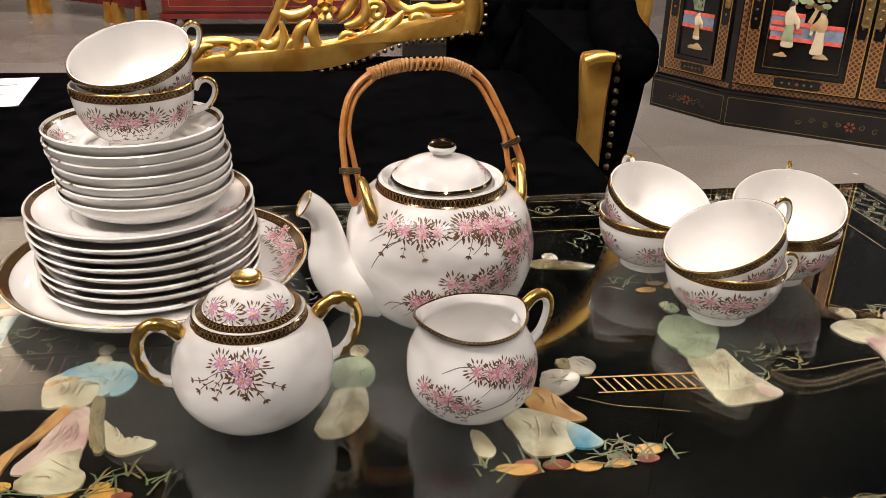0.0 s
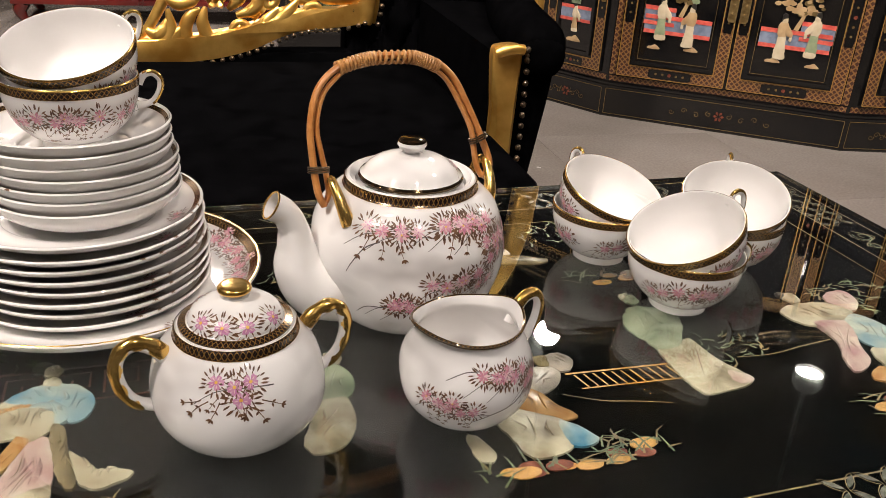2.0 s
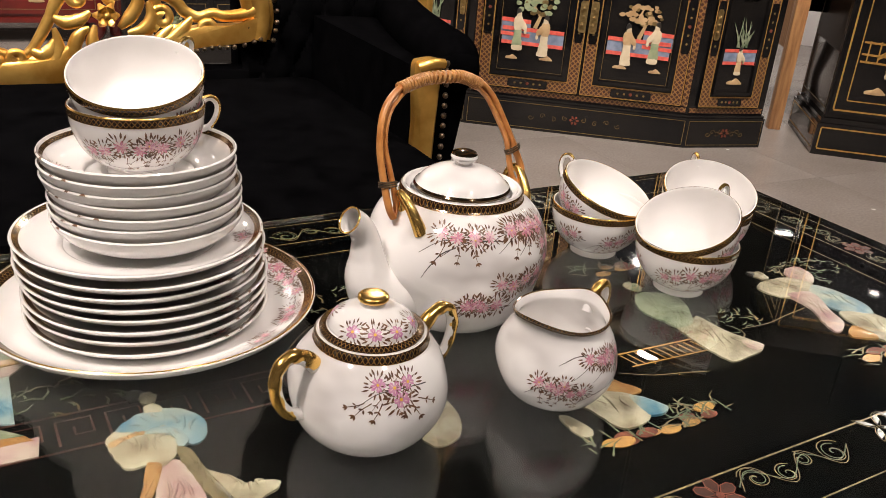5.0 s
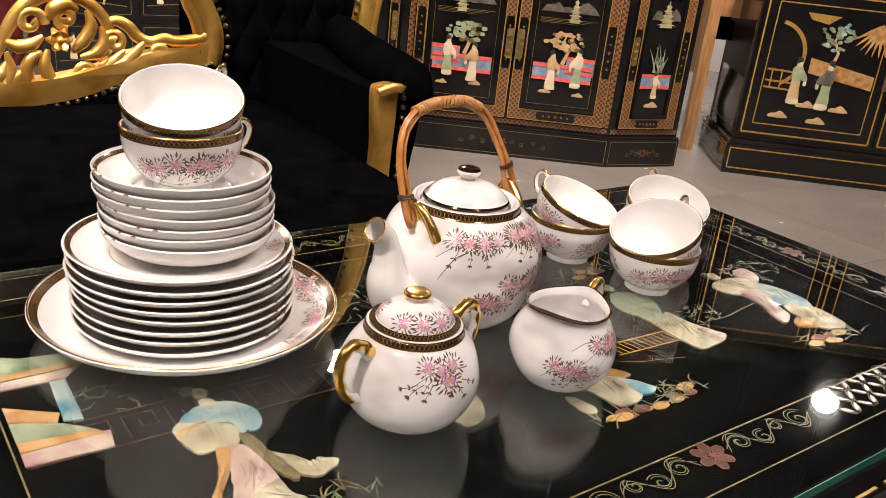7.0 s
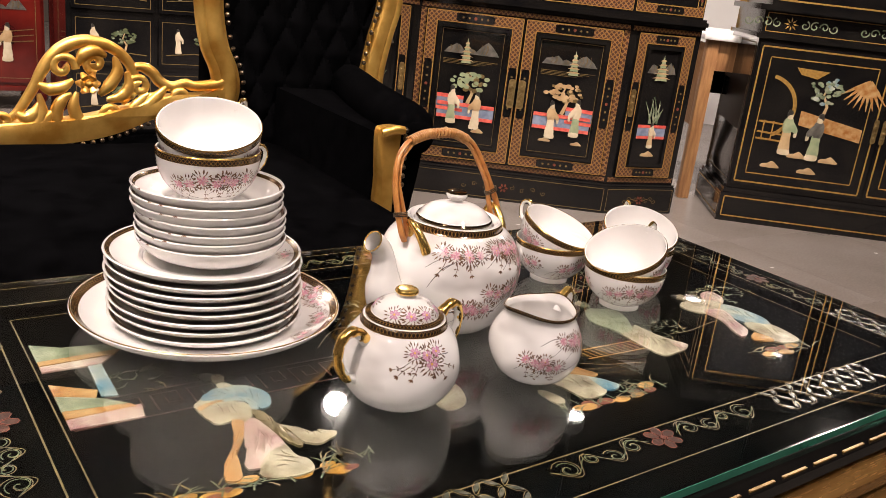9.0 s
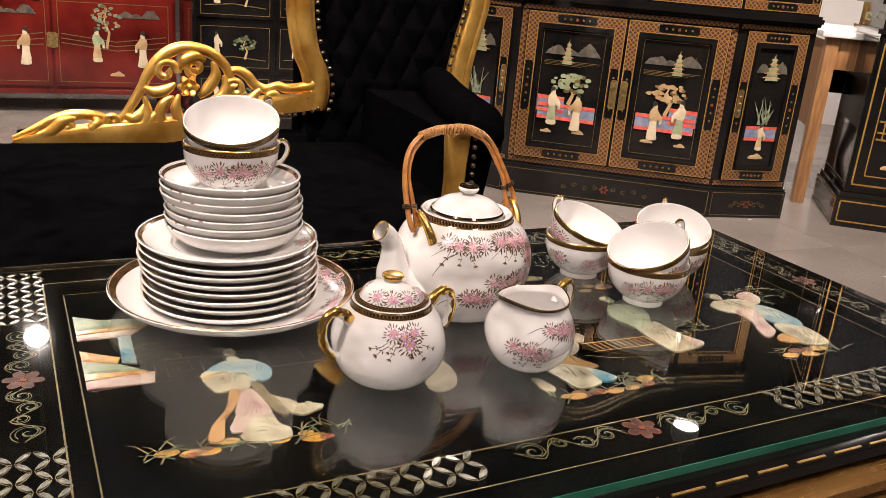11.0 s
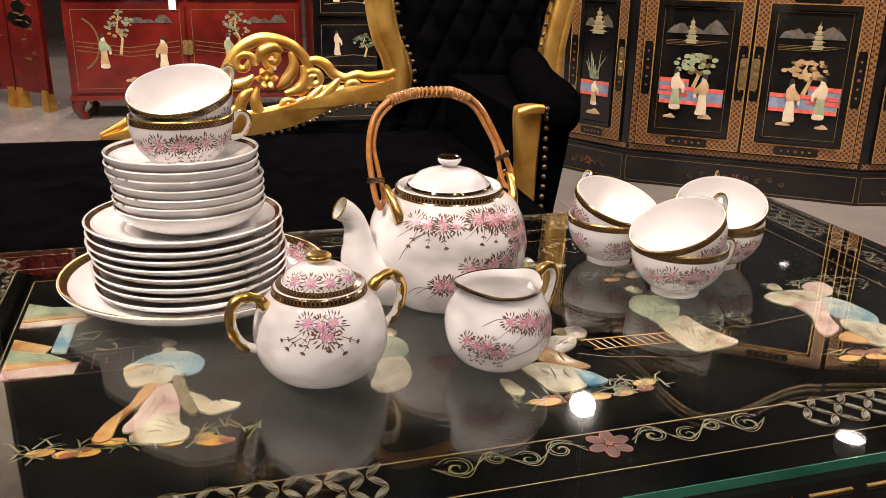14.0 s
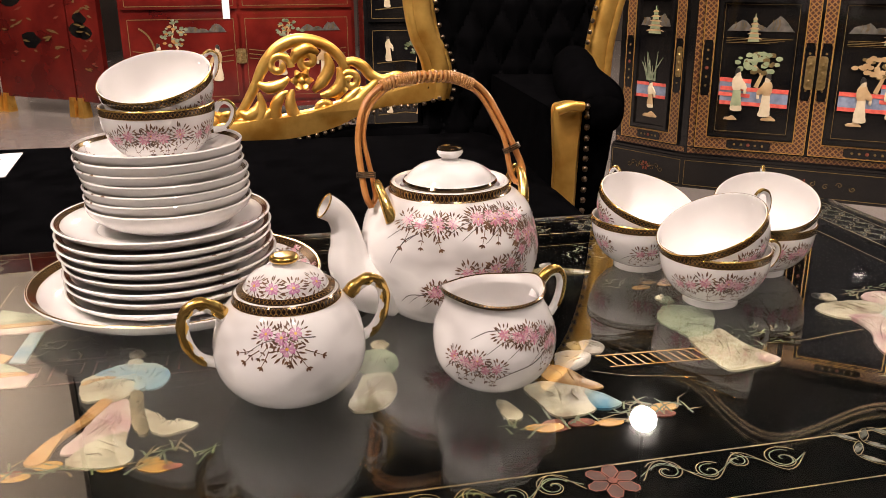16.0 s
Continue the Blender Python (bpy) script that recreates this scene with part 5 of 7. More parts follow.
# ---------- velvet chaise with gilded frame ----------
chaise = thing("chaise_longue", Matrix(), "black velvet chaise longue with carved gold frame and studded edges", "sofa")
bm = bmesh.new()
box(bm, -0.95, 0.676, 1.32, 2.10, 0.12, 0.385, 0, 0.045)
part("seat", bm, velvet, chaise)
for lx, ly in ((-0.88, 1.40), (0.62, 1.40), (-0.88, 2.02), (0.88, 2.06)):
    bm = bmesh.new()
    tube(bm, cr([(lx, ly, 0.14), (lx, ly, 0.08), (lx, ly - 0.01, 0.0)], 4), [0.035, 0.028, 0.02], 12)
    part("leg", bm, gold_leaf, chaise, "gilded turned leg")


def tufted():
    bm = bmesh.new()
    nx, nz = 76, 130
    g = []
    for j in range(nz + 1):
        row = []
        for i in range(nx + 1):
            x, z = 0.515 + 0.42 * i / nx, 0.30 + 0.98 * j / nz
            u, v = x / 0.066, z / 0.130
            d = min(abs((u + v) % 1 - 0.5), abs((u - v) % 1 - 0.5))
            y = 2.125 - 0.030 * math.sqrt(d) - 0.012 * math.sin(math.pi * i / nx)
            row.append(bm.verts.new((x, y + 0.06 * max(0, z - 0.5), z)))
        g.append(row)
    for j in range(nz):
        for i in range(nx):
            bm.faces.new([g[j][i], g[j][i + 1], g[j + 1][i + 1], g[j + 1][i]])
    box(bm, 0.515, 0.935, 2.14, 2.20, 0.30, 1.20)
    return bm


part("backrest", tufted(), velvet, chaise, "deep-buttoned black velvet back")
bm = bmesh.new()
box(bm, -0.10, 0.53, 2.095, 2.16, 0.30, 0.395, 0, 0.01)
part("low_back", bm, velvet, chaise)


def gold_board(name, pts, y0, y1, label, bevel=0.006, k=6, closed_curve=False):
    """A gilded board with a curved outline, standing upright."""
    out = [(p.x, p.y) for p in cr([(x, z, 0) for x, z in pts], k, True)]
    bm = bmesh.new()
    prism(bm, out, 0, y1 - y0, 0, bevel, (Vector((0, y1, 0)), Vector((1, 0, 0)), Vector((0, 0, 1)), Vector((0, -1, 0))))
    return part(name, bm, gold_leaf, chaise, label)


YB = 2.10
# uprights beside the tall back: two ridged bands each
for sg, xs in ((-1, [(0.545, 0.455), (0.553, 0.50), (0.545, 0.545), (0.522, 0.60), (0.508, 0.70), (0.512, 0.85), (0.53, 1.0), (0.575, 1.12), (0.65, 1.21), (0.73, 1.25)]),
               (1, [(0.905, 0.455), (0.908, 0.50), (0.912, 0.56), (0.925, 0.63), (0.945, 0.72), (0.945, 0.85), (0.925, 1.0), (0.88, 1.12), (0.80, 1.21), (0.72, 1.25)])):
    ln = cr([(x, YB, z) for x, z in xs], 6)
    bm = bmesh.new()
    tube(bm, ln, [0.020, 0.022, 0.023, 0.024], 12, flat=0.7, up=(0, 1, 0))
    tube(bm, [p + Vector((0.024 * sg, 0.004, 0)) for p in ln], 0.014, 10, up=(0, 1, 0))
    tube(bm, [p + Vector((-0.020 * sg, 0.006, 0)) for p in ln], 0.009, 10, up=(0, 1, 0))
    part("upright", bm, gold_leaf, chaise, "ridged gilded upright of the tall back")
    # studs down the inner edge
    st = bmesh.new()
    bmesh.ops.create_uvsphere(st, u_segments=8, v_segments=6, radius=0.0056)
    first = part("stud", st, stud_metal, chaise)
    acc, last, cnt = 0.0, None, 0
    for p in ln:
        q = p + Vector((-0.031 * sg, -0.012, 0))
        if last is None or (q - last).length > 0.0155:
            if cnt == 0:
                first.location = q
            else:
                o = new("stud", first.data)
                o.parent = chaise
                o.location = q
            last, cnt = q, cnt + 1

# carved low wing: base board, crest rail, scrolls, leaves and a rosette
low = [(-0.105, 0.380), (-0.03, 0.372), (0.06, 0.371), (0.16, 0.374), (0.25, 0.384), (0.32, 0.402), (0.38, 0.428), (0.44, 0.445), (0.50, 0.448), (0.548, 0.462)]
top = [(0.55, 0.500), (0.50, 0.486), (0.44, 0.484), (0.39, 0.474), (0.33, 0.456), (0.26, 0.438), (0.18, 0.426), (0.09, 0.420), (0.0, 0.408), (-0.07, 0.394)]
gold_board("wing_board", low + top, YB - 0.012, YB + 0.02, "gilded base board of the carved wing", 0.005)


def carved(name, pts, radii, label="", flat=0.8, dy=0.0, k=6):
    bm = bmesh.new()
    tube(bm, cr([(x, YB + dy, z) for x, z in pts], k), radii, 12, flat=flat, up=(0, 1, 0))
    return part(name, bm, gold_leaf, chaise, label)


carved("crest_rail", [(-0.105, 0.386), (-0.065, 0.404), (-0.015, 0.430), (0.025, 0.437), (0.062, 0.434), (0.095, 0.424), (0.118, 0.438), (0.135, 0.462), (0.155, 0.497)], [0.005, 0.010, 0.012, 0.011, 0.008, 0.010, 0.011], "gilded crest rail")
carved("crest_rail", [(0.150, 0.485), (0.168, 0.525), (0.195, 0.562), (0.228, 0.583), (0.262, 0.588), (0.300, 0.578), (0.330, 0.555), (0.345, 0.525), (0.340, 0.490), (0.318, 0.465)], [0.009, 0.013, 0.014, 0.013, 0.012, 0.011, 0.012, 0.012], "gilded crest rail")
carved("crest_rail", [(0.338, 0.535), (0.362, 0.540), (0.385, 0.528), (0.400, 0.510), (0.425, 0.500), (0.455, 0.508), (0.475, 0.502), (0.520, 0.506), (0.552, 0.520)], [0.008, 0.012, 0.012, 0.010, 0.012, 0.016], "gilded crest rail")
SCROLLS = ((0.092, 0.425, 0.014, 2.5, 1.3), (0.205, 0.535, 0.026, 0.5, -1.1), (0.355, 0.500, 0.024, 1.2, 1.5), (0.440, 0.478, 0.022, 0.2, -1.5), (0.300, 0.440, 0.020, 2.0, 1.4), (0.268, 0.545, 0.020, 3.5, 1.2), (0.385, 0.470, 0.018, 5.0, 1.3), (0.0, 0.412, 0.012, 0.0, -1.2))
for cx, cz, r, a0, tn in SCROLLS:
    carved("scroll", spiral(cx, cz, 0.004, r, a0, tn, 16), [0.0100, 0.0085, 0.0080, 0.0085], "carved gilded scroll", dy=-0.006, k=2)
LEAVES = (
    [(0.255, 0.405), (0.235, 0.425), (0.225, 0.455), (0.232, 0.485)],
    [(0.215, 0.400), (0.195, 0.420), (0.192, 0.445), (0.205, 0.470), (0.222, 0.480)],
    [(0.175, 0.398), (0.165, 0.412), (0.175, 0.432), (0.195, 0.450)],
    [(0.275, 0.480), (0.295, 0.500), (0.312, 0.530), (0.305, 0.560)],
    [(0.160, 0.500), (0.180, 0.490), (0.205, 0.495), (0.225, 0.510)],
    [(0.310, 0.420), (0.335, 0.440), (0.352, 0.462), (0.375, 0.485)],
    [(0.340, 0.445), (0.368, 0.455), (0.395, 0.480), (0.412, 0.500)],
    [(0.235, 0.540), (0.245, 0.560), (0.268, 0.570), (0.290, 0.560)],
    [(0.118, 0.440), (0.135, 0.430), (0.150, 0.440), (0.160, 0.462)],
    [(-0.06, 0.392), (-0.03, 0.402), (-0.005, 0.425), (0.02, 0.430)],
    [(0.03, 0.402), (0.05, 0.408), (0.06, 0.422), (0.055, 0.434)],
    [(0.130, 0.395), (0.145, 0.405), (0.160, 0.425), (0.165, 0.450), (0.160, 0.48)],
    [(0.290, 0.470), (0.320, 0.478), (0.335, 0.500), (0.330, 0.530)],
)
for pts in LEAVES:
    carved("leaf", pts, [0.005, 0.0135, 0.0125, 0.004], "carved gilded leaf", 0.7, -0.008)
bm = bmesh.new()
for i in range(6):
    a = 2 * math.pi * i / 6
    tube(bm, [(0.252 + 0.006 * math.cos(a), YB - 0.018, 0.505 + 0.006 * math.sin(a)), (0.252 + 0.015 * math.cos(a), YB - 0.024, 0.505 + 0.015 * math.sin(a)), (0.252 + 0.022 * math.cos(a), YB - 0.014, 0.505 + 0.022 * math.sin(a))], [0.006, 0.009, 0.004], 8)
bmesh.ops.create_uvsphere(bm, u_segments=10, v_segments=8, radius=0.008, matrix=Matrix.Translation((0.252, YB - 0.024, 0.505)))
part("rosette", bm, gold_leaf, chaise, "carved gilded rosette")
st = bmesh.new()
bmesh.ops.create_uvsphere(st, u_segments=8, v_segments=6, radius=0.0052)
first = part("stud", st, stud_metal, chaise)
last = None
for p in cr([(x, YB - 0.018, z - 0.004) for x, z in low], 8):
    if last is None or (p - last).length > 0.0145:
        if last is None:
            first.location = p
        else:
            o = new("stud", first.data)
            o.parent = chaise
            o.location = p
        last = p

# the arm
bm = bmesh.new()
ARM = cr([(0.745, 1.590, 0.500), (0.748, 1.62, 0.512), (0.765, 1.75, 0.515), (0.80, 1.90, 0.515), (0.84, 2.04, 0.515), (0.86, 2.12, 0.515)], 4)
tube(bm, ARM, [0.034, 0.046, 0.048, 0.048, 0.048, 0.048], 20)
bmesh.ops.create_uvsphere(bm, u_segments=20, v_segments=12, radius=0.040, matrix=Matrix.Translation((0.745, 1.597, 0.502)))
part("arm_roll", bm, velvet, chaise, "rolled black velvet arm top")
bm = bmesh.new()
fr = [(0.668, 0.505), (0.775, 0.500), (0.765, 0.42), (0.745, 0.30), (0.725, 0.13), (0.660, 0.13), (0.660, 0.30)]
va = [bm.verts.new((x, 1.60, z)) for x, z in fr]
vb = [bm.verts.new((x + (0.10 if x > 0.70 else 0.0), 2.10, z)) for x, z in fr]
n = len(fr)
bm.faces.new(va)
bm.faces.new(vb[::-1])
for i in range(n):
    bm.faces.new([va[i], vb[i], vb[(i + 1) % n], va[(i + 1) % n]])
bmesh.ops.recalc_face_normals(bm, faces=bm.faces)
part("arm_body", bm, velvet, chaise, smooth=False)
gold_board("arm_post", [(0.659, 0.512), (0.672, 0.521), (0.696, 0.522), (0.707, 0.514), (0.706, 0.470), (0.704, 0.420), (0.702, 0.360), (0.700, 0.30), (0.698, 0.20), (0.696, 0.02), (0.684, 0.02), (0.686, 0.22), (0.684, 0.30), (0.674, 0.345), (0.664, 0.37), (0.664, 0.42), (0.661, 0.46)], 1.578, 1.594, "gilded front post of the arm", 0.008)
bm = bmesh.new()
tube(bm, cr([(0.662, 1.568, 0.510), (0.682, 1.563, 0.518), (0.704, 1.566, 0.516)], 5), 0.0085, 10)
part("arm_cap", bm, gold_leaf, chaise, "gilded cap of the arm post")
last = None
for path in ([(0.714, 1.572, 0.515), (0.715, 1.572, 0.45), (0.714, 1.572, 0.38), (0.711, 1.572, 0.30), (0.708, 1.572, 0.18)], [(0.716, 1.575, 0.505), (0.745, 1.572, 0.490), (0.772, 1.575, 0.500)]):
    for p in cr(path, 12):
        if last is None or (p - last).length > 0.0155:
            o = new("stud", first.data)
            o.parent = chaise
            o.location = p
            last = p
sheet = bmesh.new()
box(sheet, -0.30, 0.0, 0.0, 0.21, 0, 0.0015)
doc = thing("paper_sheet", pose(-0.275, 1.80, 0.3855, 0, 0, 8), "white printed paper sheet lying on the velvet seat", "paper")
part("page", sheet, paper, doc, smooth=False)
bm = bmesh.new()
box(bm, -0.26, -0.03, 0.15, 0.156, 0.0015, 0.0019)
box(bm, -0.20, -0.04, 0.08, 0.083, 0.0015, 0.0019)
part("print_bar", bm, rust_paint, doc, "reddish printed bars", smooth=False)

# ---------- lacquer cabinets ----------


class Face:
    """One upright face of a cabinet: u along it, z up, out of it towards the room."""

    def __init__(self, p0, p1, inset=0.0):
        a, b = Vector((*p0, 0)), Vector((*p1, 0))
        self.ex = (b - a).normalized()
        self.n = Vector((self.ex.y, -self.ex.x, 0))
        self.w = (b - a).length
        self.o = a - self.n * inset

    def axes(self, lift=0.0):
        return (self.o + self.n * lift, self.ex, Vector((0, 0, 1)), self.n)


def slab(bm, fc, u0, u1, z0, z1, d0, d1, mi=0):
    return prism(bm, [(u0, z0), (u1, z0), (u1, z1), (u0, z1)], d0, d1, mi, 0.0, fc.axes())


def strip(bm, fc, u0, u1, z0, z1, d, cell, mi=0):
    """A painted strip with a pattern of true size."""
    uvl = bm.loops.layers.uv.verify()
    o, ex, ey, ez = fc.axes(d)
    vs = [bm.verts.new(o + ex * u + ey * z) for u, z in ((u0, z0), (u1, z0), (u1, z1), (u0, z1))]
    f = bm.faces.new(vs)
    f.material_index = mi
    for l, (u, z) in zip(f.loops, ((u0, z0), (u1, z0), (u1, z1), (u0, z1))):
        l[uvl].uv = (u / cell, z / cell)
    return bm


def lady(parent, fc, u, z, h, mats, d, flip=1):
    """A small robed figure in low relief."""
    bm = bmesh.new()
    ax = fc.axes(d)
    w = h * 0.118
    X = lambda pts: [(u + flip * w * x, z + h * y) for x, y in (pts if flip > 0 else pts[::-1])]  # noqa: E731
    blob(bm, X([(-0.9, 0.0), (1.2, 0.0), (0.85, 0.16), (-0.75, 0.16)]), 0, 0.0026, 2, 0.001, ax, 3)
    blob(bm, X([(-0.95, 0.10), (1.0, 0.10), (0.85, 0.34), (0.65, 0.56), (-0.6, 0.56), (-0.8, 0.34)]), 0, 0.003, 0, 0.0015, ax, 3)
    blob(bm, X([(-0.7, 0.50), (0.6, 0.50), (0.85, 0.66), (0.65, 0.82), (-0.65, 0.82), (-1.05, 0.68)]), 0, 0.0040, 1, 0.0015, ax, 3)
    blob(bm, X([(0.2, 0.60), (1.5, 0.50), (1.9, 0.56), (1.5, 0.66), (0.5, 0.78)]), 0, 0.0048, 1, 0.0012, ax, 3)
    blob(bm, X([(1.35, 0.42), (1.85, 0.42), (1.8, 0.55), (1.4, 0.54)]), 0, 0.0040, 2, 0.0008, ax, 3)
    blob(bm, X([(-0.42, 0.81), (0.45, 0.81), (0.42, 0.93), (-0.40, 0.93)]), 0, 0.004, 2, 0.0015, ax, 3)
    blob(bm, X([(-0.6, 0.88), (0.3, 0.92), (0.3, 1.0), (-0.4, 1.02)]), 0, 0.005, 3, 0.001, ax, 3)
    return part("relief_figure", bm, [mats[0], mats[1], relief_ivory, hair_black], parent, "low-relief stone figure in a robe")


def rock(parent, fc, u, z, w, d):
    bm = bmesh.new()
    blob(bm, [(u - w, z), (u + w, z), (u + w * 0.8, z + w * 0.35), (u + w * 0.2, z + w * 0.75), (u - w * 0.3, z + w * 0.45), (u - w * 0.8, z + w * 0.4)], 0, 0.002, 0, 0.001, fc.axes(d), 2)
    part("relief_rock", bm, relief_tan, parent, "tan stone rock")


def tree(parent, fc, u, z, w, h, d, seed, mt, mt2):
    g = random.Random(seed)
    bm = bmesh.new()
    ax = fc.axes(d)
    ribbon(bm, [(u, z), (u + w * 0.1, z + h * 0.35), (u - w * 0.06, z + h * 0.6), (u + w * 0.04, z + h * 0.9)], [w * 0.1, w * 0.08, w * 0.06, w * 0.03], 0.0008, 1, ax)
    for i in range(46):
        a, q = g.uniform(0, 6.28), math.sqrt(g.random())
        x, y, r = u + w * 0.48 * q * math.cos(a), z + h * 0.68 + h * 0.30 * q * math.sin(a), w * g.uniform(0.045, 0.085)
        prism(bm, [(x + r * math.cos(k) * g.uniform(0.8, 1.2), y + r * 0.7 * math.sin(k)) for k in (0.785 * j for j in range(8))], 0, 0.0009 + 0.00004 * i, 0 if i % 4 else 2, 0, ax)
    part("relief_tree", bm, [mt, relief_tan, mt2], parent, "low-relief stone tree")


def hills(parent, fc, u0, u1, z, h, d, seed):
    g = random.Random(seed)
    bm = bmesh.new()
    ax = fc.axes(d)
    w = u1 - u0
    for i, (f0, f1, hh) in enumerate(((0.02, 0.42, 0.75), (0.28, 0.62, 0.5), (0.55, 0.98, 1.0))):
        a, b = u0 + w * f0, u0 + w * f1
        pts = [(a, z), (b, z)] + [(b + (a - b) * k / 6, z + h * hh * (math.sin(math.pi * k / 6) ** 0.8) * g.uniform(0.75, 1.1)) for k in range(1, 6)]
        prism(bm, pts, 0, 0.0008 + 0.0004 * i, 0, 0.0008, ax)
        for k in range(5):
            x = a + (b - a) * g.uniform(0.25, 0.75)
            ribbon(bm, [(x, z + h * hh * 0.85), (x + w * 0.02, z + h * hh * 0.5), (x - w * 0.01, z + h * 0.12)], 0.0016, 0.0026 + 0.0002 * k, 1, ax)
    part("relief_mountain", bm, [relief_smoke, gold_paint_dim], parent, "smoky relief hills with gold strokes")


def pagoda(parent, fc, u, z, w, h, d):
    bm = bmesh.new()
    ax = fc.axes(d)
    for i in range(5):
        f = 1 - i * 0.17
        zz = z + h * 0.17 * i
        prism(bm, [(u - w * 0.34 * f, zz), (u + w * 0.34 * f, zz), (u + w * 0.30 * f, zz + h * 0.09), (u - w * 0.30 * f, zz + h * 0.09)], 0, 0.0022, 0, 0, ax)
        prism(bm, [(u - w * 0.5 * f, zz + h * 0.09), (u + w * 0.5 * f, zz + h * 0.09), (u + w * 0.24 * f, zz + h * 0.155), (u - w * 0.24 * f, zz + h * 0.155)], 0, 0.003, 1, 0, ax)
    prism(bm, [(u - w * 0.04, z + h * 0.83), (u + w * 0.04, z + h * 0.83), (u, z + h)], 0, 0.002, 0, 0, ax)
    part("relief_pagoda", bm, [relief_jade, relief_tan], parent, "low-relief stone pagoda")


def garden(parent, fc, u0, u1, z0, z1, d, seed, mirror=False):
    """Hills and pagoda above, a tree, a red terrace rail and two figures below."""
    W, Hh = u1 - u0, z1 - z0
    X = (lambda f: u1 - W * f) if mirror else (lambda f: u0 + W * f)
    Z = lambda f: z0 + Hh * f  # noqa: E731
    s = -1 if mirror else 1
    hills(parent, fc, u0 + 0.02 * W, u1 - 0.02 * W, Z(0.80), Hh * 0.11, d, seed)
    pagoda(parent, fc, X(0.42), Z(0.72), W * 0.24, Hh * 0.22, d + 0.0025)
    bm = bmesh.new()
    for i in range(4):
        ribbon(bm, [(u0 + W * 0.04, Z(0.745 - 0.012 * i)), (u1 - W * (0.05 + 0.1 * i), Z(0.742 - 0.012 * i))], 0.0016, 0.0006, 0, fc.axes(d))
    part("painted_water", bm, gold_paint_dim, parent, "thin gold water lines", smooth=False)
    bm = bmesh.new()
    ax = fc.axes(d)
    e0, e1 = (X(0.0), X(1.0)) if not mirror else (X(1.0), X(0.0))
    for (a, b, f) in ((0.02, 0.98, 0.33), (0.0, 0.45, 0.40)):
        xa, xb = sorted((X(a), X(b)))
        prism(bm, [(xa, Z(f - 0.085)), (xb, Z(f - 0.095)), (xb, Z(f - 0.01)), (xa, Z(f))], 0, 0.0012, 1, 0, ax)
        prism(bm, [(xa, Z(f)), (xb, Z(f - 0.01)), (xb, Z(f + 0.022)), (xa, Z(f + 0.032))], 0, 0.0024, 0, 0, ax)
        prism(bm, [(xa, Z(f - 0.115)), (xb, Z(f - 0.125)), (xb, Z(f - 0.095)), (xa, Z(f - 0.085))], 0, 0.0024, 0, 0, ax)
    part("terrace_rail", bm, [red_paint, blue_paint], parent, "red rail over a blue-grey wall", smooth=False)
    tree(parent, fc, X(0.52), Z(0.36), W * 0.66, Hh * 0.29, d + 0.0026, seed, relief_tan if mirror else relief_jade, gold_paint_dim)
    lady(parent, fc, X(0.26), Z(0.17), Hh * 0.335, (relief_jade, relief_ivory), d + 0.0027, s)
    lady(parent, fc, X(0.68), Z(0.135), Hh * 0.335, (relief_ivory, relief_tan), d + 0.0027, -s)
    rock(parent, fc, X(0.20), Z(0.09), W * 0.09, d)
    rock(parent, fc, X(0.74), Z(0.10), W * 0.10, d)


def trellis_frame(parent, fc, u0, u1, z0, z1, w, d, cell=0.017):
    """Trellis-painted strips round a door, with dark cartouches and thin gold lines."""
    bm = bmesh.new()
    strip(bm, fc, u0, u1, z0, z0 + w, d, cell)
    strip(bm, fc, u0, u1, z1 - w, z1, d, cell)
    strip(bm, fc, u0, u0 + w, z0 + w, z1 - w, d, cell)
    strip(bm, fc, u1 - w, u1, z0 + w, z1 - w, d, cell)
    ax = fc.axes(d)
    cz, cu = (z0 + z1) / 2, (u0 + u1) / 2
    k = w * 0.80
    for (a, b, c, e) in ((u0 + w / 2, cz, k / 2, (z1 - z0) * 0.17), (u1 - w / 2, cz, k / 2, (z1 - z0) * 0.17), (cu, z0 + w / 2, (u1 - u0) * 0.2, k / 2), (cu, z1 - w / 2, (u1 - u0) * 0.2, k / 2)):
        prism(bm, [(a - c, b - e * 0.8), (a - c * 0.8, b - e), (a + c * 0.8, b - e), (a + c, b - e * 0.8), (a + c, b + e * 0.8), (a + c * 0.8, b + e), (a - c * 0.8, b + e), (a - c, b + e * 0.8)], 0, 0.0012, 1, 0, ax)
        n = 5
        for i in range(n):
            t = (i + 0.5) / n * 2 - 1
            x, y = (a + c * 0.8 * t, b) if c > e else (a, b + e * 0.8 * t)
            r = 0.0062 if i == n // 2 else 0.0042
            prism(bm, [(x + r * math.cos(q), y + r * math.sin(q)) for q in (1.047 * j for j in range(6))], 0, 0.0016, 3 if i == n // 2 else 2, 0, ax)
    rect_line(bm, u0, u1, z0, z1, 0.0026, 0.0006, 4, ax)
    rect_line(bm, u0 + w, u1 - w, z0 + w, z1 - w, 0.0030, 0.0006, 4, ax)
    return part("painted_frame", bm, [trellis, lacquer, gold_paint_dim, rust_paint, gold_paint], parent, "red and gold trellis painted frame", smooth=False)


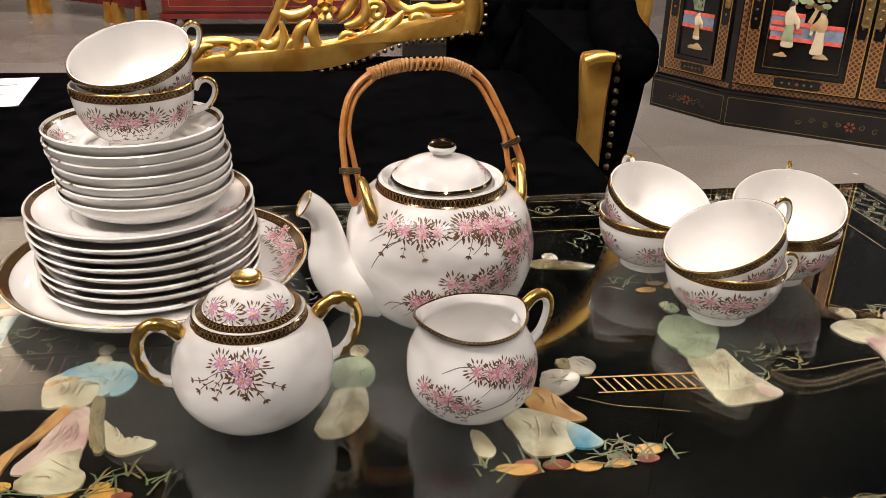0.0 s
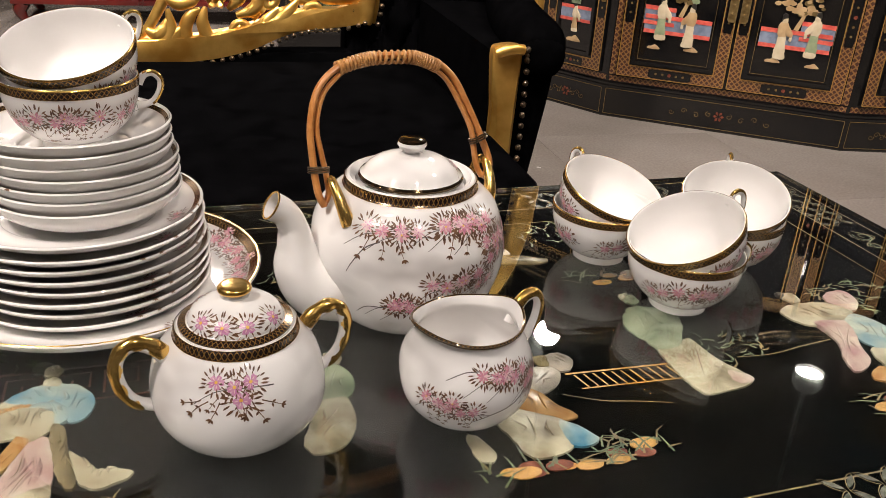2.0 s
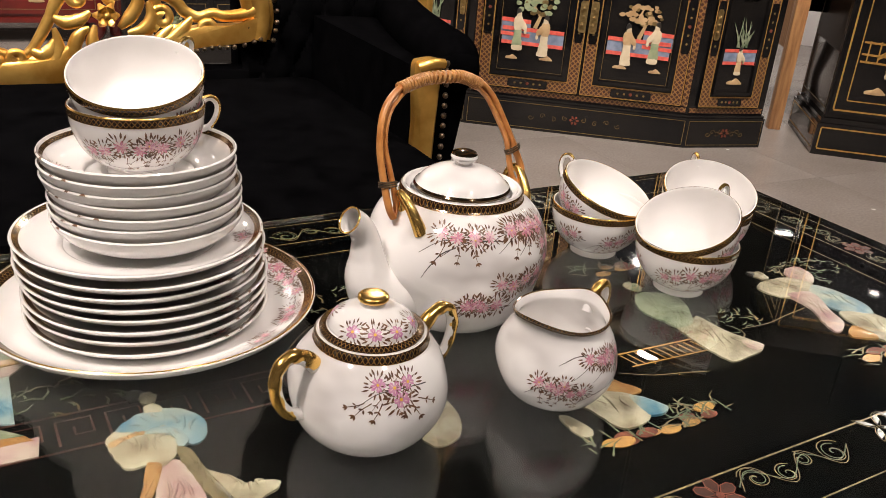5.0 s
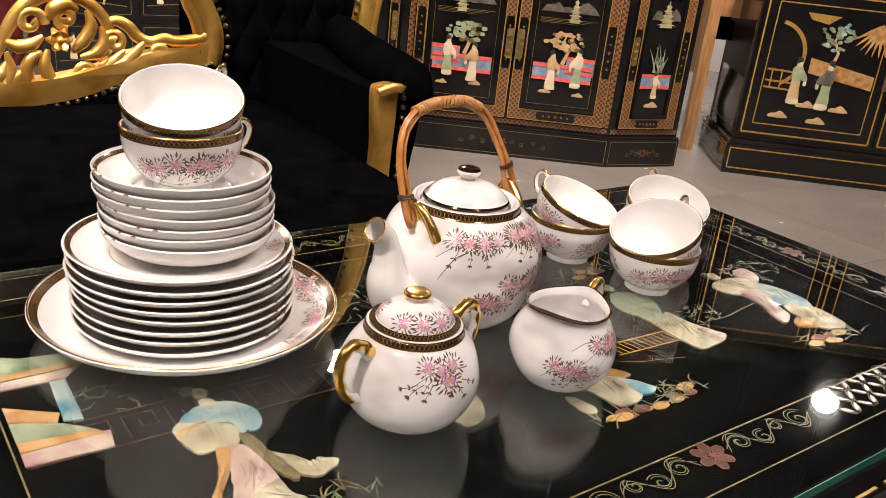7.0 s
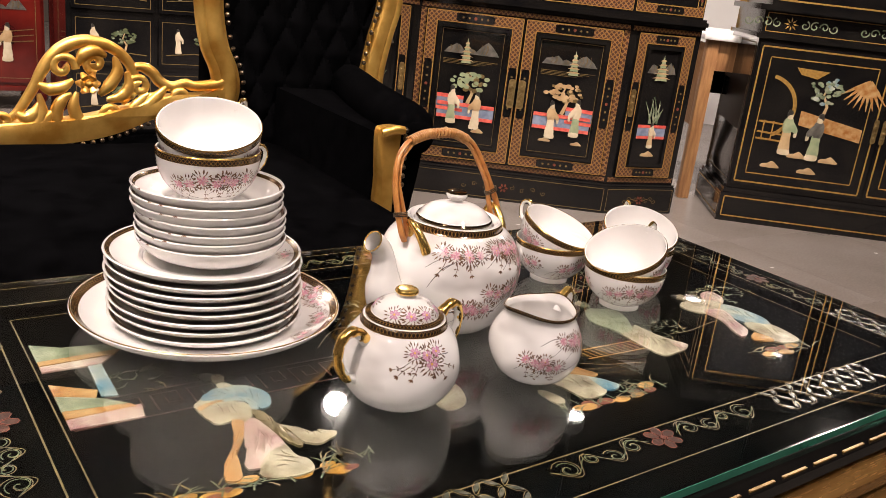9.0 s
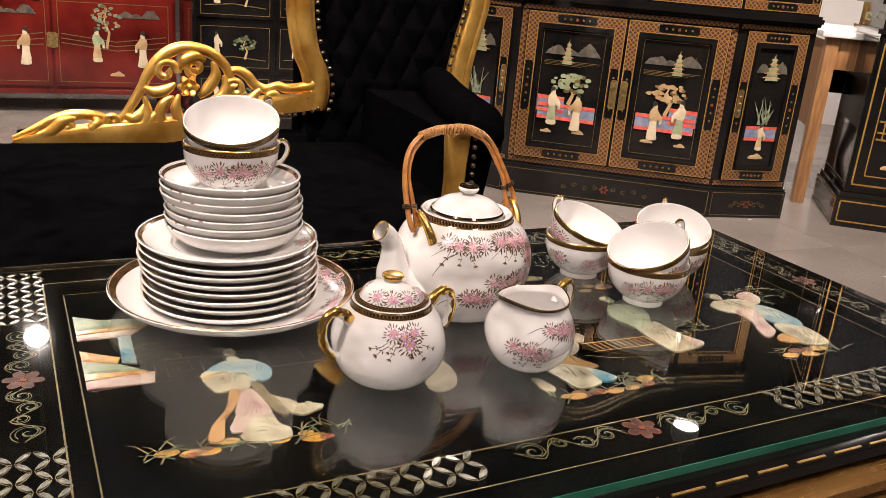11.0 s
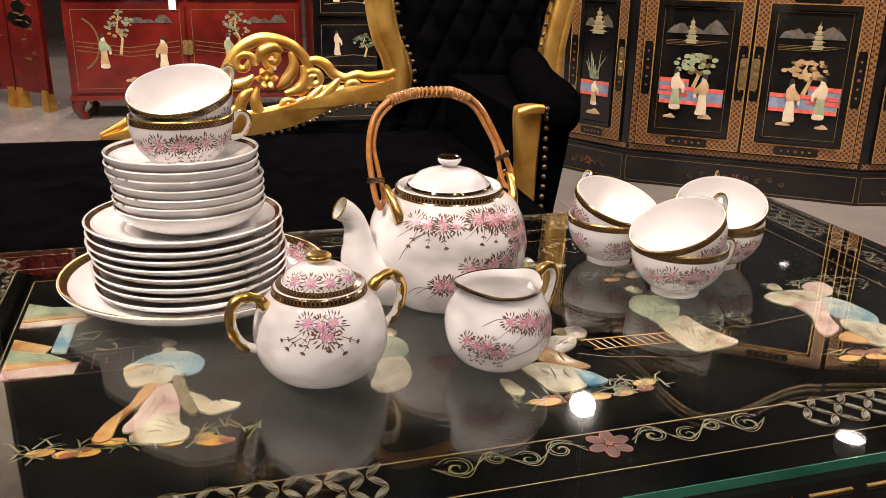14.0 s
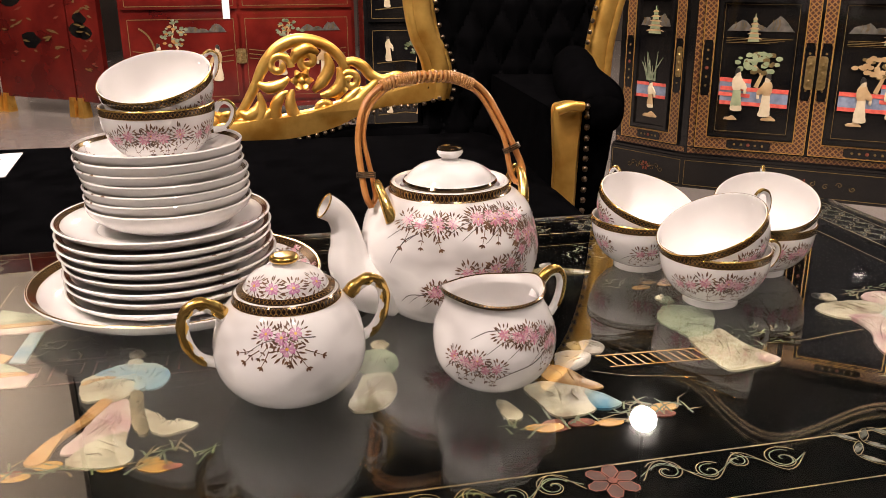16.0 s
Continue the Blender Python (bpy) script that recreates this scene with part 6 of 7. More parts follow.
def scenic_door(cab, fc, u0, u1, z0, z1, seed, mirror, fw=0.036, wide=True):
    bm = bmesh.new()
    slab(bm, fc, u0, u1, z0, z1, 0.0, 0.010)
    door = part("door", bm, lacquer, cab, "black lacquer door with relief garden scene", smooth=False)
    trellis_frame(door, fc, u0 + 0.003, u1 - 0.003, z0 + 0.003, z1 - 0.003, fw, 0.0106)
    i = fw + 0.012
    bm = bmesh.new()
    for a in ((u0 + i, u1 - i, z0 + i, z0 + i + 0.010), (u0 + i, u1 - i, z1 - i - 0.010, z1 - i), (u0 + i, u0 + i + 0.010, z0 + i + 0.010, z1 - i - 0.010), (u1 - i - 0.010, u1 - i, z0 + i + 0.010, z1 - i - 0.010)):
        slab(bm, fc, *a, 0.010, 0.019)
    part("bead", bm, lacquer, door, "raised black bead round the scene", smooth=False)
    if wide:
        bm = bmesh.new()
        rect_line(bm, u0 + i + 0.016, u1 - i - 0.016, z0 + i + 0.016, z1 - i - 0.016, 0.0016, 0.0106, 0, fc.axes())
        part("gold_line", bm, gold_paint_dim, door, smooth=False)
        garden(door, fc, u0 + i + 0.018, u1 - i - 0.018, z0 + i + 0.018, z1 - i - 0.018, 0.0108, seed, mirror)
    else:
        a, b, c, e = u0 + i + 0.012, u1 - i - 0.012, z0 + i + 0.012, z1 - i - 0.012
        W, Hh = b - a, e - c
        hills(door, fc, a, b, c + Hh * 0.80, Hh * 0.10, 0.0108, seed)
        pagoda(door, fc, (a + b) / 2, c + Hh * 0.74, W * 0.6, Hh * 0.22, 0.0133)
        bm = bmesh.new()
        ax = fc.axes(0.0108)
        for f in (0.22, 0.32):
            prism(bm, [(a, c + Hh * f), (b, c + Hh * f), (b, c + Hh * (f + 0.025)), (a, c + Hh * (f + 0.025))], 0, 0.002, 0, 0, ax)
        prism(bm, [(a, c + Hh * 0.245), (b, c + Hh * 0.245), (b, c + Hh * 0.32), (a, c + Hh * 0.32)], 0, 0.001, 1, 0, ax)
        g = random.Random(seed)
        for k in range(12):
            x, an = (a + b) / 2 + W * g.uniform(-0.15, 0.15), g.uniform(1.0, 2.1)
            l = Hh * g.uniform(0.12, 0.25)
            ribbon(bm, [(x, c + Hh * 0.36), (x + l * 0.5 * math.cos(an), c + Hh * 0.36 + l * 0.55 * math.sin(an)), (x + l * math.cos(an), c + Hh * 0.36 + l * math.sin(an))], [0.006, 0.005, 0.001], 0.0024 + 0.0001 * k, 2, ax)
        part("relief_plant", bm, [red_paint, blue_paint, stone_green], door, "green relief plants behind a red rail", smooth=False)
        lady(door, fc, (a + b) / 2, c + Hh * 0.14, Hh * 0.22, (relief_tan, relief_ivory), 0.0135)
        rock(door, fc, (a + b) / 2, c + Hh * 0.06, W * 0.22, 0.0108)
    return door


def lock_plate(cab, fc, u, z, w, h, d=0.011):
    bm = bmesh.new()
    ax = fc.axes(d)
    prism(bm, [(u - w, z - h * 0.85), (u - w * 0.6, z - h), (u + w * 0.6, z - h), (u + w, z - h * 0.85), (u + w, z + h * 0.85), (u + w * 0.6, z + h), (u - w * 0.6, z + h), (u - w, z + h * 0.85)], 0, 0.003, 0, 0.001, ax)
    for dz in (-0.5, 0, 0.5):
        prism(bm, [(u + 0.005 * math.cos(q), z + h * dz + 0.005 * math.sin(q)) for q in (1.047 * j for j in range(6))], 0, 0.008, 0, 0.002, ax)
    part("lock_plate", bm, brass, cab, "aged brass lock plate")


china = thing("china_cabinet", Matrix(), "black lacquer china cabinet with angled sides, relief garden scenes", "cabinet")
PL = [(1.360, 3.180), (1.520, 2.920), (2.150, 2.480), (2.452, 2.420)]
inn = Vector((0.573, 0.82)) * 0.30


def plan(o):
    """The cabinet's plan, drawn in by o all round its front."""
    fs = [Face(PL[i], PL[i + 1], o) for i in range(3)]
    pts = [fs[0].o + fs[0].ex * 0.0]
    for a, b in zip(fs, fs[1:]):
        d = b.o - a.o
        t = (d.x * b.ex.y - d.y * b.ex.x) / (a.ex.x * b.ex.y - a.ex.y * b.ex.x)
        pts.append(a.o + a.ex * t)
    pts.append(fs[2].o + fs[2].ex * fs[2].w)
    pts += [pts[-1] + Vector((*inn, 0)), pts[0] + Vector((*inn, 0))]
    return [(p.x, p.y) for p in pts]


bm = bmesh.new()
prism(bm, plan(0.0), 0.0, 0.104)
prism(bm, plan(0.008), 0.104, 0.112)
part("plinth", bm, lacquer, china, "black lacquer plinth", smooth=False)
for nm, steps in (("carcass", ((0.022, 0.112, 0.700),)), ("waist_moulding", ((0.004, 0.700, 0.712), (-0.008, 0.712, 0.728), (0.006, 0.728, 0.738))), ("upper_carcass", ((0.030, 0.738, 1.56),)), ("cornice", ((0.012, 1.56, 1.585), (-0.008, 1.585, 1.625), (0.004, 1.625, 1.645)))):
    bm = bmesh.new()
    for o, za, zb in steps:
        prism(bm, plan(o), za, zb)
    part(nm, bm, lacquer, china, "black lacquer " + nm.replace("_", " "), smooth=False)
po = plan(0.022)
faces = [Face(po[i], po[i + 1]) for i in range(3)]
pb = plan(0.0)
for i, (fc, fb) in enumerate(zip(faces, [Face(pb[k], pb[k + 1]) for k in range(3)])):
    bm = bmesh.new()
    rect_line(bm, 0.008, fb.w - 0.008, 0.010, 0.095, 0.0020, 0.0008, 0, fb.axes())
    cu = fb.w / 2
    sc = 0.16 if i == 1 else 0.07
    for sg in (-1, 1):
        for k in range(4):
            ribbon(bm, [(cu + sg * q, w) for q, w in spiral(sc * (k + 0.8) / 4, 0.052 + 0.004 * (-1) ** k, 0.002, 0.010, 0.5 + k, 1.1 * (-1) ** k, 12)], 0.0016, 0.0010 + 0.0001 * k, 0, fb.axes())
    for k in range(6):
        a = k * 1.047
        prism(bm, [(cu + 0.004 * math.cos(a), 0.052 + 0.004 * math.sin(a)), (cu + 0.013 * math.cos(a - 0.35), 0.052 + 0.013 * math.sin(a - 0.35)), (cu + 0.018 * math.cos(a), 0.052 + 0.018 * math.sin(a)), (cu + 0.013 * math.cos(a + 0.35), 0.052 + 0.013 * math.sin(a + 0.35))], 0, 0.0014, 1, 0, fb.axes())
    part("painted_scroll", bm, [gold_paint_dim, rust_paint], china, "gold scrolls round a rust flower", smooth=False)
    w = fc.w
    for za, zb in ((0.118, 0.136), (0.678, 0.694)):
        bm = bmesh.new()
        strip(bm, fc, 0.006, w - 0.006, za, zb, 0.0012, 0.017)
        part("trellis_band", bm, trellis, china, "red and gold trellis band", smooth=False)
    if i == 1:
        c = w / 2
        scenic_door(china, fc, 0.026, c - 0.003, 0.140, 0.674, 1, False)
        scenic_door(china, fc, c + 0.003, w - 0.026, 0.140, 0.674, 2, True)
        for sg in (-1, 1):
            lock_plate(china, fc, c + sg * 0.018, 0.405, 0.013, 0.052, 0.0125)
        for ua in (0.004, w - 0.024):
            bm = bmesh.new()
            strip(bm, fc, ua, ua + 0.020, 0.140, 0.674, 0.0012, 0.02)
            part("trellis_stile", bm, trellis, china, smooth=False)
    else:
        scenic_door(china, fc, 0.030, w - 0.030, 0.140, 0.674, 3 + i, False, 0.034, wide=False)
        lock_plate(china, fc, 0.046 if i == 2 else w - 0.046, 0.42, 0.010, 0.05, 0.0125)
    # upper stage: a trellis rail below framed glass
    fu = Face(plan(0.030)[i], plan(0.030)[i + 1])
    trel = trellis_frame(china, fu, 0.006, fu.w - 0.006, 0.745, 0.860, 0.030, 0.0012)
    bm = bmesh.new()
    doors = 2 if i == 1 else 1
    for k in range(doors):
        a, b = fu.w * k / doors + 0.01, fu.w * (k + 1) / doors - 0.01
        pane = bmesh.new()
        slab(pane, fu, a + 0.05, b - 0.05, 0.93, 1.50, 0.0, 0.004)
        part("glass_pane", pane, cabinet_glass, china, "dark glass pane", smooth=False)
        trellis_frame(china, fu, a, b, 0.875, 1.552, 0.034, 0.0012)
        rect_line(bm, a + 0.045, b - 0.045, 0.925, 1.505, 0.004, 0.005, 0, fu.axes())
    part("gold_glazing_line", bm, gold_paint, china, smooth=False)

bm = bmesh.new()
fco = Face(plan(0.012)[1], plan(0.012)[2])
for k, zz in enumerate((1.600, 1.618, 1.648)):
    crest = [(fco.w * t, zz + 0.205 * math.sin(math.pi * t) ** 2) for t in (j / 24 for j in range(25))]
    ribbon(bm, crest, 0.008 - 0.002 * k, 0.022 + 0.0002 * k, 0, fco.axes())
part("crest_line", bm, gold_paint_dim, china, "curved gold lines on the crest", smooth=False)
bm = bmesh.new()
prism(bm, [(fco.w * t, 1.590 + 0.275 * math.sin(math.pi * t) ** 2 + 0.005) for t in (j / 24 for j in range(25))] + [(fco.w * (1 - 0.001), 1.58), (0.001, 1.58)], -0.03, 0.021, 0, 0, fco.axes())
part("crest", bm, lacquer, china, "curved black lacquer crest", smooth=False)
for i in (0, 2):
    fside = Face(plan(-0.008)[i], plan(-0.008)[i + 1])
    bm = bmesh.new()
    for zz in (1.594, 1.616):
        ribbon(bm, [(0.012, zz), (fside.w - 0.012, zz)], 0.005, 0.0012, 0, fside.axes())
    part("cornice_line", bm, gold_paint_dim, china, "gold lines on the cornice", smooth=False)

# second cabinet, black with double gold lines
side = thing("sideboard_cabinet", Matrix(), "black lacquer cabinet with double gold lines and painted court scenes", "cabinet")
Q0 = Vector((2.600, 2.318))
dB = Vector((0.49, -0.38)).normalized()
nB = Vector((dB.y, -dB.x))
WB = 1.05


def planB(o):
    a, b = Q0 + dB * o - nB * o, Q0 + dB * (WB - o) - nB * o
    return [tuple(a), tuple(b), tuple(b - nB * (0.44 - o)), tuple(a - nB * (0.44 - o))]


bm = bmesh.new()
prism(bm, planB(0.0), 0.0, 0.112)
prism(bm, planB(0.010), 0.112, 0.130)
part("plinth", bm, lacquer, side, "black lacquer plinth", smooth=False)
for nm, steps in (("carcass", ((0.022, 0.130, 0.70),)), ("frieze", ((0.008, 0.70, 0.716), (0.026, 0.716, 0.80))), ("worktop", ((0.0, 0.80, 0.82),)), ("upper_carcass", ((0.05, 0.82, 1.67),)), ("cornice", ((0.02, 1.67, 1.73),))):
    bm = bmesh.new()
    for o, za, zb in steps:
        prism(bm, planB(o), za, zb)
    part(nm, bm, lacquer, side, "black lacquer " + nm.replace("_", " "), smooth=False)
p0 = planB(0.0)
fb = Face(p0[0], p0[1])
fs = Face(p0[3], p0[0])
bm = bmesh.new()
for f in (fb, fs):
    rect_line(bm, 0.016, f.w - 0.016, 0.022, 0.098, 0.0050, 0.0010, 0, f.axes())
part("gold_plinth_line", bm, gold_paint, side, smooth=False)
p1 = planB(0.022)
fb = Face(p1[0], p1[1])
fs = Face(p1[3], p1[0])
half = fb.w / 2
for k in range(2):
    a, b = k * half + 0.008, (k + 1) * half - 0.004
    bm = bmesh.new()
    slab(bm, fb, a, b, 0.150, 0.685, 0, 0.010)
    door = part("door", bm, lacquer, side, "black lacquer door with double gold lines", smooth=False)
    for q, lw in ((0.012, 0.0060), (0.048, 0.0042)):
        bm = bmesh.new()
        rect_line(bm, a + q, b - q, 0.150 + q, 0.685 - q, lw, 0.0108, 0, fb.axes())
        part("gold_line", bm, gold_paint, door, smooth=False)
    W, Z0 = b - a, 0.20
    ax = fb.axes(0.0108)
    bm = bmesh.new()
    arc = [(a + 0.058 + 0.115 * math.cos(t), 0.455 + 0.115 * math.sin(t)) for t in (-1.1 + 2.5 * j / 18 for j in range(19))]
    ribbon(bm, arc, 0.014, 0.0012, 0, ax)
    for zz in (0.36, 0.40, 0.335):
        ribbon(bm, [(a + 0.055, zz), (a + 0.17, zz - 0.004)], 0.007, 0.0014, 0, ax)
    for uu in (0.075, 0.11, 0.15):
        ribbon(bm, [(a + uu, 0.33), (a + uu, 0.405)], 0.005, 0.0016, 0, ax)
    prism(bm, [(a + 0.20, 0.40), (b - 0.055, 0.36), (b - 0.055, 0.41), (a + 0.20, 0.455)], 0, 0.0012, 1, 0, ax)
    prism(bm, [(a + 0.15, 0.610), (a + 0.27, 0.605), (a + 0.23, 0.575), (a + 0.17, 0.585)], 0, 0.002, 0, 0, ax)
    for j in range(9):
        an = -2.6 + 0.22 * j
        ribbon(bm, [(b - 0.07, 0.59), (b - 0.07 + 0.05 * math.cos(an), 0.59 + 0.05 * math.sin(an)), (b - 0.07 + 0.11 * math.cos(an), 0.59 + 0.11 * math.sin(an))], [0.012, 0.014, 0.003], 0.0018 + 0.0001 * j, 1, ax)
    part("painted_gate", bm, [gold_paint, stone_tan], door, "gold moon gate, railing and fan leaf", smooth=False)
    tree(door, fb, a + 0.275, 0.42, 0.13, 0.17, 0.0125, 30 + k, stone_green, stone_blue)
    lady(door, fb, a + 0.165, 0.285, 0.165, (relief_tan, relief_jade), 0.013)
    lady(door, fb, a + 0.275, 0.275, 0.175, (relief_jade, relief_smoke), 0.0155, -1)
    for u, z in ((0.13, 0.228), (0.27, 0.22), (0.34, 0.27), (0.22, 0.275)):
        rock(door, fb, a + u, z, 0.034, 0.0108)
    lock_plate(door, fb, b - 0.010 if k == 0 else a + 0.010, 0.41, 0.009, 0.045, 0.0125)
bm = bmesh.new()
pu = planB(0.026)
fu = Face(pu[0], pu[1])
for cu in (0.10, 0.52, 0.94):
    for k in range(8):
        t = k * 0.785
        prism(bm, [(cu + 0.006 * math.cos(t), 0.758 + 0.006 * math.sin(t)), (cu + 0.014 * math.cos(t - 0.2), 0.758 + 0.014 * math.sin(t - 0.2)), (cu + 0.026 * math.cos(t), 0.758 + 0.026 * math.sin(t)), (cu + 0.014 * math.cos(t + 0.2), 0.758 + 0.014 * math.sin(t + 0.2))], 0, 0.0012, 0, 0, fu.axes())
    for sg in (-1, 1):
        for k in range(4):
            ribbon(bm, [(cu + sg * q, w) for q, w in spiral(0.05 + 0.035 * k, 0.758, 0.003, 0.018, 0.6 + k, 1.1 * (-1) ** k, 12)], 0.005, 0.0012 + 0.0001 * k, 1, fu.axes())
rect_line(bm, 0.012, fu.w - 0.012, 0.726, 0.792, 0.003, 0.0008, 0, fu.axes())
part("painted_frieze", bm, [gold_paint, stone_green], side, "gold stars and green scrolls on the frieze", smooth=False)
pu = planB(0.05)
for f in (Face(pu[0], pu[1]), Face(pu[3], pu[0])):
    nd = 2 if f.w > 0.6 else 1
    bm = bmesh.new()
    for k in range(nd):
        a, b = f.w * k / nd + 0.012, f.w * (k + 1) / nd - 0.012
        rect_line(bm, a, b, 0.84, 1.65, 0.006, 0.0008, 0, f.axes())
        rect_line(bm, a + 0.045, b - 0.045, 0.885, 1.605, 0.005, 0.0008, 0, f.axes())
        pane = bmesh.new()
        slab(pane, f, a + 0.055, b - 0.055, 0.895, 1.595, 0, 0.004)
        part("glass_pane", pane, cabinet_glass, side, "dark glass pane", smooth=False)
    part("gold_frame_line", bm, gold_paint, side, smooth=False)
bm = bmesh.new()
rect_line(bm, 0.02, fs.w - 0.02, 0.16, 0.68, 0.004, 0.0008, 0, fs.axes())
part("gold_side_line", bm, gold_paint_dim, side, smooth=False)

# red lacquer cabinet on short carved feet
redc = thing("red_cabinet", Matrix(), "dark red lacquer cabinet with gold figure scenes on carved feet", "cabinet")
RX0, RX1, RY = -0.56, 0.51, 4.42
bm = bmesh.new()
box(bm, RX0, RX1, RY, RY + 0.42, 0.10, 1.10, 0, 0.004)
box(bm, RX0 - 0.012, RX1 + 0.012, RY - 0.012, RY + 0.42, 0.088, 0.112, 0, 0.004)
part("carcass", bm, red_lacquer, redc, "dark red lacquer carcass", smooth=False)
for fx in (RX0 + 0.03, RX1 - 0.03):
    for fy in (RY + 0.02, RY + 0.38):
        bm = bmesh.new()
        s = 1 if fx < 0 else -1
        tube(bm, cr([(fx, fy, 0.092), (fx - 0.012 * s, fy, 0.06), (fx, fy, 0.025), (fx + 0.025 * s, fy, 0.0)], 5), [0.035, 0.030, 0.02, 0.014], 12)
        part("foot", bm, red_lacquer, redc, "curved red foot")
frd = Face((RX0, RY), (RX1, RY))
wd = (frd.w - 0.02) / 2
for k in range(2):
    a, b = 0.01 + k * wd + 0.006, 0.01 + (k + 1) * wd - 0.006
    bm = bmesh.new()
    slab(bm, frd, a, b, 0.125, 0.52, 0, 0.010)
    door = part("door", bm, red_lacquer, redc, "dark red lacquer door with gold scene", smooth=False)
    bm = bmesh.new()
    rect_line(bm, a + 0.02, b - 0.02, 0.145, 0.50, 0.0030, 0.0106, 0, frd.axes())
    for j in range(3):
        ribbon(bm, [(a + 0.03, 0.36 - 0.02 * j), (a + wd * 0.5, 0.33 - 0.02 * j), (b - 0.03, 0.36 - 0.025 * j)], 0.004, 0.0108 + 0.0001 * j, 0, frd.axes())
    if k == 0:
        ribbon(bm, [(a + 0.03 + 0.10 * math.cos(t), 0.35 + 0.12 * math.sin(t)) for t in (-1.2 + 2.4 * j / 14 for j in range(15))], 0.008, 0.0112, 0, frd.axes())
    part("gold_line", bm, gold_paint_dim, door, smooth=False)
    tree(door, frd, a + wd * 0.42, 0.30, 0.13, 0.20, 0.0115, 50 + k, stone_green, stone_tan)
    hills(door, frd, a + wd * 0.5, b - 0.05, 0.44, 0.04, 0.0108, 60 + k)
    lady(door, frd, a + wd * (0.28 if k == 0 else 0.34), 0.24, 0.15, (relief_tan, relief_jade), 0.013)
    lady(door, frd, a + wd * (0.78 if k == 0 else 0.72), 0.22, 0.16, (relief_ivory, relief_tan), 0.013, -1)
    rock(door, frd, a + wd * 0.5, 0.175, 0.03, 0.0108)
    bm = bmesh.new()
    slab(bm, frd, a, b, 0.545, 0.69, 0, 0.010)
    dr = part("drawer", bm, red_lacquer, redc, "dark red lacquer drawer", smooth=False)
    bm = bmesh.new()
    rect_line(bm, a + 0.015, b - 0.015, 0.558, 0.677, 0.0030, 0.0106, 0, frd.axes())
    for j in range(7):
        ribbon(bm, spiral(a + 0.08 + 0.055 * j, 0.617, 0.004, 0.022, j, 1.0 * (-1) ** j, 10), 0.004, 0.0108, 0, frd.axes())
    part("gold_scroll", bm, gold_paint_dim, dr, smooth=False)
lock_plate(redc, frd, frd.w / 2, 0.33, 0.022, 0.034, 0.0115)
tag = thing("price_tag", Matrix(), "white paper price tag hanging on a thread from the red cabinet", "tag")
bm = bmesh.new()
box(bm, -0.095, -0.063, RY - 0.016, RY - 0.0135, 0.50, 0.585)
part("card", bm, paper, tag, smooth=False)
bm = bmesh.new()
tube(bm, [(-0.079, RY - 0.012, 0.66), (-0.079, RY - 0.0135, 0.585)], 0.0012, 6)
part("thread", bm, paper, tag)

# folding screen
screen = thing("folding_screen", Matrix(), "dark red lacquer folding screen painted with gold landscape, on gilt feet", "screen")
pts = [(-0.70, 4.66), (-0.885, 4.82), (-1.33, 5.10), (-1.72, 5.02), (-2.16, 5.30)]
pts = pts[::-1]
for k, (a, b) in enumerate(zip(pts, pts[1:])):
    f = Face(a, b)
    bm = bmesh.new()
    slab(bm, f, 0.006, f.w - 0.006, 0.085, 1.85, -0.025, 0)
    leaf = part("leaf", bm, red_lacquer, screen, "dark red lacquer screen leaf", smooth=False)
    g = random.Random(70 + k)
    bm = bmesh.new()
    for i in range(80):
        u, zz = g.uniform(0.05, max(0.06, f.w - 0.08)), g.uniform(0.25, 1.5)
        an, l = g.uniform(-0.4, 0.5), g.uniform(0.02, 0.07)
        ribbon(bm, [(u, zz), (u + l * 0.5, zz + l * 0.4 * math.sin(an)), (u + l, zz + l * math.sin(an))], [0.004, 0.012, 0.002], 0.0008 + 0.00005 * i, 0 if i % 3 else 1, f.axes())
    for i in range(5):
        u, zz, r = g.uniform(0.08, max(0.09, f.w - 0.1)), g.uniform(0.35, 1.2), g.uniform(0.04, 0.07)
        prism(bm, [(u + r * math.cos(q) * g.uniform(0.7, 1.3), zz + r * 0.6 * math.sin(q)) for q in (0.628 * j for j in range(10))], 0, 0.0006, 2, 0, f.axes())
    part("painted_landscape", bm, [gold_paint_dim, rust_paint, lacquer], leaf, "gold and black painted landscape", smooth=False)
    for u in (0.03, f.w - 0.03):
        bm = bmesh.new()
        c = f.o + f.ex * u - f.n * 0.012
        tube(bm, [(c.x, c.y, 0.10), (c.x, c.y, 0.07), (c.x, c.y, 0.03), (c.x, c.y, 0.0)], [0.028, 0.030, 0.034, 0.036], 4)
        part("foot", bm, gold_leaf, leaf, "gilt metal foot", smooth=False)

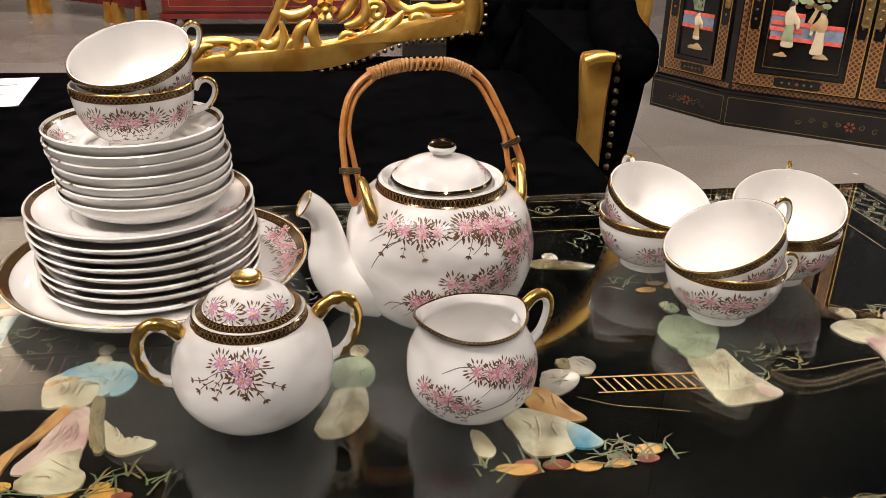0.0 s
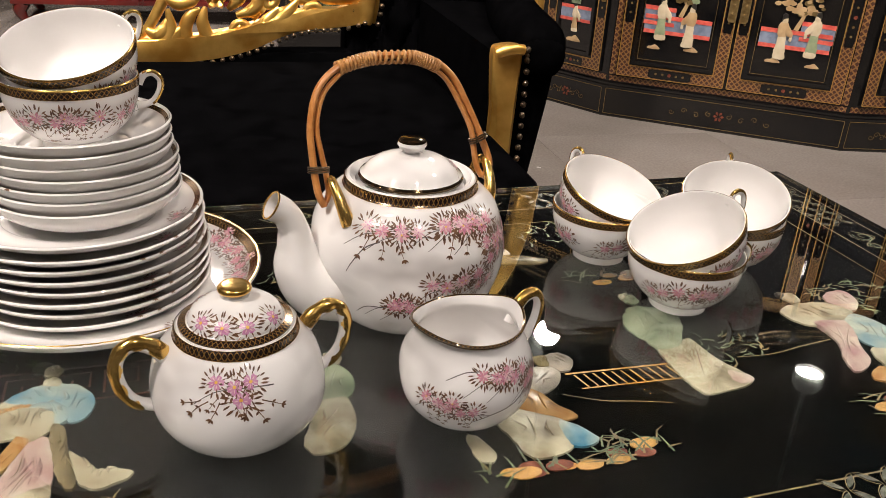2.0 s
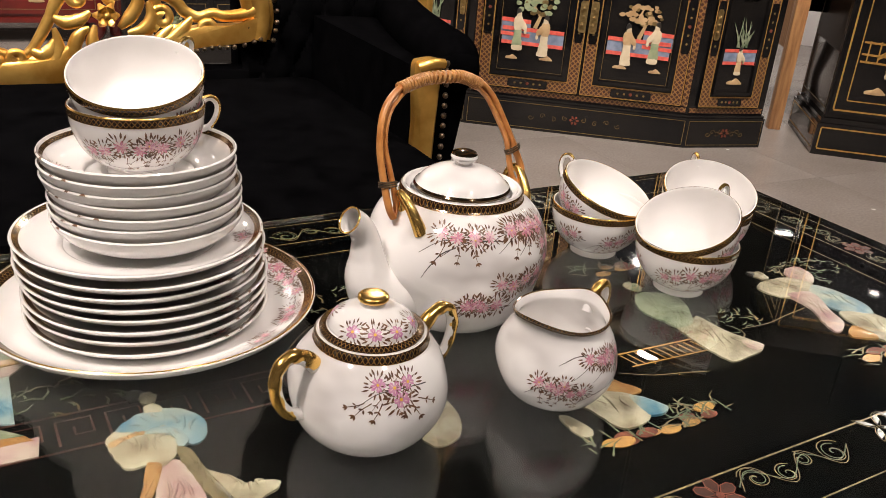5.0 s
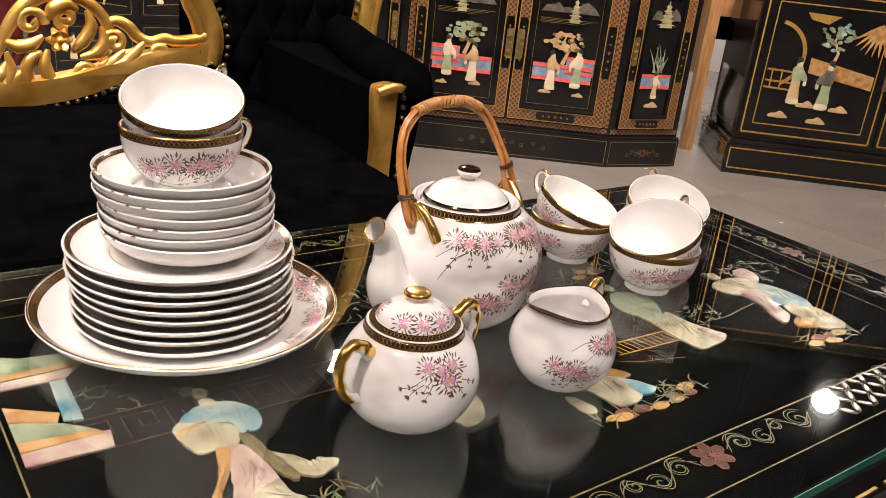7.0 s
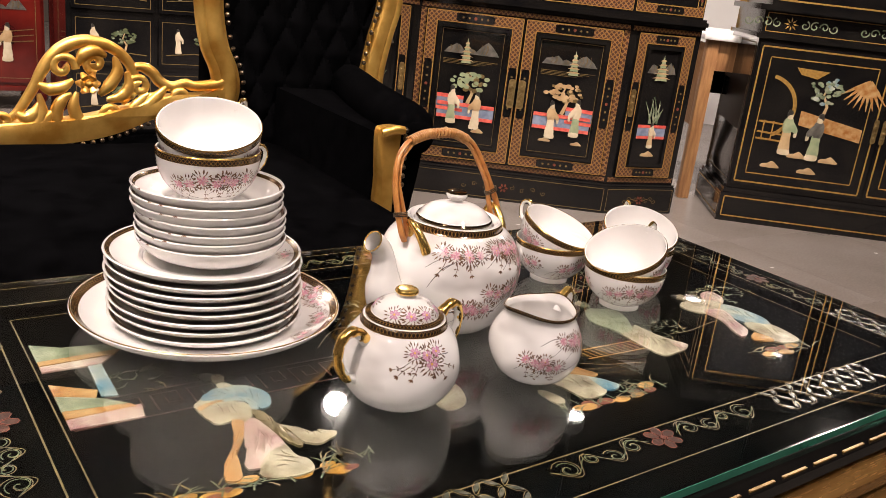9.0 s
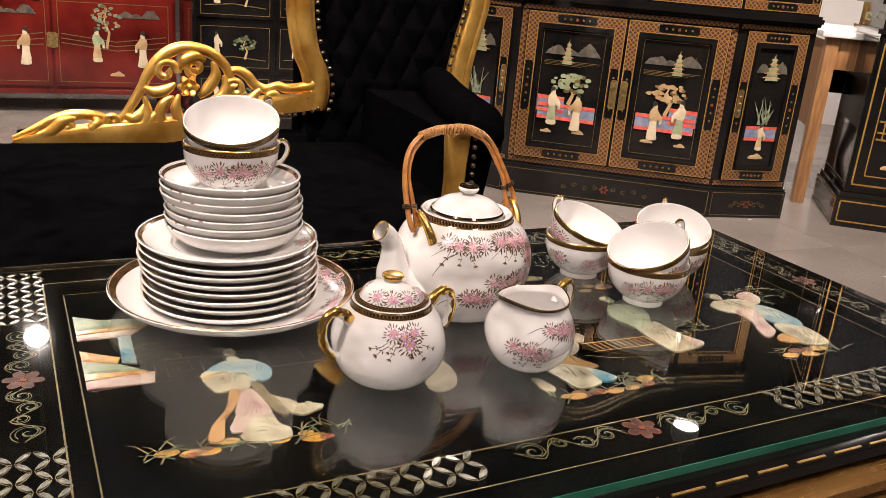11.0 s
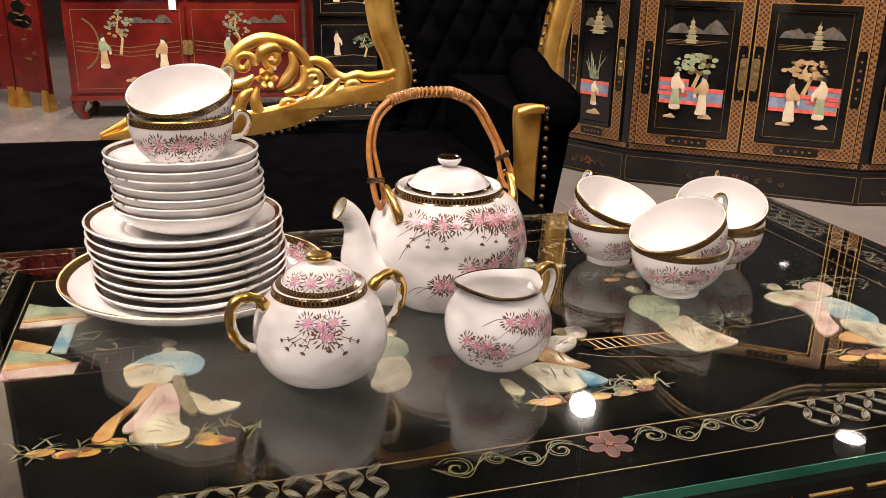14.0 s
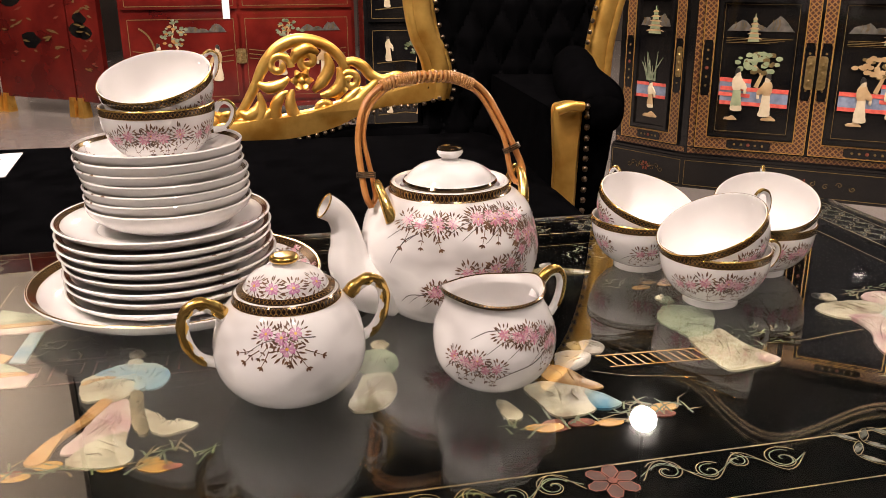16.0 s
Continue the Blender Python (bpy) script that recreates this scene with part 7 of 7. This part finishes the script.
# black chest of drawers with small ivory figures
chest = thing("black_chest", Matrix(), "black lacquer chest of drawers with small ivory figures", "chest")
CX0, CX1, CY = 0.52, 1.22, 3.95
bm = bmesh.new()
box(bm, CX0, CX1, CY, CY + 0.42, 0.0, 1.25, 0, 0.004)
part("carcass", bm, lacquer, chest, smooth=False)
fch = Face((CX0, CY), (CX1, CY))
for j in range(5):
    for k in range(2):
        a, b = 0.02 + k * 0.34, 0.02 + k * 0.34 + 0.32
        z0 = 0.06 + j * 0.222
        bm = bmesh.new()
        slab(bm, fch, a, b, z0, z0 + 0.20, 0, 0.010)
        dr = part("drawer", bm, lacquer, chest, "black lacquer drawer with a gold line", smooth=False)
        bm = bmesh.new()
        rect_line(bm, a + 0.014, b - 0.014, z0 + 0.014, z0 + 0.186, 0.0024, 0.0106, 0, fch.axes())
        ribbon(bm, [(a + 0.03, z0 + 0.05), (a + 0.15, z0 + 0.06), (b - 0.03, z0 + 0.045)], 0.004, 0.0108, 0, fch.axes())
        part("gold_line", bm, gold_paint_dim, dr, smooth=False)
        lady(dr, fch, a + 0.08, z0 + 0.06, 0.10, (relief_ivory, relief_ivory), 0.0112)
        tree(dr, fch, a + 0.20, z0 + 0.05, 0.10, 0.10, 0.0112, 90 + j * 2 + k, green_paint, stone_green)

# wooden console and a dark chair leg between the cabinets
console = thing("console_table", Matrix(), "brown wooden console table standing between the lacquer cabinets", "table")
cd, cn = Vector((0.82, -0.573, 0)), Vector((0.573, 0.82, 0))
c0 = Vector((2.735, 2.62, 0))
Rm = Matrix((cd, cn, Vector((0, 0, 1)))).transposed().to_4x4()
for u, v in ((0, 0), (0.34, 0), (0, 0.75), (0.34, 0.75)):
    bm = bmesh.new()
    box(bm, u - 0.024, u + 0.024, v - 0.024, v + 0.024, 0, 0.66, 0, 0.004)
    part("leg", bm, brown_wood, console, "square brown wooden leg", m=Matrix.Translation(c0) @ Rm)
bm = bmesh.new()
box(bm, 0.024, 0.316, -0.012, 0.012, 0.54, 0.66, 0, 0.003)
box(bm, -0.012, 0.012, 0.024, 0.73, 0.30, 0.64, 0, 0.003)
part("side_panel", bm, brown_wood, console, m=Matrix.Translation(c0) @ Rm)
bm = bmesh.new()
box(bm, -0.05, 0.39, -0.05, 0.80, 0.66, 0.685, 0, 0.008)
part("top", bm, white_paint, console, "pale marble console top", m=Matrix.Translation(c0) @ Rm)
chair = thing("side_chair", Matrix(), "dark wooden chair with a gold back and curved legs", "chair")
k0 = Vector((3.02, 3.06, 0))
for u, v in ((0, 0), (0.4, 0), (0, 0.4), (0.4, 0.4)):
    bm = bmesh.new()
    q = k0 + cd * u + cn * v
    tube(bm, cr([q + Vector((0, 0, 0.42)), q + Vector((-0.03, -0.02, 0.30)), q + Vector((0.01, 0.0, 0.12)), q + Vector((-0.03, -0.02, 0.0))], 6), [0.035, 0.028, 0.016, 0.022], 12)
    part("leg", bm, dark_wood, chair, "curved dark wooden leg")
bm = bmesh.new()
box(bm, -0.04, 0.44, -0.04, 0.44, 0.40, 0.48, 0, 0.02)
part("seat", bm, velvet, chair, m=Matrix.Translation(k0) @ Rm)
bm = bmesh.new()
tube(bm, cr([(0.0, 0.42, 0.46), (-0.02, 0.44, 0.70), (0.05, 0.46, 0.92), (0.2, 0.47, 1.0), (0.35, 0.46, 0.92), (0.42, 0.44, 0.70), (0.40, 0.42, 0.46)], 6), 0.025, 12)
part("back_frame", bm, gold_leaf, chair, "gilded back frame", m=Matrix.Translation(k0) @ Rm)

# ---------- floor ----------
bm = bmesh.new()
box(bm, X0, X1, Y0, Y1, -0.1, -0.004)
floor = tagged(part("floor", bm, floor_mat, smooth=False), "polished grey-beige tiled showroom floor", "floor", kind="structure")
bm = bmesh.new()
T = 0.60
box(bm, 0.0005, T - 0.0005, 0.0005, T - 0.0005, -0.006, 0.0, 0, 0.0005)
proto = part("tile", bm, floor_mat, floor, smooth=False)
for i in range(14):
    for j in range(14):
        o = proto if i == j == 0 else new("tile", proto.data)
        o.parent = floor
        o.location = (-3.0 + i * T, -0.9 + j * T, 0)
